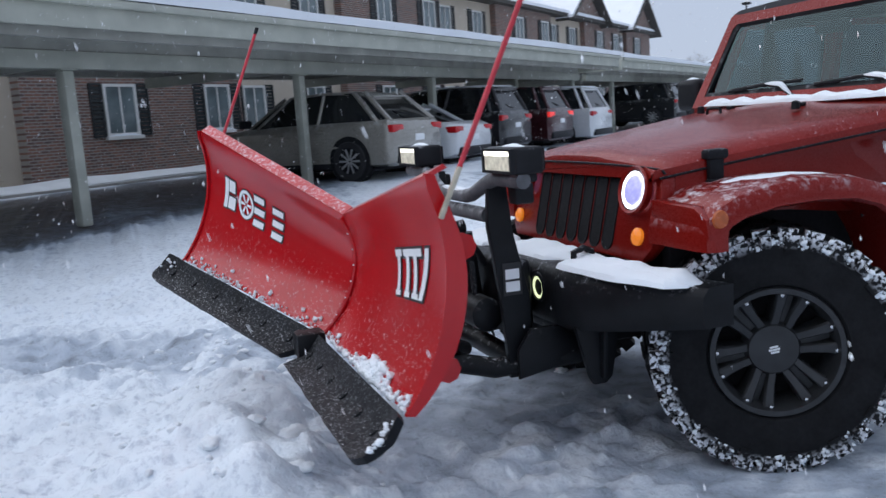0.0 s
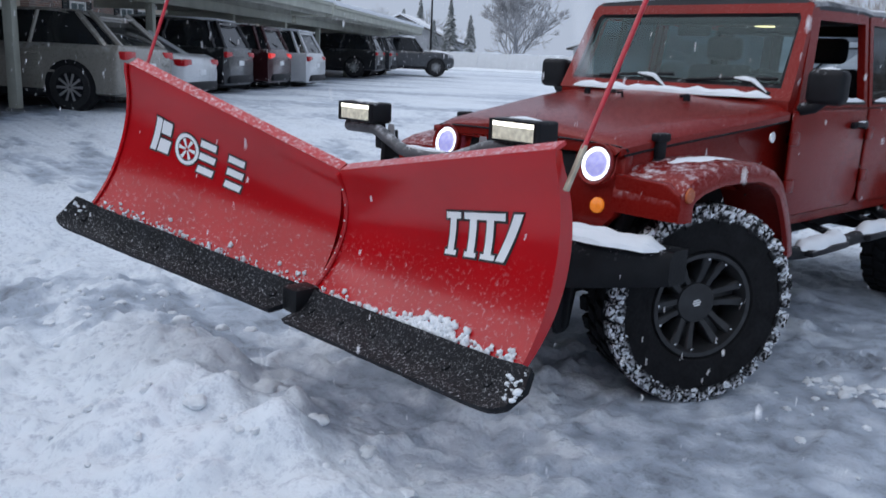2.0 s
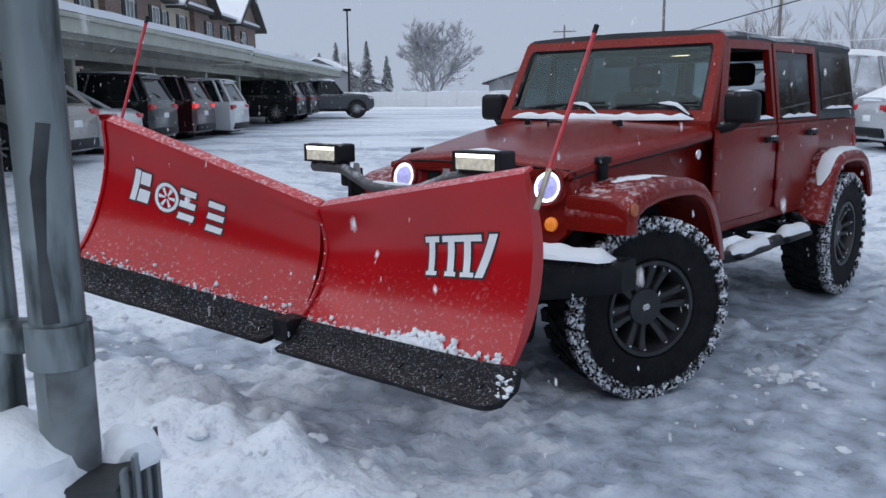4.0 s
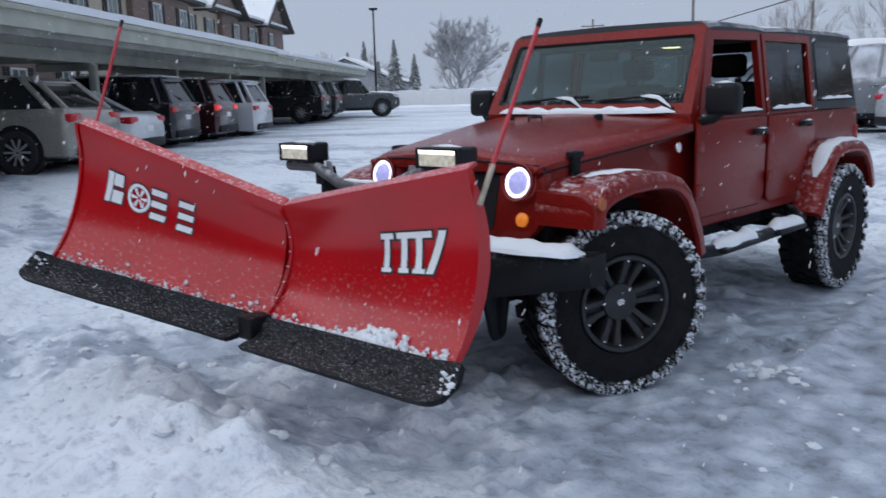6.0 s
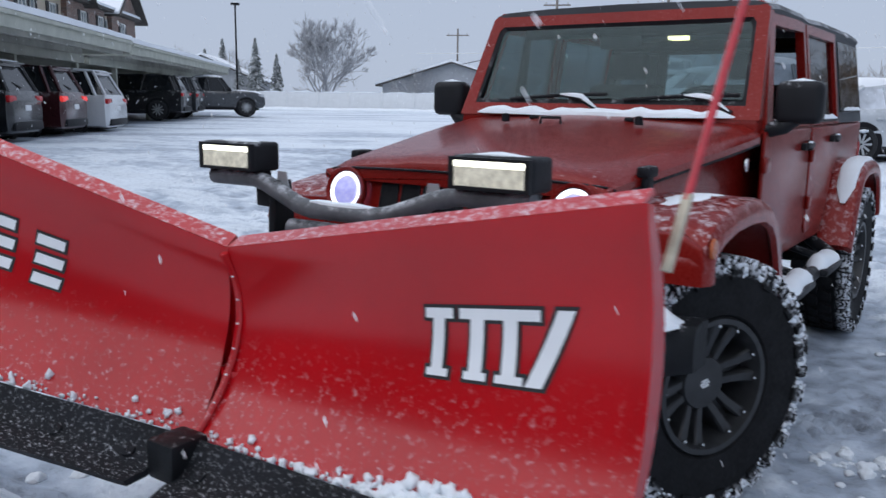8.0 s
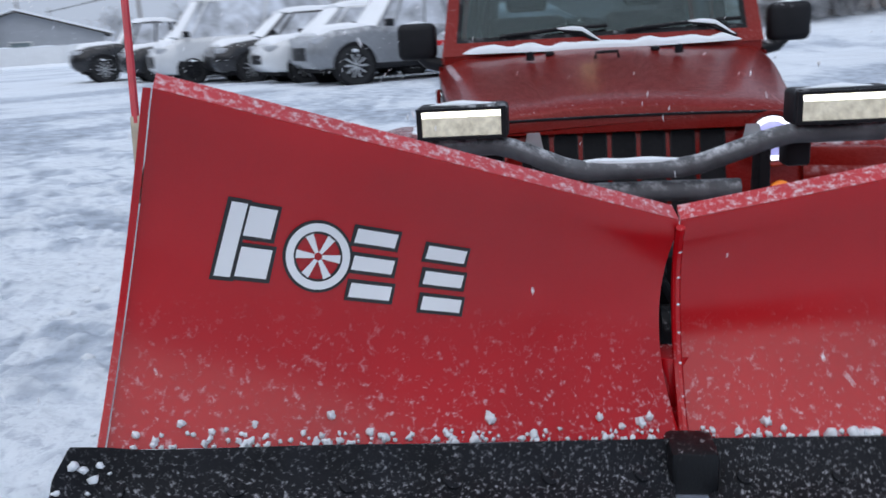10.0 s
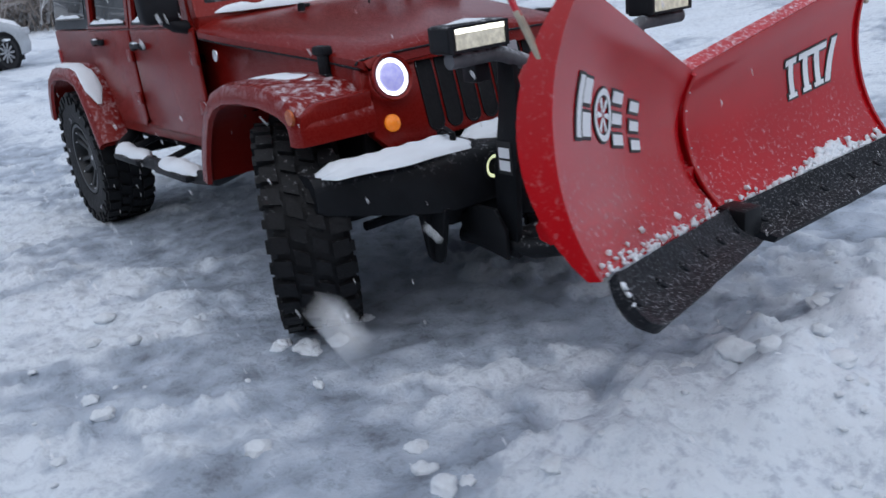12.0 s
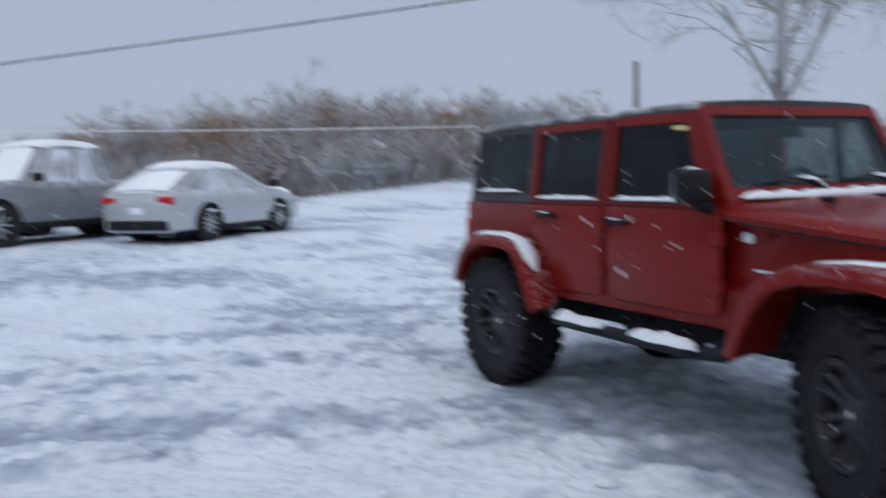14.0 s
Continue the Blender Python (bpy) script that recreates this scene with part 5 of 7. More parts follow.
# ---- shelters, apartment building, fence and houses ----
ROW = pose(-12.0, 0.3, 0.38, 0, 0, 130.5)       # x along the row of stalls, y towards the building
OLIVE = mat("olive_painted_steel", (0.42, 0.43, 0.37), 0.6, var=0.15, scale=2, bump=0.08, fine=30)
UNDER = mat("shelter_underside", (0.36, 0.36, 0.32), 0.75, var=0.2, scale=2, bump=0.2, fine=20)
STUCCO = mat("beige_stucco", (0.55, 0.48, 0.39), 0.9, var=0.08, scale=1.2, bump=0.4, fine=60)
SHUTTER = mat("dark_shutter", (0.02, 0.024, 0.026), 0.6, var=0.15, scale=5, bump=0.05)
TRIM = mat("white_window_trim", (0.7, 0.7, 0.68), 0.5, var=0.05, bump=0.03)
PANE = mat("house_window_pane", (0.16, 0.2, 0.21), 0.08, var=0.4, scale=1.3, bump=0.0)
VINYL = mat("white_vinyl", (0.72, 0.74, 0.76), 0.45, var=0.05, scale=2, bump=0.05)
SIDING = mat("grey_siding", (0.36, 0.38, 0.41), 0.7, var=0.08, scale=2, bump=0.1)
SHINGLE = mat("dark_shingles", (0.07, 0.065, 0.06), 0.9, var=0.3, scale=8, bump=0.5, fine=20)
BRICK = mat("brown_brick", (0.2, 0.12, 0.09), 0.85, var=0.2, scale=3, bump=0.2)
_n, _l = BRICK.node_tree.nodes, BRICK.node_tree.links
_bt = _n.new("ShaderNodeTexBrick")
_bt.inputs["Color1"].default_value, _bt.inputs["Color2"].default_value, _bt.inputs["Mortar"].default_value = (0.25, 0.125, 0.092, 1), (0.115, 0.078, 0.07, 1), (0.30, 0.275, 0.25, 1)
_bt.inputs["Scale"].default_value, _bt.inputs["Mortar Size"].default_value = 1.0, 0.012
_bt.inputs["Brick Width"].default_value, _bt.inputs["Row Height"].default_value = 0.215, 0.072
_tc, _mp = _n.new("ShaderNodeTexCoord"), _n.new("ShaderNodeMapping")
_mp.inputs["Rotation"].default_value = (radians(90), 0, 0)
_l.new(_tc.outputs["Object"], _mp.inputs["Vector"])
_l.new(_mp.outputs["Vector"], _bt.inputs["Vector"])
_l.new(_bt.outputs["Color"], _n["Principled BSDF"].inputs["Base Color"])
_bb = _n.new("ShaderNodeBump")
_bb.inputs["Strength"].default_value, _bb.inputs["Distance"].default_value, _bb.invert = 0.6, 0.01, True
_l.new(_bt.outputs["Fac"], _bb.inputs["Height"])
_l.new(_bb.outputs["Normal"], _n["Principled BSDF"].inputs["Normal"])


def snow_slab(x0, x1, y0, y1, z, t, seed=0, step=0.5, skirt=0.03):
    """An even blanket of snow with a soft, slightly wavy edge."""
    bm = bmesh.new()
    nx_, ny_ = max(4, int((x1 - x0) / step)), max(6, int((y1 - y0) / step))
    rows_ = []
    for i in range(nx_ + 1):
        r_ = []
        for j in range(ny_ + 1):
            x, y = x0 + (x1 - x0) * i / nx_, y0 + (y1 - y0) * j / ny_
            e = min(i, nx_ - i, j, ny_ - j)
            h = t * (0.55 if e == 0 else 0.9 if e == 1 else 1.0) * (1 + 0.22 * noise.noise(Vector((x * 0.6, y * 0.6, seed))))
            o = skirt * noise.noise(Vector((x * 1.3, y * 1.3, seed + 5))) if e == 0 else 0
            r_.append(bm.verts.new((x, y + (o if j in (0, ny_) else 0), z + h)))
        rows_.append(r_)
    for i in range(nx_):
        for j in range(ny_):
            bm.faces.new((rows_[i][j], rows_[i + 1][j], rows_[i + 1][j + 1], rows_[i][j + 1]))
    rim = [rows_[i][0] for i in range(nx_ + 1)] + [rows_[nx_][j] for j in range(1, ny_ + 1)] + [rows_[i][ny_] for i in range(nx_ - 1, -1, -1)] + [rows_[0][j] for j in range(ny_ - 1, 0, -1)]
    low = [bm.verts.new((v.co.x, v.co.y, z)) for v in rim]
    for k in range(len(rim)):
        j = (k + 1) % len(rim)
        bm.faces.new((rim[k], low[k], low[j], rim[j]))
    return bm


def carport(a0, a1, posts, m, label, y0=-1.45, y1=4.3, h=2.3):
    ob = empty("carport", m, label=label, category="carport", group="parking shelters")
    part("roof_deck", box(a0, a1, y0 + 0.05, y1 - 0.05, h + 0.2, h + 0.34), UNDER, ob)
    part("fascia", box(a0, a1, y0, y0 + 0.05, h + 0.08, h + 0.44, 0.01), OLIVE, ob)
    part("fascia", box(a0, a1, y1 - 0.05, y1, h + 0.02, h + 0.44, 0.01), OLIVE, ob)
    for a in (a0, a1):
        part("end_fascia", box(a - 0.05, a, y0, y1, h + 0.02, h + 0.44, 0.01) if a == a0 else box(a, a + 0.05, y0, y1, h + 0.02, h + 0.44, 0.01), OLIVE, ob)
    part("gutter", box(a0, a1, y0 - 0.09, y0 - 0.003, h + 0.33, h + 0.43, 0.02), OLIVE, ob)
    part("roof_snow", snow_slab(a0 - 0.05, a1 + 0.05, y0 - 0.08, y1, h + 0.44, 0.27, seed=a0), SNOW_ROOF, ob, "smooth blanket of snow on the roof")
    for a in posts:
        part("post", box(a - 0.085, a + 0.085, -0.085, 0.085, -0.1, h - 0.285, 0.02), OLIVE, ob)
        part("post_cap", box(a - 0.13, a + 0.13, -0.11, 0.11, h - 0.282, h - 0.262, 0.005), OLIVE, ob)
        part("cross_beam", box(a - 0.06, a + 0.06, 0.085, y1 - 0.3, h - 0.22, h - 0.02, 0.01), OLIVE, ob)
    part("header_beam", box(a0 + 0.06, a1 - 0.06, -0.08, 0.08, h - 0.26, h - 0.02, 0.012), OLIVE, ob)
    for y in (-1.2, 0.0, 1.3, 2.6, 3.6):
        part("purlin", box(a0 + 0.1, a1 - 0.1, y - 0.05, y + 0.05, h - 0.015, h + 0.195), UNDER, ob)
    return ob


carport(-24.6, 16.0, [-19.3, -14.3, -9.3, -4.25, 0.75, 5.75, 10.6, 15.3], ROW, "long olive steel parking shelter with a snow-covered flat roof")
carport(17.4, 38.6, [20.6, 25.3, 30.0, 34.7], ROW @ pose(0, 0.3, 0.17), "second olive steel parking shelter with snow on its roof", h=2.15)

# apartment building
flats = empty("apartment_building", ROW, label="two-storey brown brick and beige apartment building with dark shutters", category="building")
WALL_Y, EAVE = 7.6, 6.45
part("wall", box(-40, 52.6, WALL_Y + 0.02, WALL_Y + 9, -0.4, EAVE), STUCCO, flats)
bays = [(0.1 + 12.6 * k, 7.2 + 12.6 * k) for k in range(-3, 4)] + [(46.6, 52.5)]
for a, b in bays:
    part("brick_bay", box(a, b, WALL_Y - 0.28, WALL_Y + 0.02, -0.4, EAVE - 0.05), BRICK, flats, "brown brick bay")
    part("soldier_course", box(a - 0.02, b + 0.02, WALL_Y - 0.32, WALL_Y - 0.283, 3.35, 3.55, 0.01), BRICK, flats)
proto = None
for k, a in enumerate([2.8 + 12.6 * q + d for q in range(-3, 4) for d in (0.0, 3.4, 5.3, 8.4)]):
    front = any(b0 + 0.9 < a < b1 - 0.9 for b0, b1 in bays)
    for z in (1.17, 4.6):
        m = pose(float(a), WALL_Y - (0.283 if front else -0.015), z)
        if proto is None:
            w = part("window", frame_ring([(-0.5, 0), (0.5, 0), (0.5, 1.28), (-0.5, 1.28)], [(-0.43, 0.07), (0.43, 0.07), (0.43, 1.21), (-0.43, 1.21)], "y", -0.06, 0.03), TRIM, flats, "white framed window with dark shutters")
            kids = [part("pane", box(-0.43, 0.43, -0.02, -0.01, 0.07, 1.21), PANE, w), part("mullion", box(-0.02, 0.02, -0.05, -0.0205, 0.07, 1.21), TRIM, w),
                    part("sill", box(-0.56, 0.56, -0.13, 0.0, -0.09, -0.003, 0.01), TRIM, w)]
            for sx in (-1, 1):
                sh = frame_ring([(sx * 0.53, -0.02), (sx * 0.90, -0.02), (sx * 0.90, 1.3), (sx * 0.53, 1.3)], [(sx * 0.58, 0.03), (sx * 0.85, 0.03), (sx * 0.85, 1.25), (sx * 0.58, 1.25)], "y", -0.045, 0.0)
                for q in range(12):
                    box(sx * 0.58, sx * 0.85, -0.035, -0.005, 0.04 + q * 0.1, 0.12 + q * 0.1, bm=sh)
                kids.append(part("shutter", sh, SHUTTER, w))
            kids.append(part("sill_snow", snow_strip([(-0.52, -0.075, -0.003), (0.52, -0.075, -0.003)], 0.05, 0.05, seed=2, step=0.08), SNOW, w))
            w.matrix_basis = m
            proto = w
        else:
            w2 = share(proto, "window", m, flats)
            for c in kids:
                share(c, c.name.split(".")[0], Matrix(), w2)
# roof with snow, and cross gables
bm = prism([(WALL_Y - 0.7, EAVE), (WALL_Y + 4.6, EAVE + 2.3), (WALL_Y + 9.7, EAVE), (WALL_Y + 9.7, EAVE - 0.16), (WALL_Y - 0.7, EAVE - 0.16)], "x", -40.6, 53.2)
part("roof", bm, SHINGLE, flats)
bm = prism([(WALL_Y - 0.74, EAVE + 0.005), (WALL_Y - 0.72, EAVE + 0.17), (WALL_Y + 4.6, EAVE + 2.47), (WALL_Y + 9.7, EAVE + 0.17), (WALL_Y + 9.7, EAVE + 0.03), (WALL_Y + 4.6, EAVE + 2.31)], "x", -40.65, 53.25)
part("roof_snow", bm, SNOW_ROOF, flats, "thick snow on the roof")
for a0, a1 in ((34.5, 40.5), (46.2, 52.4)):
    mid, half = (a0 + a1) / 2, (a1 - a0) / 2
    hgt = half * 0.66
    part("gable_wall", prism([(a0, EAVE - 0.12), (a1, EAVE - 0.12), (mid, EAVE + hgt)], "y", WALL_Y - 0.55, WALL_Y + 3), BRICK, flats)
    for sx in (-1, 1):
        e, p = mid + sx * (half + 0.55), mid
        part("gable_roof", prism([(e, EAVE - 0.38), (p, EAVE + hgt + 0.1), (p, EAVE + hgt + 0.24), (e, EAVE - 0.24)], "y", WALL_Y - 1.1, WALL_Y + 4), SHINGLE, flats)
        part("gable_snow", prism([(e, EAVE - 0.235), (p, EAVE + hgt + 0.245), (p, EAVE + hgt + 0.40), (e, EAVE - 0.09)], "y", WALL_Y - 1.0, WALL_Y + 4), SNOW_ROOF, flats)
# raised snowy planting strip before the wall
kerb = part("kerb", box(-36, 46, 5.5, 5.66, -0.3, 0.12, 0.02), mat("concrete", (0.33, 0.33, 0.32), 0.9, var=0.15, bump=0.3), None)
kerb.matrix_basis = ROW
tagged(kerb, label="concrete kerb along the planting strip", category="kerb", kind="structure")
strip = part("planting_strip", snow_slab(-36, 46, 5.62, 7.35, 0.0, 0.26, seed=8, step=0.35), SNOW, None)
strip.matrix_basis = ROW
tagged(strip, label="raised planting strip deep in snow", category="ground", kind="structure")

# vinyl fence at the far side of the lot
fence = empty("fence", label="white vinyl privacy fence behind the lot", category="fence")
FA, FB = Vector((-58.0, 42.5, 0)), Vector((-10.0, 66.0, 0))
n_p = 20
slab = None
fdir = (FB - FA)
fang = math.degrees(math.atan2(fdir.y, fdir.x))
pw = fdir.length / n_p
for k in range(n_p):
    p = FA.lerp(FB, k / n_p)
    m = pose(p.x, p.y, 0.45, 0, 0, fang)
    if slab is None:
        slab = part("panel", box(0.07, pw - 0.07, -0.02, 0.02, 0.06, 1.5), VINYL, fence)
        pst = part("post", box(-0.065, 0.065, -0.065, 0.065, 0, 1.58, 0.01), VINYL, fence)
        rail = part("top_snow", snow_strip([(0.05, 0, 1.5), (pw - 0.05, 0, 1.5)], 0.06, 0.07, step=0.3), SNOW, fence)
        for o in (slab, pst, rail):
            o.matrix_basis = m
    else:
        share(slab, "panel", m, fence), share(pst, "post", m, fence), share(rail, "top_snow", m, fence)
berm = part("berm", snow_slab(-2, fdir.length + 3, -3.0, -0.4, 0.38, 0.35, seed=3, step=0.7), SNOW, None)
berm.matrix_basis = pose(FA.x, FA.y, 0, 0, 0, fang)
tagged(berm, label="low ridge of ploughed snow before the fence", category="ground", kind="structure")


def small_house(x, y, ang, w, d, h, rise, label, cladding=None):
    ob = empty("house", pose(x, y, 0.45, 0, 0, ang), label=label, category="house", group="houses behind the fence")
    part("wall", box(-w / 2, w / 2, 0, d, -0.5, h), cladding or SIDING, ob)
    part("gable", prism([(-w / 2, h), (w / 2, h), (0, h + rise)], "y", 0.0, d), cladding or SIDING, ob)
    for sx in (-1, 1):
        part("roof", prism([(sx * (w / 2 + 0.6), h - 0.25), (0, h + rise + 0.02), (0, h + rise + 0.14), (sx * (w / 2 + 0.6), h - 0.10)], "y", -0.6, d + 0.5), SHINGLE, ob)
        part("roof_snow", prism([(sx * (w / 2 + 0.62), h - 0.095), (0, h + rise + 0.145), (0, h + rise + 0.36), (sx * (w / 2 + 0.62), h + 0.1)], "y", -0.62, d + 0.5), SNOW_ROOF, ob)
    win = part("window", frame_ring([(-0.9, 1.0), (0.9, 1.0), (0.9, 2.1), (-0.9, 2.1)], [(-0.8, 1.1), (0.8, 1.1), (0.8, 2.0), (-0.8, 2.0)], "y", -0.05, -0.003), TRIM, ob)
    part("pane", box(-0.8, 0.8, -0.03, -0.004, 1.1, 2.0), PANE, win)
    part("vent_pipe", tube([(w * 0.18, d * 0.4, h + rise * 0.5), (w * 0.18, d * 0.4, h + rise + 0.5)], 0.06, 8), STEEL, ob)
    return ob


small_house(-44.0, 65.0, 28, 13.5, 12, 2.5, 2.0, "grey house with a snowy gable roof")
small_house(-65.0, 52.5, 40, 10.0, 14, 2.7, 2.2, "pale grey house with a wide snowy gable roof")
small_house(-28.0, 83.0, 20, 10.0, 12, 2.6, 1.6, "low house under snow behind the fence")


def pole(x, y, z0, h, r, label, arms=(), lean=0):
    ob = empty("utility_pole" if arms or r > 0.1 else "street_lamp", pose(x, y, z0, 0, lean, 0), label=label, category="pole")
    part("shaft", tube([(0, 0, -0.5), (0, 0, h)], [r, r * 0.75], 10), WOOD_GREY if r > 0.09 else PLASTIC, ob)
    for z, wdt in arms:
        part("cross_arm", box(-wdt, wdt, -0.06, 0.06, z, z + 0.12, 0.01), WOOD_GREY, ob).matrix_basis = pose(0, 0, 0, 0, 0, 25)
        for q in (-0.8, 0.8):
            part("insulator", tube([(q * wdt, 0, z + 0.12), (q * wdt, 0, z + 0.3)], 0.05, 8), STEEL, ob).matrix_basis = pose(0, 0, 0, 0, 0, 25)
    if not arms and r < 0.09:
        part("lamp_head", box(-0.22, 0.22, -0.22, 0.22, h, h + 0.16, 0.03), PLASTIC, ob)
        part("settled_snow", snow_strip([(-0.2, 0, h + 0.16), (0.2, 0, h + 0.16)], 0.18, 0.08, step=0.08), SNOW, ob)
    return ob


WOOD_GREY = mat("weathered_pole_wood", (0.2, 0.18, 0.165), 0.9, var=0.25, scale=3, bump=0.4, fine=30, stretch=(6, 6, 0.5))
pole(-43.5, 37.6, 0.45, 7.2, 0.075, "dark slim lamp post beside the lot")
pole(-33.5, 66.0, 0.45, 11.5, 0.15, "timber utility pole with cross arms", arms=((9.4, 1.2), (10.6, 0.8)))
pole(-25.5, 72.0, 0.45, 13.0, 0.16, "tall bare timber pole")
pole(-52.0, 78.0, 0.45, 9.0, 0.13, "distant timber utility pole with a cross arm", arms=((8.2, 1.3),))
pole(21.6, 27.75, 1.5, 4.9, 0.16, "bare timber pole on the snowy bank")
pole(14.0, 28.8, 1.2, 2.7, 0.17, "short timber pole on the snowy bank")
for k, (p, q, sag) in enumerate((((-23.9, 36.1, 3.4), (16.9, 7.5, 6.9), 0.4), ((-25.3, 33.9, 3.9), (14.0, 28.8, 3.55), 0.2))):
    pts = [Vector(p).lerp(Vector(q), t) - Vector((0, 0, 4 * sag * t * (1 - t))) for t in np.linspace(0, 1, 24)]
    tagged(part("power_line", tube(pts, 0.02, 5), PLASTIC if k != 1 else VINYL), label="sagging overhead power line", category="cable")


# ---- parked vehicles ----
CAR_TYRE = mat("car_tyre", (0.015, 0.016, 0.018), 0.8, var=0.3, bump=0.2)
ALLOY = mat("alloy_rim", (0.5, 0.51, 0.52), 0.35, metal=0.8, var=0.1, bump=0.03)
REDLAMP = mat("tail_lamp_red", (0.5, 0.01, 0.015), 0.2, var=0.15, scale=8, bump=0.05)
REDLIT = mat("lit_brake_lamp", (0.6, 0.02, 0.02), 0.2, emit=(1.0, 0.05, 0.04), power=0.5)


def car_paint(name, c, metal=0.35, dust=0.25):
    return mat(name, c, 0.28, metal=metal, var=0.08, scale=1.5, bump=0.02, coat=0.6, dust=dust, dust_scale=5)


KINDS = {   # length, width, height, belt, hood, glass rear/front stations (rear base, rear top, front top, front base), wheel radius, ride
    "crossover": (4.75, 1.90, 1.68, 1.10, 1.04, (-2.24, -1.62, 0.30, 1.20), 0.38, 0.24),
    "suv": (4.85, 1.92, 1.78, 1.14, 1.08, (-2.34, -2.05, 0.35, 1.05), 0.38, 0.26),
    "sedan": (4.85, 1.84, 1.45, 0.97, 0.92, (-1.75, -0.95, 0.3, 1.2), 0.33, 0.18),
    "hatch": (4.15, 1.76, 1.38, 0.95, 0.90, (-2.0, -1.2, 0.1, 1.05), 0.32, 0.18),
    "minivan": (5.1, 2.0, 1.75, 1.08, 1.02, (-2.45, -2.1, 0.75, 1.55), 0.35, 0.2),
    "pickup": (5.7, 2.0, 1.9, 1.2, 1.22, (-0.75, -0.6, 0.75, 1.25), 0.42, 0.34),
    "van": (5.2, 2.0, 2.25, 1.25, 1.15, (-2.56, -2.5, 1.2, 1.9), 0.36, 0.24)}


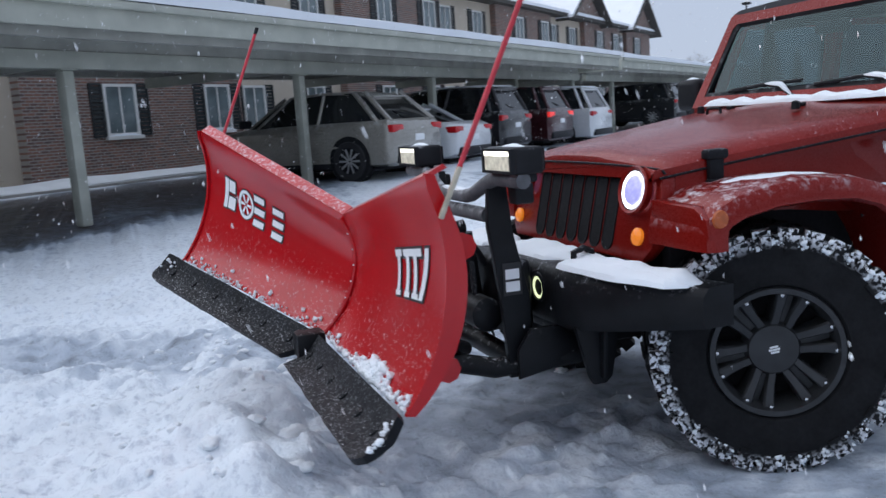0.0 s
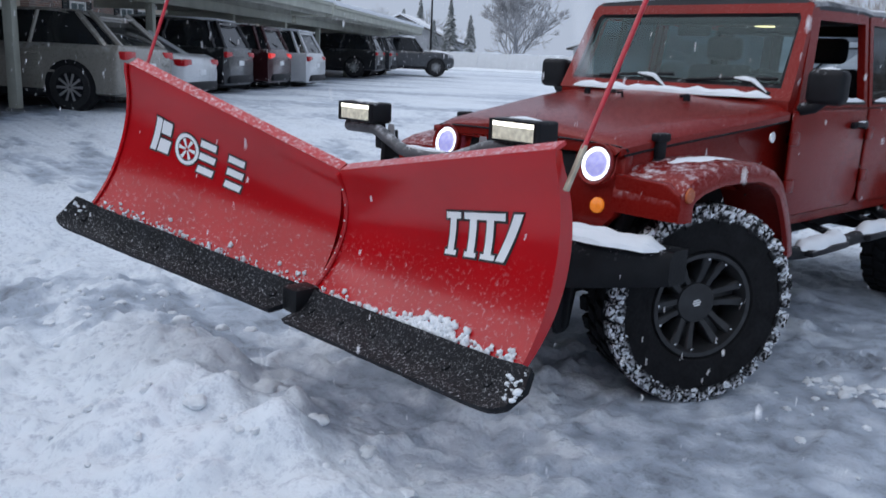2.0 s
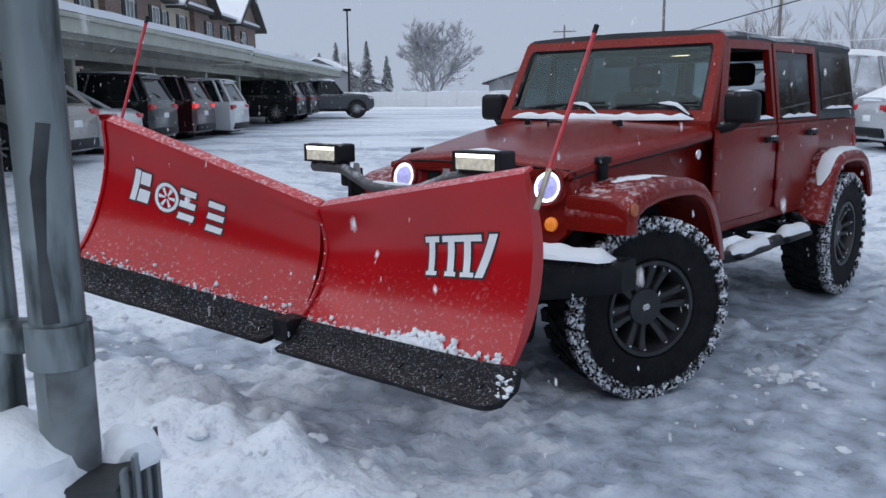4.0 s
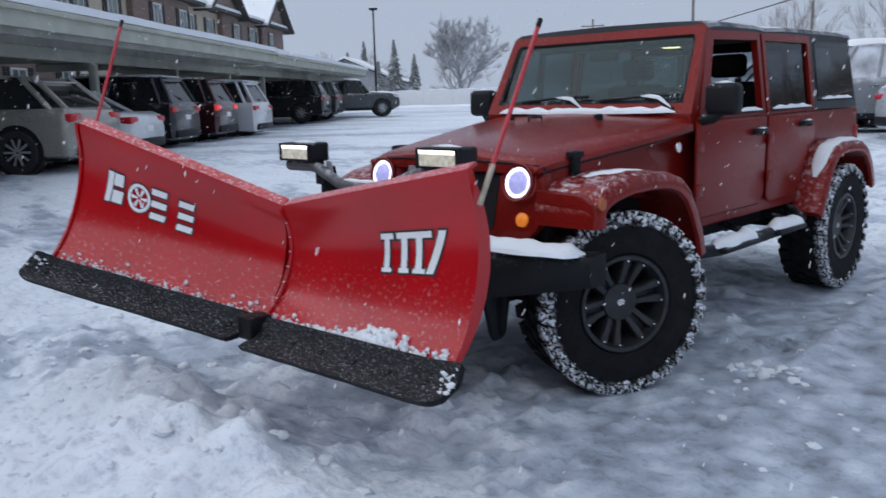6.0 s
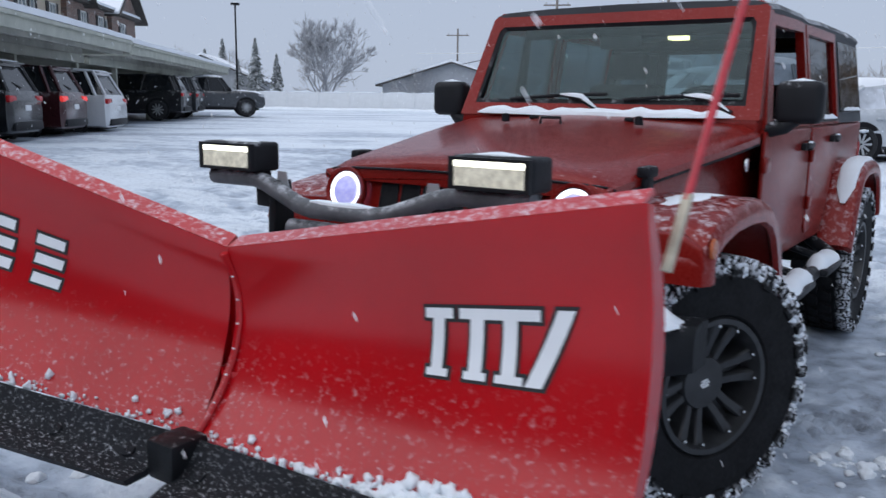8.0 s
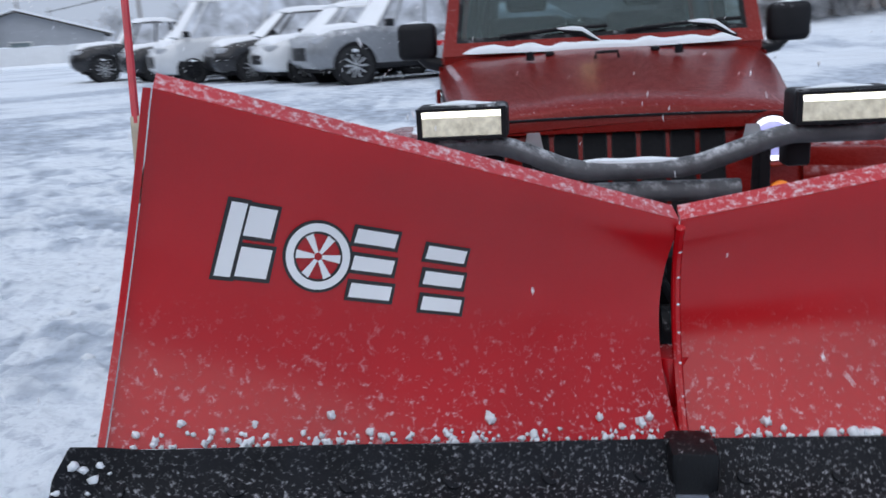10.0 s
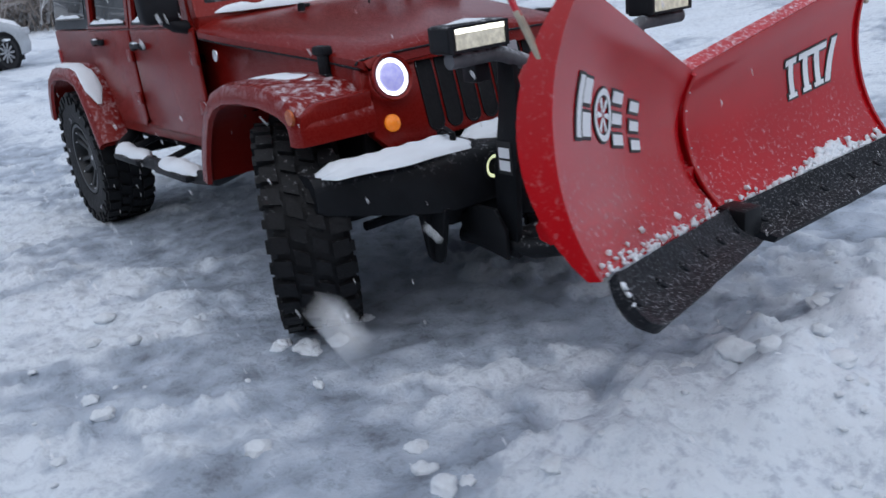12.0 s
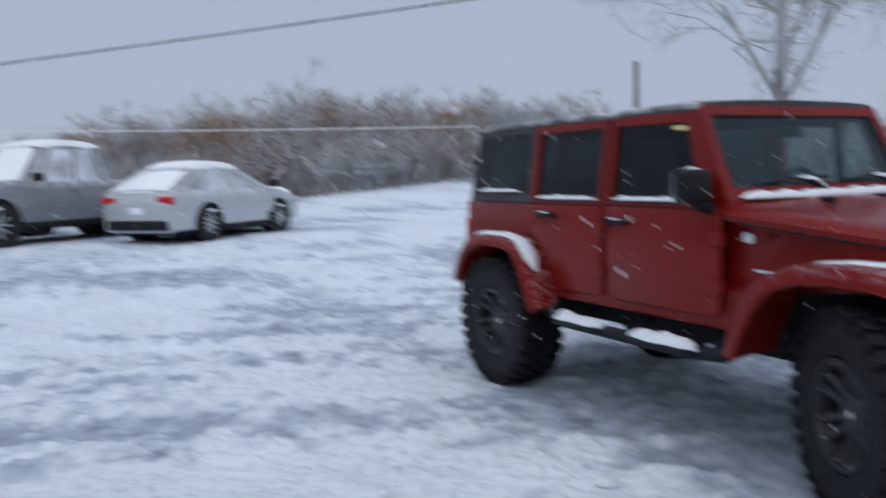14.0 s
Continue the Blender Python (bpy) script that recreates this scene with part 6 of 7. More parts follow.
def parked(name, kind, m, paint, label, snow=0.0, lit=False, group="", roof=None):
    L, W, H, belt, hood_z, (rb, rt, ft, fb), wr, ride = KINDS[kind]
    ob = empty(name, m, label=label, category="car", group=group)
    hl, w = L / 2, W / 2
    # body from tail to nose
    tail_z = belt if kind not in ("pickup",) else 1.12
    st = [(-hl, w * 0.86, ride + 0.22, tail_z - 0.20), (-hl + 0.05, w * 0.93, ride + 0.06, tail_z - 0.08), (-hl + 0.25, w * 0.985, ride, tail_z), (rb, w, ride, belt), (0, w, ride, belt), (fb - 0.1, w, ride, belt - 0.02),
          (fb + 0.15, w * 0.99, ride, hood_z + 0.02), (hl - 0.55, w * 0.97, ride, hood_z - 0.05), (hl - 0.14, w * 0.9, ride + 0.04, hood_z - 0.16), (hl, w * 0.80, ride + 0.16, hood_z - 0.34)]
    st.sort(key=lambda q: q[0])
    rings = []
    for x, ww, zl, zt in st:
        half = [(ww * 0.80, zl), (ww * 0.97, zl + 0.05), (ww, zl + (zt - zl) * 0.45), (ww * 0.985, zt - 0.14), (ww * 0.94, zt - 0.03), (ww * 0.86, zt)]
        rings.append([(x, y, z) for y, z in half] + [(x, -y, z) for y, z in half[::-1]])
    bm = bmesh.new()
    loops(bm, rings)
    part("body", bm, paint, ob, angle=50)
    if kind == "pickup":
        # solid block: black paints the shade of an empty bed, white is snow
        part("bed_fill", box(-hl + 0.12, rb - 0.06, -w + 0.14, w - 0.14, 0.7, tail_z + 0.02), INTERIOR if snow < 0.5 else SNOW, ob)
    # glass house
    g0, g1, rz = w * 0.88, w * 0.70, H - 0.05
    bm = bmesh.new()
    lo = [(rb, g0 * 0.93), (rb + 0.25, g0), (fb - 0.3, g0), (fb, g0 * 0.86)]
    hi = [(rt, g1 * 0.93), (rt + 0.2, g1), (ft - 0.2, g1), (ft, g1 * 0.9)]
    ring_lo = [(x, y, belt - 0.03) for x, y in lo] + [(x, -y, belt - 0.03) for x, y in lo[::-1]]
    arc = [rz - (0.10 if kind in ("crossover", "sedan", "hatch") else 0.03), rz, rz, rz - 0.05]
    ring_hi = [(x, y, z) for (x, y), z in zip(hi, arc)] + [(x, -y, z) for (x, y), z in zip(hi[::-1], arc[::-1])]
    loops(bm, [ring_lo, ring_hi])
    part("glasshouse", bm, DARKGLASS if snow < 0.5 else CAKED, ob, "dark windows" if snow < 0.5 else "windows plastered with snow")
    # roof and pillars in body colour
    rings = []
    for x, ww, z in ((rt - 0.06, g1 * 0.90, arc[0] - 0.005), (rt + 0.2, g1 * 1.015, rz - 0.005), (rt + 0.55, g1 * 1.025, rz + 0.035), ((rt + ft) / 2, g1 * 1.03, H), (ft - 0.2, g1 * 1.015, rz + 0.025), (ft + 0.03, g1 * 0.9, arc[3] - 0.005)):
        rings.append([(x, ww, z - 0.05), (x, ww * 0.95, z), (x, 0, z + 0.012), (x, -ww * 0.95, z), (x, -ww, z - 0.05), (x, 0, z - 0.06)])
    bm = bmesh.new()
    loops(bm, rings)
    part("roof", bm, roof or paint, ob)
    mid = (rb + fb) / 2 - 0.1
    for s in (1, -1):
        for (x0, y0), (x1, y1), r in ((lo[0], hi[0], 0.05), (lo[1], hi[1], 0.05), ((mid, g0), ((rt + ft) / 2 - 0.05, g1), 0.035), (lo[2], hi[2], 0.03), (lo[3], hi[3], 0.035)):
            part("pillar", tube([(x0, s * y0, belt - 0.04), (x1, s * y1, rz)], r, 6), paint, ob)
        # wheels
        for x in (hl - 0.95, -hl + 1.0 if kind != "pickup" else -hl + 1.25):
            # black disc on the body side paints the shade of the wheel opening
            arch = part("wheel_arch_shade", lathe([(-0.22, wr + 0.06), (0.006, wr + 0.075), (0.006, 0.001), (-0.22, 0.001)], 28, closed=False), INTERIOR, ob)
            arch.matrix_basis = pose(x, s * (w * 0.985), wr, 0, 0, 90 * s)
            wheel = part("wheel", lathe([(-0.2, wr * 0.62), (-0.21, wr * 0.9), (-0.17, wr), (-0.02, wr), (0.012, wr * 0.92), (0.012, wr * 0.68), (-0.02, wr * 0.62)], 32), CAR_TYRE, ob)
            wheel.matrix_basis = pose(x, s * (w * 1.0), wr - 0.01, 0, 0, 90 * s)
            rim = lathe([(-0.06, 0.001), (-0.06, wr * 0.62), (0.0, wr * 0.66), (0.006, wr * 0.63), (-0.03, wr * 0.58), (-0.045, 0.001)], 28, closed=False)
            part("rim_well", rim, INTERIOR, wheel)
            sp = bmesh.new()
            for q in range(10):
                a = 2 * math.pi * q / 10
                c, sn = math.cos(a), math.sin(a)
                loops(sp, [[(xx, r_ * c - t_ * sn, r_ * sn + t_ * c) for xx, t_ in ((-0.05, -hw_), (-0.05, hw_), (0.0, hw_), (0.0, -hw_))] for r_, hw_ in ((0.02, 0.014), (wr * 0.63, 0.022))])
            part("rim", sp, ALLOY if kind != "van" else PLASTIC, wheel)
            if snow > 0.5:
                part("settled_snow", lump(0.03, 0, wr * 0.75, 0.1, seed=x, squash=0.35, sub=1), SNOW, wheel)
        # lamps, mirrors, handles
        zt = tail_z
        part("tail_lamp", box(-hl + 0.0, -hl + 0.28, s * (w * 0.56), s * (w * 0.965), zt - 0.24, zt - 0.10, 0.03), REDLIT if lit else REDLAMP, ob)
        part("head_lamp", box(hl - 0.42, hl - 0.06, s * (w * 0.55), s * (w * 0.90), hood_z - 0.30, hood_z - 0.16, 0.03), LAMP_CLEAR, ob)
        part("door_mirror", box(fb - 0.25, fb - 0.08, s * w * 0.95, s * (w + 0.16), belt + 0.0, belt + 0.16, 0.03), PLASTIC, ob)
        for x in (0.25, -0.75):
            part("door_handle", box(x - 0.1, x + 0.1, s * w * 0.98, s * (w + 0.022), belt - 0.2, belt - 0.165, 0.008), paint, ob)
        part("sill_trim", box(-hl + 1.4, hl - 1.35, s * w * 0.93, s * (w * 0.985), ride - 0.02, ride + 0.1, 0.02), PLASTIC, ob)
    part("rear_bumper", box(-hl - 0.03, -hl + 0.16, -w * 0.82, w * 0.82, ride + 0.05, ride + 0.24, 0.04), PLASTIC, ob)
    part("plate", box(-hl - 0.015, -hl + 0.02, -0.16, 0.16, zt - 0.42, zt - 0.30, 0.005), WHITE, ob)
    part("grille", box(hl - 0.12, hl + 0.005, -w * 0.5, w * 0.5, ride + 0.2, hood_z - 0.36, 0.03), PLASTIC, ob)
    part("underbody", box(-hl + 0.3, hl - 0.3, -w * 0.8, w * 0.8, ride - 0.06, ride + 0.1), INTERIOR, ob)
    if kind in ("crossover", "suv", "minivan", "hatch"):
        part("rear_spoiler", box(rt - 0.16, rt + 0.1, -g1 * 0.88, g1 * 0.88, arc[0] - 0.005, arc[0] + 0.03, 0.012), paint if snow < 0.5 else PLASTIC, ob)
        part("rear_wiper", tube([(rb + 0.02, 0, belt + 0.06), ((rb + rt) / 2 - 0.05, 0.3, belt + 0.16)], 0.012, 6), PLASTIC, ob)
    if snow:
        t = 0.05 + 0.10 * snow
        for nm, x0, x1, ww, z, hh in (("roof_snow", rt - 0.02, ft + 0.05, g1 * 0.96, H - 0.03, t + 0.02), ("hood_snow", fb + 0.02, hl - 0.2, w * 0.80, hood_z - 0.08, t + 0.05)):
            rings = []
            nn = 9
            for i in range(nn):
                x = x0 + (x1 - x0) * i / (nn - 1)
                e = 0.35 if i in (0, nn - 1) else 0.85 if i in (1, nn - 2) else 1
                zz = z + (0.0 if nm == "roof_snow" else -0.05 * i / (nn - 1))
                rings.append([(x, ww * math.cos(a) * (0.97 + 0.03 * e), zz + hh * e * (math.sin(a) ** 0.5 if 0 < q < 8 else -0.1) * (1 + 0.12 * noise.noise(Vector((x * 2, a * 2, L))))) for q, a in enumerate([math.pi * k / 8 for k in range(9)])])
            bm = bmesh.new()
            loops(bm, rings)
            part(nm, bm, SNOW_ROOF, ob, angle=60)
        if snow > 0.5:
            for (x0, z0, w0), (x1, z1, w1), nm in (((rb - 0.01, belt + 0.0, g0 * 0.85), (rt - 0.02, rz - 0.04, g1 * 0.85), "rear_glass_snow"), ((fb + 0.02, belt - 0.01, g0 * 0.8), (ft + 0.02, rz - 0.03, g1 * 0.82), "screen_snow")):
                bm = bmesh.new()
                rings = []
                dx = 0.05 if nm[0] == "s" else -0.05
                for i in range(7):
                    tt = i / 6
                    x, z, ww = x0 + (x1 - x0) * tt, z0 + (z1 - z0) * tt, w0 + (w1 - w0) * tt
                    rings.append([(x, -ww, z), (x + dx * 0.8, -ww * 0.9, z + 0.03), (x + dx, 0, z + 0.045), (x + dx * 0.8, ww * 0.9, z + 0.03), (x, ww, z), (x - dx * 0.2, 0, z - 0.02)])
                loops(bm, rings)
                part(nm, bm, SNOW_ROOF, ob)
            if kind == "hatch" or kind == "sedan":
                part("tail_snow", snow_strip([(-hl + 0.16, -w * 0.75, tail_z - 0.03), (-hl + 0.16, w * 0.75, tail_z - 0.03)], 0.12, 0.08, seed=3, step=0.1), SNOW_ROOF, ob)
    return ob


CAKED = mat("snow_caked_window", (0.52, 0.55, 0.60), 0.75, var=0.5, scale=2.2, bump=0.3, fine=20)
LAMP_CLEAR = mat("clear_head_lamp", (0.45, 0.47, 0.5), 0.12, var=0.2, scale=8, bump=0.05)
SHELTERED = "cars under the shelter"
GREY = car_paint("warm_grey_paint", (0.31, 0.295, 0.265))
PEARL = car_paint("pearl_white_paint", (0.66, 0.68, 0.70), metal=0.1)
DARK = car_paint("black_paint", (0.012, 0.013, 0.016))
MAROON = car_paint("dark_maroon_paint", (0.05, 0.011, 0.014))
SILVER = car_paint("silver_paint", (0.47, 0.50, 0.53), metal=0.15, dust=0.6)
STEEL_GREY = car_paint("steel_grey_paint", (0.22, 0.235, 0.255), metal=0.15, dust=0.6)
GRAPHITE = car_paint("graphite_paint", (0.05, 0.055, 0.062))


def stall(a, b, turn=90, z=0.0):
    return ROW @ pose(a, b, z, 0, 0, turn)


parked("crossover", "crossover", stall(1.95, 0.55), GREY, "grey-beige crossover parked under the shelter", group=SHELTERED)
parked("sedan", "sedan", stall(4.8, 0.85), PEARL, "white sedan with slim red tail lamps under the shelter", group=SHELTERED)
parked("suv", "suv", stall(7.5, 1.0), DARK, "black estate car with snow on its rear window", group=SHELTERED, snow=0.05)
parked("suv", "suv", stall(10.35, 0.9), MAROON, "dark maroon car with red tail lamps under the shelter", lit=True, group=SHELTERED)
parked("minivan", "minivan", stall(13.25, 0.8), PEARL, "white minivan with a snowy rear window", group=SHELTERED, snow=0.1)
parked("suv", "suv", stall(24.4, 0.9, 90, 0.17), DARK, "black off-road wagon under the second shelter", group=SHELTERED)
parked("suv", "suv", stall(27.6, 0.9, 90, 0.17), GRAPHITE, "dark grey wagon under the second shelter", group=SHELTERED)
parked("pickup", "pickup", stall(32.4, -0.9, -78, 0.17), GRAPHITE, "dark pickup with snow on its bonnet facing the lot", group=SHELTERED, snow=0.4)
# the open row, deep in snow
OPEN = "snow-covered vehicles in the open row"
parked("hatchback", "hatch", pose(-0.35, 15.2, 0.45, 0, 0, 38), SILVER, "silver hatchback under thick snow", snow=1.0, group=OPEN)
parked("pickup", "pickup", pose(-3.2, 16.7, 0.45, 0, 0, 213), STEEL_GREY, "grey crew-cab pickup plastered with snow", snow=1.0, group=OPEN)
parked("suv", "suv", pose(-5.2, 18.4, 0.45, 0, 0, 213), PEARL, "light car buried in snow", snow=1.0, group=OPEN)
parked("suv", "suv", pose(-7.1, 20.1, 0.45, 0, 0, 213), DARK, "dark car buried in snow", snow=1.0, group=OPEN)
parked("van", "van", pose(-9.0, 21.1, 0.45, 0, 0, 213), PEARL, "white panel van with a snowy roof", snow=1.0, group=OPEN)
parked("suv", "suv", pose(-11.2, 23.2, 0.45, 0, 0, 213), DARK, "black car half buried in snow", snow=1.0, group=OPEN)
parked("pickup", "pickup", pose(-13.6, 25.4, 0.45, 0, 0, 213), DARK, "dark pickup half buried in snow", snow=1.0, group=OPEN)


# ---- trees and brush ----
BARK = mat("frosted_bark", (0.12, 0.10, 0.09), 0.9, var=0.3, scale=6, bump=0.5, fine=30, dust=0.7, dust_scale=4)
TWIG = mat("frosted_twigs", (0.24, 0.205, 0.185), 0.9, var=0.35, scale=0.7, bump=0.0, dust=0.8, dust_scale=1.5)
# frost grey, paled further as painted haze for the distant trees
HAZE_FROST = mat("hazed_frosty_twigs", (0.36, 0.365, 0.38), 0.9, var=0.25, scale=0.5, bump=0.0, dust=0.8, dust_scale=1.2)
TAN_LEAF = mat("withered_leaves", (0.26, 0.17, 0.10), 0.9, var=0.35, scale=1.0, bump=0.0, dust=0.6, dust_scale=2)
# base greyed and lightened as painted haze, besides the settled snow
FIR = mat("snowy_hazed_needles", (0.17, 0.19, 0.19), 0.9, var=0.35, scale=1, bump=0.0, dust=0.75, dust_scale=1.2)


def sticks_mesh(name, sticks):
    """Many tapered three-sided sticks (p, q, r0, r1) in one mesh."""
    vs, fs = [], []
    for p, q, r0, r1 in sticks:
        d = (q - p)
        s = d.orthogonal().normalized()
        u = d.normalized().cross(s)
        b = len(vs)
        for c, r in ((p, r0), (q, r1)):
            for k in range(3):
                a = 2.0944 * k
                vs.append(c + (s * math.cos(a) + u * math.sin(a)) * r)
        fs += [(b, b + 1, b + 4, b + 3), (b + 1, b + 2, b + 5, b + 4), (b + 2, b, b + 3, b + 5)]
    me = bpy.data.meshes.new(name)
    me.from_pydata([tuple(v) for v in vs], [], fs)
    return me


def grow(rnd, p, d, length, r, depth, out, spread=0.55, up=0.12, dens=4):
    q = p + d * length
    out.append((p, q, r, r * 0.68))
    if depth == 0:
        return
    n = rnd.choice((2, 3, 3)) if depth > 1 else dens
    for k in range(n):
        t = 1.0 if k == 0 else rnd.uniform(0.45, 0.95)
        e = (d + Vector((rnd.gauss(0, spread), rnd.gauss(0, spread), rnd.gauss(0, spread * 0.7) + up))).normalized()
        grow(rnd, p.lerp(q, t), e, length * rnd.uniform(0.6, 0.86), r * 0.62, depth - 1, out, spread, up, dens)


def bare_tree(x, y, z, h, seed, label, depth=6, material=None, spread=0.5, r=None, first=0.26, group="", dens=4):
    rnd = random.Random(seed)
    ob = empty("tree", pose(x, y, z), label=label, category="tree", group=group)
    out = []
    r = r or h * 0.018
    base = Vector((0, 0, h * first))
    n = 4
    for k in range(n):
        a = 2 * math.pi * (k + rnd.random() * 0.6) / n
        grow(rnd, base * rnd.uniform(0.75, 1.0), Vector((math.cos(a) * 0.55, math.sin(a) * 0.55, 1.0)).normalized(), h * 0.24, r * 0.6, depth - 1, out, spread, dens=dens)
    grow(rnd, base, Vector((0.03, 0.02, 1)), h * 0.27, r * 0.75, depth - 1, out, spread, dens=dens)
    me = sticks_mesh("crown", out)
    me.materials.append(material or TWIG)
    crown = new("crown", me)
    crown.parent = ob
    part("trunk", tube([(0, 0, -0.4), (0.01 * h, 0, h * 0.12), (0, 0, h * (first + 0.06))], [r * 1.5, r * 1.1, r * 0.8], 9), BARK, ob)
    return ob


def fir(x, y, z, h, seed, label):
    rnd = random.Random(seed)
    ob = empty("fir_tree", pose(x, y, z), label=label, category="tree", group="firs beyond the fence")
    out = []
    for k in range(int(h * 48)):
        t = rnd.random() ** 0.8
        a = rnd.uniform(0, 6.283)
        rad = (1 - t) * h * 0.2 * rnd.uniform(0.75, 1.12) + 0.1
        p = Vector((0, 0, h * (0.08 + 0.92 * t)))
        q = p + Vector((math.cos(a) * rad, math.sin(a) * rad, -rad * 0.35))
        out.append((p, q, 0.09 + 0.05 * h * 0.1, 0.02))
        for s in (0.4, 0.65, 0.9):
            m = p.lerp(q, s)
            e = Vector((rnd.gauss(0, 1), rnd.gauss(0, 1), -0.5)).normalized()
            out.append((m, m + e * rad * 0.3, 0.07, 0.02))
    me = sticks_mesh("crown", out)
    me.materials.append(FIR)
    c = new("crown", me)
    c.parent = ob
    part("trunk", tube([(0, 0, -0.3), (0, 0, h * 0.9)], [h * 0.02, 0.03], 7), BARK, ob)
    return ob


FAR = "bare trees beyond the fence"
# the haze over these far trees is put into their twig colour
bare_tree(-49.0, 52.5, 0.4, 9.8, 3, "large dense bare tree with frosted reddish twigs paled by painted haze", depth=7, material=HAZE_FROST, spread=0.42, first=0.03, r=0.20, group=FAR, dens=16)
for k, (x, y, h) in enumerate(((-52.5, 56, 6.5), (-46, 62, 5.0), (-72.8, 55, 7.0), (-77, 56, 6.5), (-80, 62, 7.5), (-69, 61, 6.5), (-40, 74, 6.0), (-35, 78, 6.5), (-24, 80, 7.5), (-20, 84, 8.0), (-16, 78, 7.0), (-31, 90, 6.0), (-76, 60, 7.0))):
    bare_tree(x, y, 0.4, h, 20 + k, "bare tree white with frost and painted haze in the distance", depth=6, material=HAZE_FROST, spread=0.5, first=0.1, r=0.14, group=FAR, dens=6)
bare_tree(-21.0, 58.0, 0.4, 9.0, 44, "young upright bare tree", depth=6, material=TWIG, spread=0.25, first=0.1, r=0.1, group=FAR)
bare_tree(-14.0, 54.0, 0.4, 8.5, 45, "young upright bare tree", depth=6, material=HAZE_FROST, spread=0.25, first=0.1, r=0.1, group=FAR)
for k, (x, y, h) in enumerate(((-59.4, 54.2, 6.6), (-58.0, 55.6, 5.2), (-60.5, 53.0, 4.6), (-73, 62, 7.5), (-70, 57, 6.0))):
    fir(x, y, 0.4, h, 60 + k, "dark fir dusted with snow and greyed by painted haze")
# wood on the rise behind the open row
for k in range(62):
    rnd = random.Random(300 + k)
    t = (k % 22) / 21
    x, y = -3.0 + 22.5 * t + rnd.uniform(-1, 1), 42.0 - 11.0 * t + rnd.uniform(-2, 3) + 4 * (k // 22)
    bare_tree(x, y, float(lot(x, y)), rnd.uniform(4.8, 6.8) * (0.8 + 0.3 * math.sin(3 * t)), 100 + k, "bare brown tree with snow on its twigs in the wood", depth=6, material=(HAZE_FROST, TWIG, TAN_LEAF, HAZE_FROST, TWIG)[k % 5], spread=0.7, first=0.02, r=0.10, group="wood behind the lot", dens=8)
bare_tree(15.2, 14.3, float(lot(15.2, 14.3)), 13.0, 9, "tall bare tree with snow along its branches", depth=7, material=HAZE_FROST, spread=0.9, r=0.17, first=0.2, dens=5)
for k, (x, y) in enumerate(((18.6, 11.2), (19.3, 10.4), (20.0, 9.6), (20.4, 8.6), (21.0, 7.8), (20.7, 6.6), (22.0, 5.6), (21.5, 4.4), (21.8, 3.0), (23.0, 1.5))):
    rnd = random.Random(500 + k)
    x, y = x + rnd.uniform(-0.8, 1.5), y + rnd.uniform(-0.6, 0.6)
    bare_tree(x, y, float(lot(x, y)), rnd.uniform(6, 8.5), 200 + k, "dark trunked tree at the edge of the brush", depth=5, material=(TWIG, TAN_LEAF, HAZE_FROST)[k % 3], spread=0.55, r=rnd.uniform(0.07, 0.19), first=0.42, group="trees on the bank")
# thicket
for k in range(9):
    rnd = random.Random(700 + k)
    out = []
    x0, y0 = 20.5 - 5.5 * (k / 8) ** 0.9, 3.0 + 20 * k / 8
    for q in range(250):
        p = Vector((rnd.gauss(0, 1.5), rnd.gauss(0, 1.5), -0.1))
        grow(rnd, p, Vector((rnd.gauss(0, 0.5), rnd.gauss(0, 0.5), 1)).normalized(), rnd.uniform(0.4, 1.1), 0.018, 2, out, 0.6, 0.0)
    me = sticks_mesh("thicket", out)
    me.materials.append((HAZE_FROST, TWIG, HAZE_FROST)[k % 3])
    ob = new("thicket", me)
    ob.matrix_basis = pose(x0, y0, float(lot(x0, y0)))
    tagged(ob, label="tangle of frosted brush on the bank", category="brush", kind="stuff")
# undergrowth along the foot of the wood
for k in range(9):
    rnd = random.Random(800 + k)
    out = []
    x0, y0 = -4.0 + 22.0 * k / 8, 40.5 - 10.5 * k / 8
    for q in range(150):
        p = Vector((rnd.gauss(0, 1.7), rnd.gauss(0, 1.2), -0.1))
        grow(rnd, p, Vector((rnd.gauss(0, 0.4), rnd.gauss(0, 0.4), 1)).normalized(), rnd.uniform(0.7, 1.5), 0.03, 2, out, 0.6, 0.0, 5)
    me = sticks_mesh("undergrowth", out)
    me.materials.append((HAZE_FROST, TWIG, HAZE_FROST)[k % 3])
    ob = new("undergrowth", me)
    ob.matrix_basis = pose(x0, y0, float(lot(x0, y0)))
    tagged(ob, label="frosted undergrowth at the foot of the wood", category="brush", kind="stuff")
# shrubs in the planting strip
for k, a in enumerate((-8.6, -7.0, -5.9, -2.6, -1.8, 12.2, 17.5)):
    rnd = random.Random(900 + k)
    out = []
    for q in range(90):
        d = Vector((rnd.gauss(0, 0.6), rnd.gauss(0, 0.6), 1)).normalized()
        grow(rnd, Vector((rnd.gauss(0, 0.12), rnd.gauss(0, 0.12), 0.1)), d, rnd.uniform(0.2, 0.4), 0.012, 2, out, 0.5, 0.0)
    me = sticks_mesh("shrub", out)
    me.materials.append((HAZE_FROST, TAN_LEAF, FIR)[k % 3])
    ob = new("shrub", me)
    ob.matrix_basis = ROW @ pose(a, 6.7, 0.1)
    tagged(ob, label="small shrub loaded with snow by the wall", category="shrub", group="shrubs along the wall")
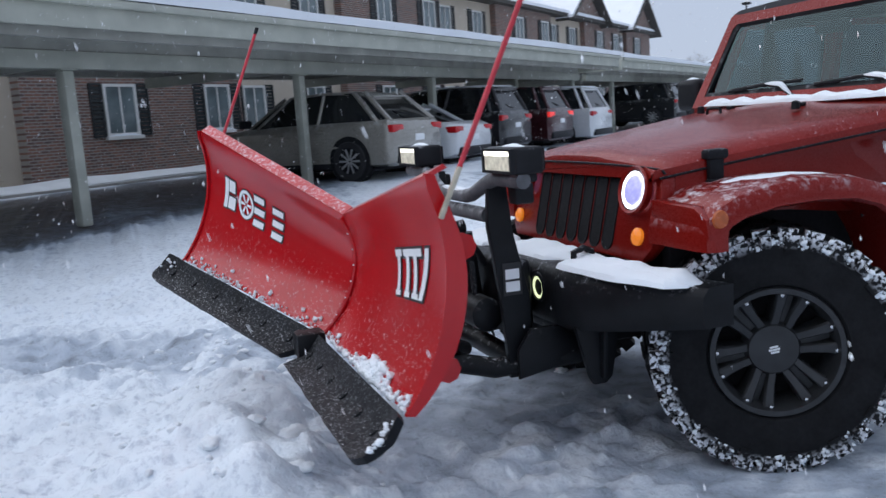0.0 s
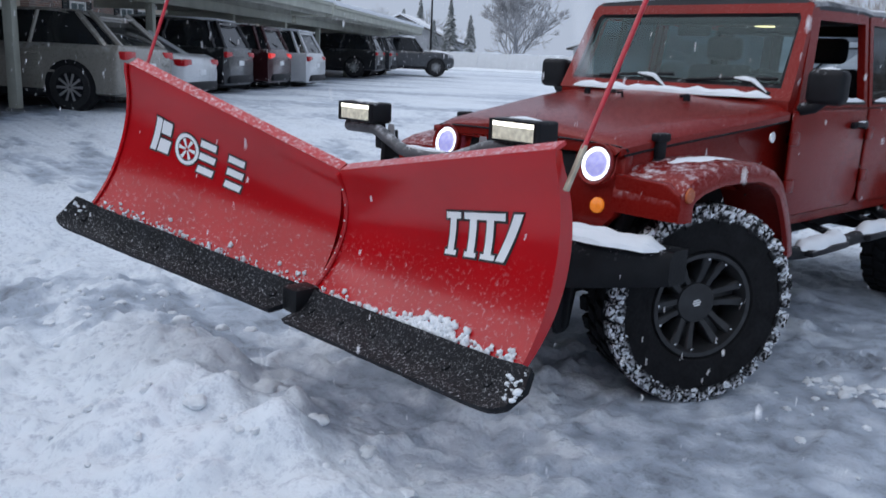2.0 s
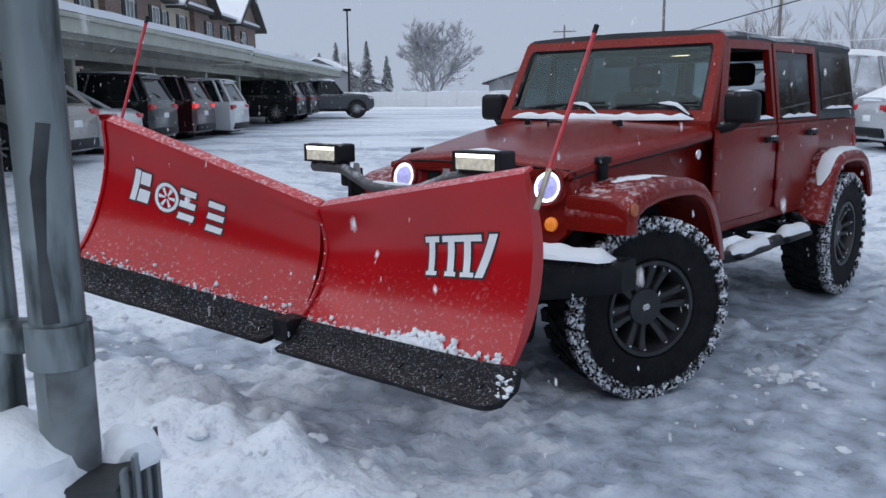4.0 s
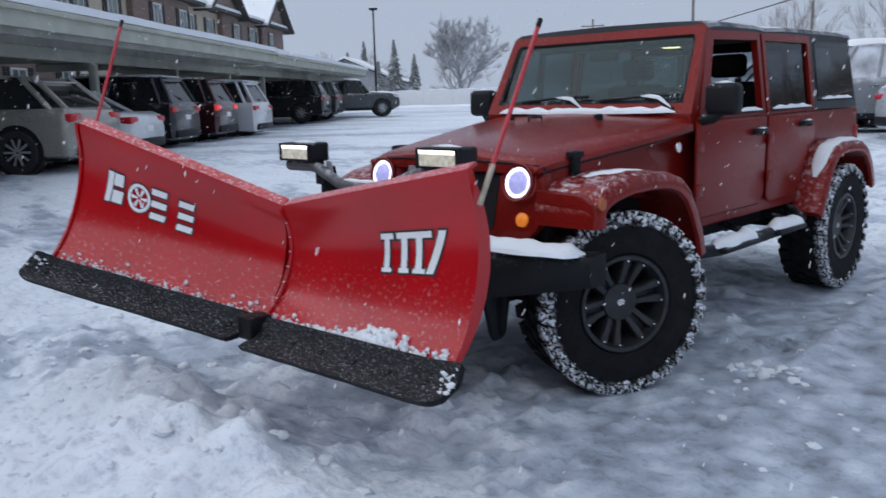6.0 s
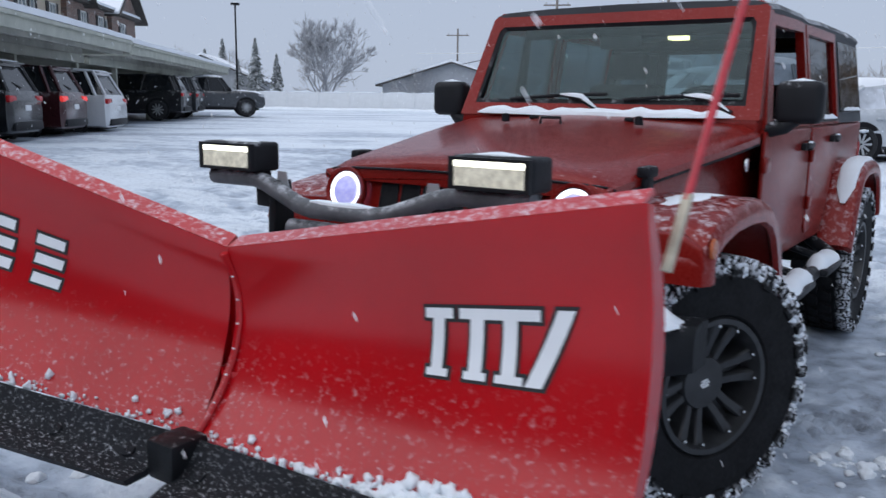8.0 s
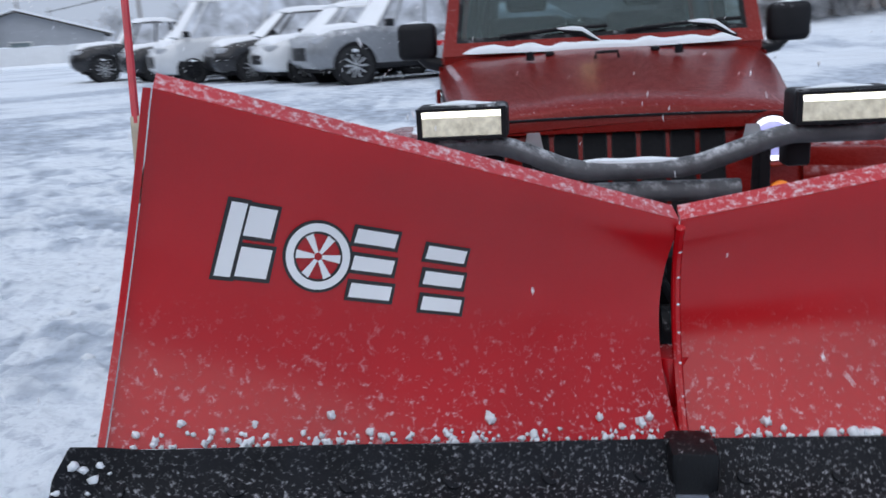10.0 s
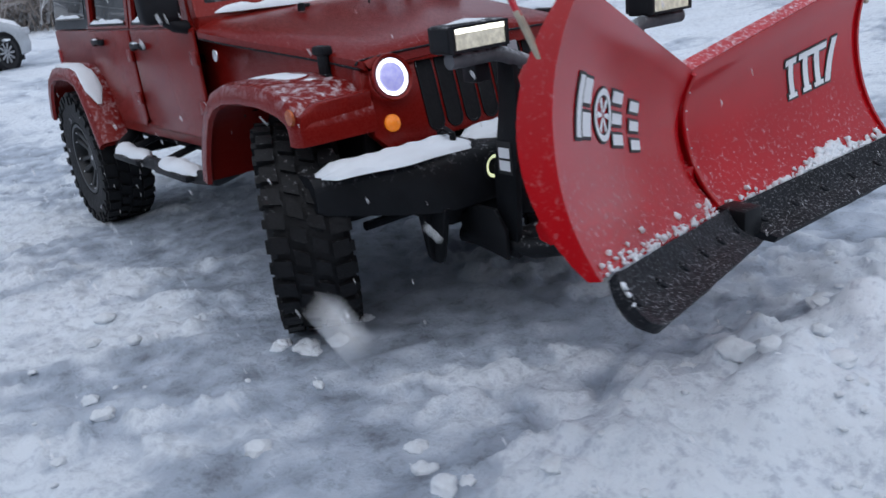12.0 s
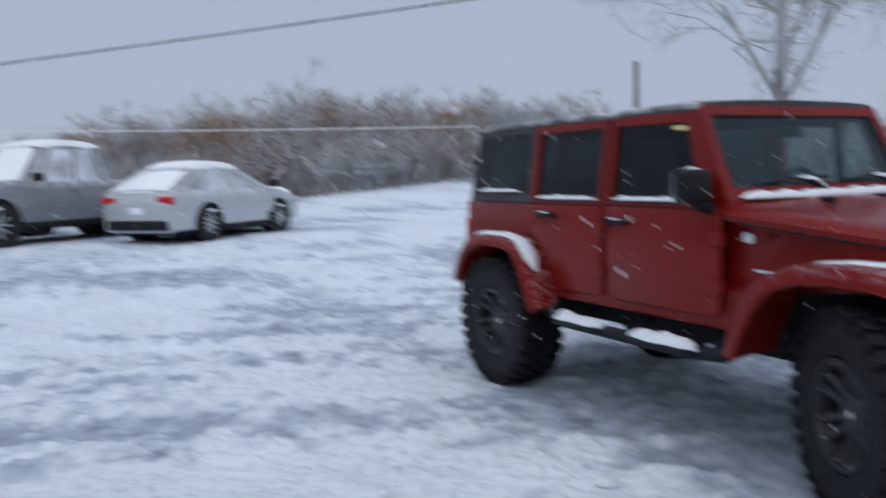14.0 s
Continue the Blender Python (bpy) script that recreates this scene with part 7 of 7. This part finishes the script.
# utility cabinet on the bank
cab = part("utility_cabinet", box(-0.45, 0.45, -0.4, 0.4, -0.3, 0.42, 0.03), mat("grey_green_metal", (0.22, 0.25, 0.22), 0.6, var=0.12, bump=0.08))
cab.matrix_basis = pose(15.1, 7.4, float(lot(15.1, 7.4)), 0, 0, 25)
tagged(cab, label="grey-green utility cabinet with a cap of snow", category="cabinet")
part("lid", box(-0.48, 0.48, -0.43, 0.43, 0.423, 0.47, 0.015), OLIVE, cab)
part("settled_snow", snow_slab(-0.47, 0.47, -0.42, 0.42, 0.47, 0.12, step=0.12), SNOW, cab)
BROWN_BOARD = mat("brown_siding", (0.17, 0.125, 0.085), 0.85, var=0.15, scale=1.5, bump=0.1)
# brown house half hidden beyond the brush
small_house(34.0, 28.5, -42, 9.0, 10.0, 2.6, 1.0, "brown house beyond the trees on the bank", BROWN_BOARD)


TAN_BOARD = mat("tan_siding", (0.52, 0.45, 0.30), 0.8, var=0.1, scale=1.5, bump=0.1)
small_house(18.0, 33.0, -28, 7.5, 6.0, 2.6, 0.7, "tan clad building beyond the snowy bank", TAN_BOARD)


# ---- the chain-link gate close to the camera ----
GALV = mat("galvanised_pipe", (0.20, 0.235, 0.245), 0.42, metal=0.55, var=0.55, scale=7, bump=0.1, fine=50, stretch=(1, 1, 0.25))
GALV_DARK = mat("stained_pipe", (0.17, 0.19, 0.20), 0.5, metal=0.4, var=0.6, scale=14, bump=0.15)
SOOT = mat("blackened_pipe", (0.05, 0.055, 0.06), 0.55, metal=0.3, var=0.5, scale=12, bump=0.2)
_n, _l = GALV.node_tree.nodes, GALV.node_tree.links
_p = _n["Principled BSDF"]
_old = _p.inputs["Base Color"].links[0].from_socket
_tc, _mp, _nz, _rp, _mx = [_n.new(q) for q in ("ShaderNodeTexCoord", "ShaderNodeMapping", "ShaderNodeTexNoise", "ShaderNodeValToRGB", "ShaderNodeMix")]
_mp.inputs["Scale"].default_value = (14, 14, 3.2)
_nz.inputs["Scale"].default_value, _nz.inputs["Detail"].default_value = 1.0, 6
_rp.color_ramp.elements[0].position, _rp.color_ramp.elements[0].color = 0.40, (0.10, 0.11, 0.11, 1)
_rp.color_ramp.elements[1].position, _rp.color_ramp.elements[1].color = 0.50, (1, 1, 1, 1)
_mx.data_type, _mx.blend_type = "RGBA", "MULTIPLY"
_mx.inputs["Factor"].default_value = 0.9
_l.new(_tc.outputs["Object"], _mp.inputs["Vector"])
_l.new(_mp.outputs["Vector"], _nz.inputs["Vector"])
_l.new(_nz.outputs["Fac"], _rp.inputs["Fac"])
_l.new(_old, _mx.inputs["A"])
_l.new(_rp.outputs["Color"], _mx.inputs["B"])
_l.new(_mx.outputs["Result"], _p.inputs["Base Color"])
gate = empty("chain_link_gate", pose(2.31, -3.56, 0.655, 0, 0, 45) @ Matrix.Diagonal((0.57, 0.57, 0.57, 1)), label="galvanised chain-link gate with a stained post and snow on its bracket", category="gate")
# local x runs to the right of the view at the gate, y away from it
part("post", tube([(0, 0, -1.25), (0, 0, 2.3)], 0.0305, 24), GALV, gate, "stained round gate post")
# thin added shell carries the stains of the post's own lower length
part("stained_length", tube([(0.003, 0, -0.6), (0.003, 0, 1.235)], 0.0315, 24), GALV_DARK, gate)
part("clamp_band", tube([(0, 0, 1.225), (0, 0, 1.275)], 0.0365, 24), GALV, gate)
part("stain", tube([(0.004, -0.0225, 1.28), (0.002, -0.0225, 1.36), (0.004, -0.0225, 1.44), (0.012, -0.0205, 1.50)], [0.011, 0.0095, 0.0105, 0.010], 10), SOOT, gate)
part("gate_stile", tube([(-0.085, 0.05, -0.9), (-0.085, 0.05, 2.2)], 0.0175, 16), GALV, gate)
part("hinge_strap", box(-0.13, -0.03, 0.0, 0.05, 1.235, 1.27, 0.008), GALV, gate)
part("hinge_bolt", tube([(-0.15, 0.02, 1.255), (-0.10, 0.02, 1.255)], 0.012, 10), SOOT, gate)
part("settled_snow", lump(-0.11, 0.03, 1.285, 0.026, seed=3, squash=0.7), SNOW, gate)
for k in range(14):
    for sx in (1, -1):
        z0 = 0.35 + k * 0.13 + (0.065 if sx < 0 else 0)
        pts = [(-0.088 - 0.5 * t, 0.05 + 0.004 * sx, z0 + sx * 0.5 * t) for t in (0, 0.25, 0.5, 0.75, 1)]
        part("wire", tube(pts, 0.0028, 6), GALV, gate)
part("roller_bracket", box(-0.13, 0.075, -0.07, 0.09, 0.98, 1.10, 0.008), SOOT, gate, "grey steel bracket holding a mound of snow")
for k in range(4):
    part("bracket_rib", box(0.0755, 0.08, -0.06 + k * 0.04, -0.045 + k * 0.04, 0.985, 1.115), GALV, gate)
part("snow_mound", lump(-0.05, -0.01, 1.095, 0.085, seed=5, squash=0.75, sub=3), SNOW, gate)
part("snow_mound", lump(0.052, 0.04, 1.10, 0.04, seed=8, squash=0.8, sub=2), SNOW, gate)
part("vinyl_post", box(-0.36, -0.26, 0.35, 0.45, -1.25, 1.62, 0.01), VINYL, gate)

# ---- loose snow on the ground ----
def ground_z(x, y):
    i = int(np.clip(np.searchsorted(gx, x), 1, nx - 1))
    j = int(np.clip(np.searchsorted(gy, y), 1, ny - 1))
    return float(Z[i, j])


rnd = random.Random(77)
clods = []
for k in range(6):
    bm = lump(0, 0, 0, 1.0, seed=k + 2, squash=0.62, sub=3, rough=0.4)
    finish(bm, 180)
    me = bpy.data.meshes.new("snow_clod")
    bm.to_mesh(me)
    bm.free()
    me.materials.append(SNOW)
    clods.append(me)
for k in range(298):
    u = rnd.random()
    if u < 0.42:      # the rough bank in front of the blade
        x, y = rnd.uniform(-2.4, 2.2), rnd.gauss(-2.05, 0.35)
        y -= 0.06 * x
        r = 0.012 + 0.045 * rnd.random() ** 3
    elif u < 0.75:    # thrown up beside the driver's side
        q = rnd.random()
        x, y = rnd.uniform(1.1, 2.6), rnd.uniform(-0.6, 3.2)
        if q < 0.5:
            x, y = 1.1 + 0.45 * rnd.random(), rnd.gauss(0.67, 0.06)
        r = 0.008 + 0.035 * rnd.random() ** 3
    else:
        x, y = rnd.uniform(-3.2, -1.1), rnd.uniform(-2.2, 1.6)
        r = 0.01 + 0.045 * rnd.random() ** 3
    ob = new("snow_clod", clods[k % 6])
    ob.matrix_basis = pose(x, y, ground_z(x, y) + r * 0.05, 0, 0, rnd.uniform(0, 360)) @ Matrix.Diagonal((r, r * rnd.uniform(0.7, 1.2), r * rnd.uniform(0.7, 1.1), 1))
    tagged(ob, label="loose clod of snow on the ground", category="snow clod", group="snow clods")
for k, (x, y, r, q) in enumerate(((-0.98, -0.21, 0.062, 0.8), (-1.05, -0.10, 0.045, 0.8), (-0.86, -0.27, 0.045, 0.8), (-0.98, -0.28, 0.026, 0.8), (-0.64, -0.16, 0.034, 0.8))):
    ob = part("snow_mound", lump(0, 0, 0, r, seed=30 + k, squash=q * 0.8, sub=4, rough=0.45), SNOW, angle=180)
    ob.matrix_basis = pose(x, y, ground_z(x, y) - r * 0.06)
    tagged(ob, label="small lump of pushed-up snow at the tyre", category="snow mound", group="snow mounds")

# ---- falling snow: sheets of flakes that drift down together ----
FLAKE = mat("snowflake", (0.9, 0.92, 0.95), 0.9, var=0.02, bump=0.0)
flake_sheets = []
for k in range(3):
    rng = np.random.RandomState(40 + k)
    n = 26000
    lo_, hi_ = np.array([-9.0, -7.0, 0.0]), np.array([7.0, 9.0, 26.0])
    c = lo_ + rng.rand(n, 3) * (hi_ - lo_)
    size = 0.0028 + 0.0042 * rng.rand(n) ** 2.5
    d = np.array([(1, 0, 0), (-1, 0, 0), (0, 1, 0), (0, -1, 0), (0, 0, 1.2), (0, 0, -1.2)])
    jit = 0.6 + 0.8 * rng.rand(n, 6, 1)
    v = c[:, None, :] + d[None] * jit * size[:, None, None]
    tri = np.array([(0, 2, 4), (2, 1, 4), (1, 3, 4), (3, 0, 4), (2, 0, 5), (1, 2, 5), (3, 1, 5), (0, 3, 5)])
    f = (np.arange(n)[:, None, None] * 6 + tri[None]).reshape(-1, 3)
    me = bpy.data.meshes.new("falling_snow")
    me.from_pydata(v.reshape(-1, 3).tolist(), [], f.tolist())
    me.materials.append(FLAKE)
    ob = new("falling_snow", me)
    tagged(ob, label="drifting snowflakes in the air", category="snowfall", kind="stuff")
    flake_sheets.append(ob)


def motions():
    """Snow falls on the slant, each sheet at its own pace."""
    for ob, (vx, vy, vz) in zip(flake_sheets, ((0.22, -0.16, -1.35), (-0.12, -0.26, -1.15), (0.1, 0.2, -1.6))):
        walk(ob, [(t, pose(vx * (t - 7), vy * (t - 7), vz * t)) for t in (0.0, 3.5, 7.0, 10.5, 14.0)])


motions()
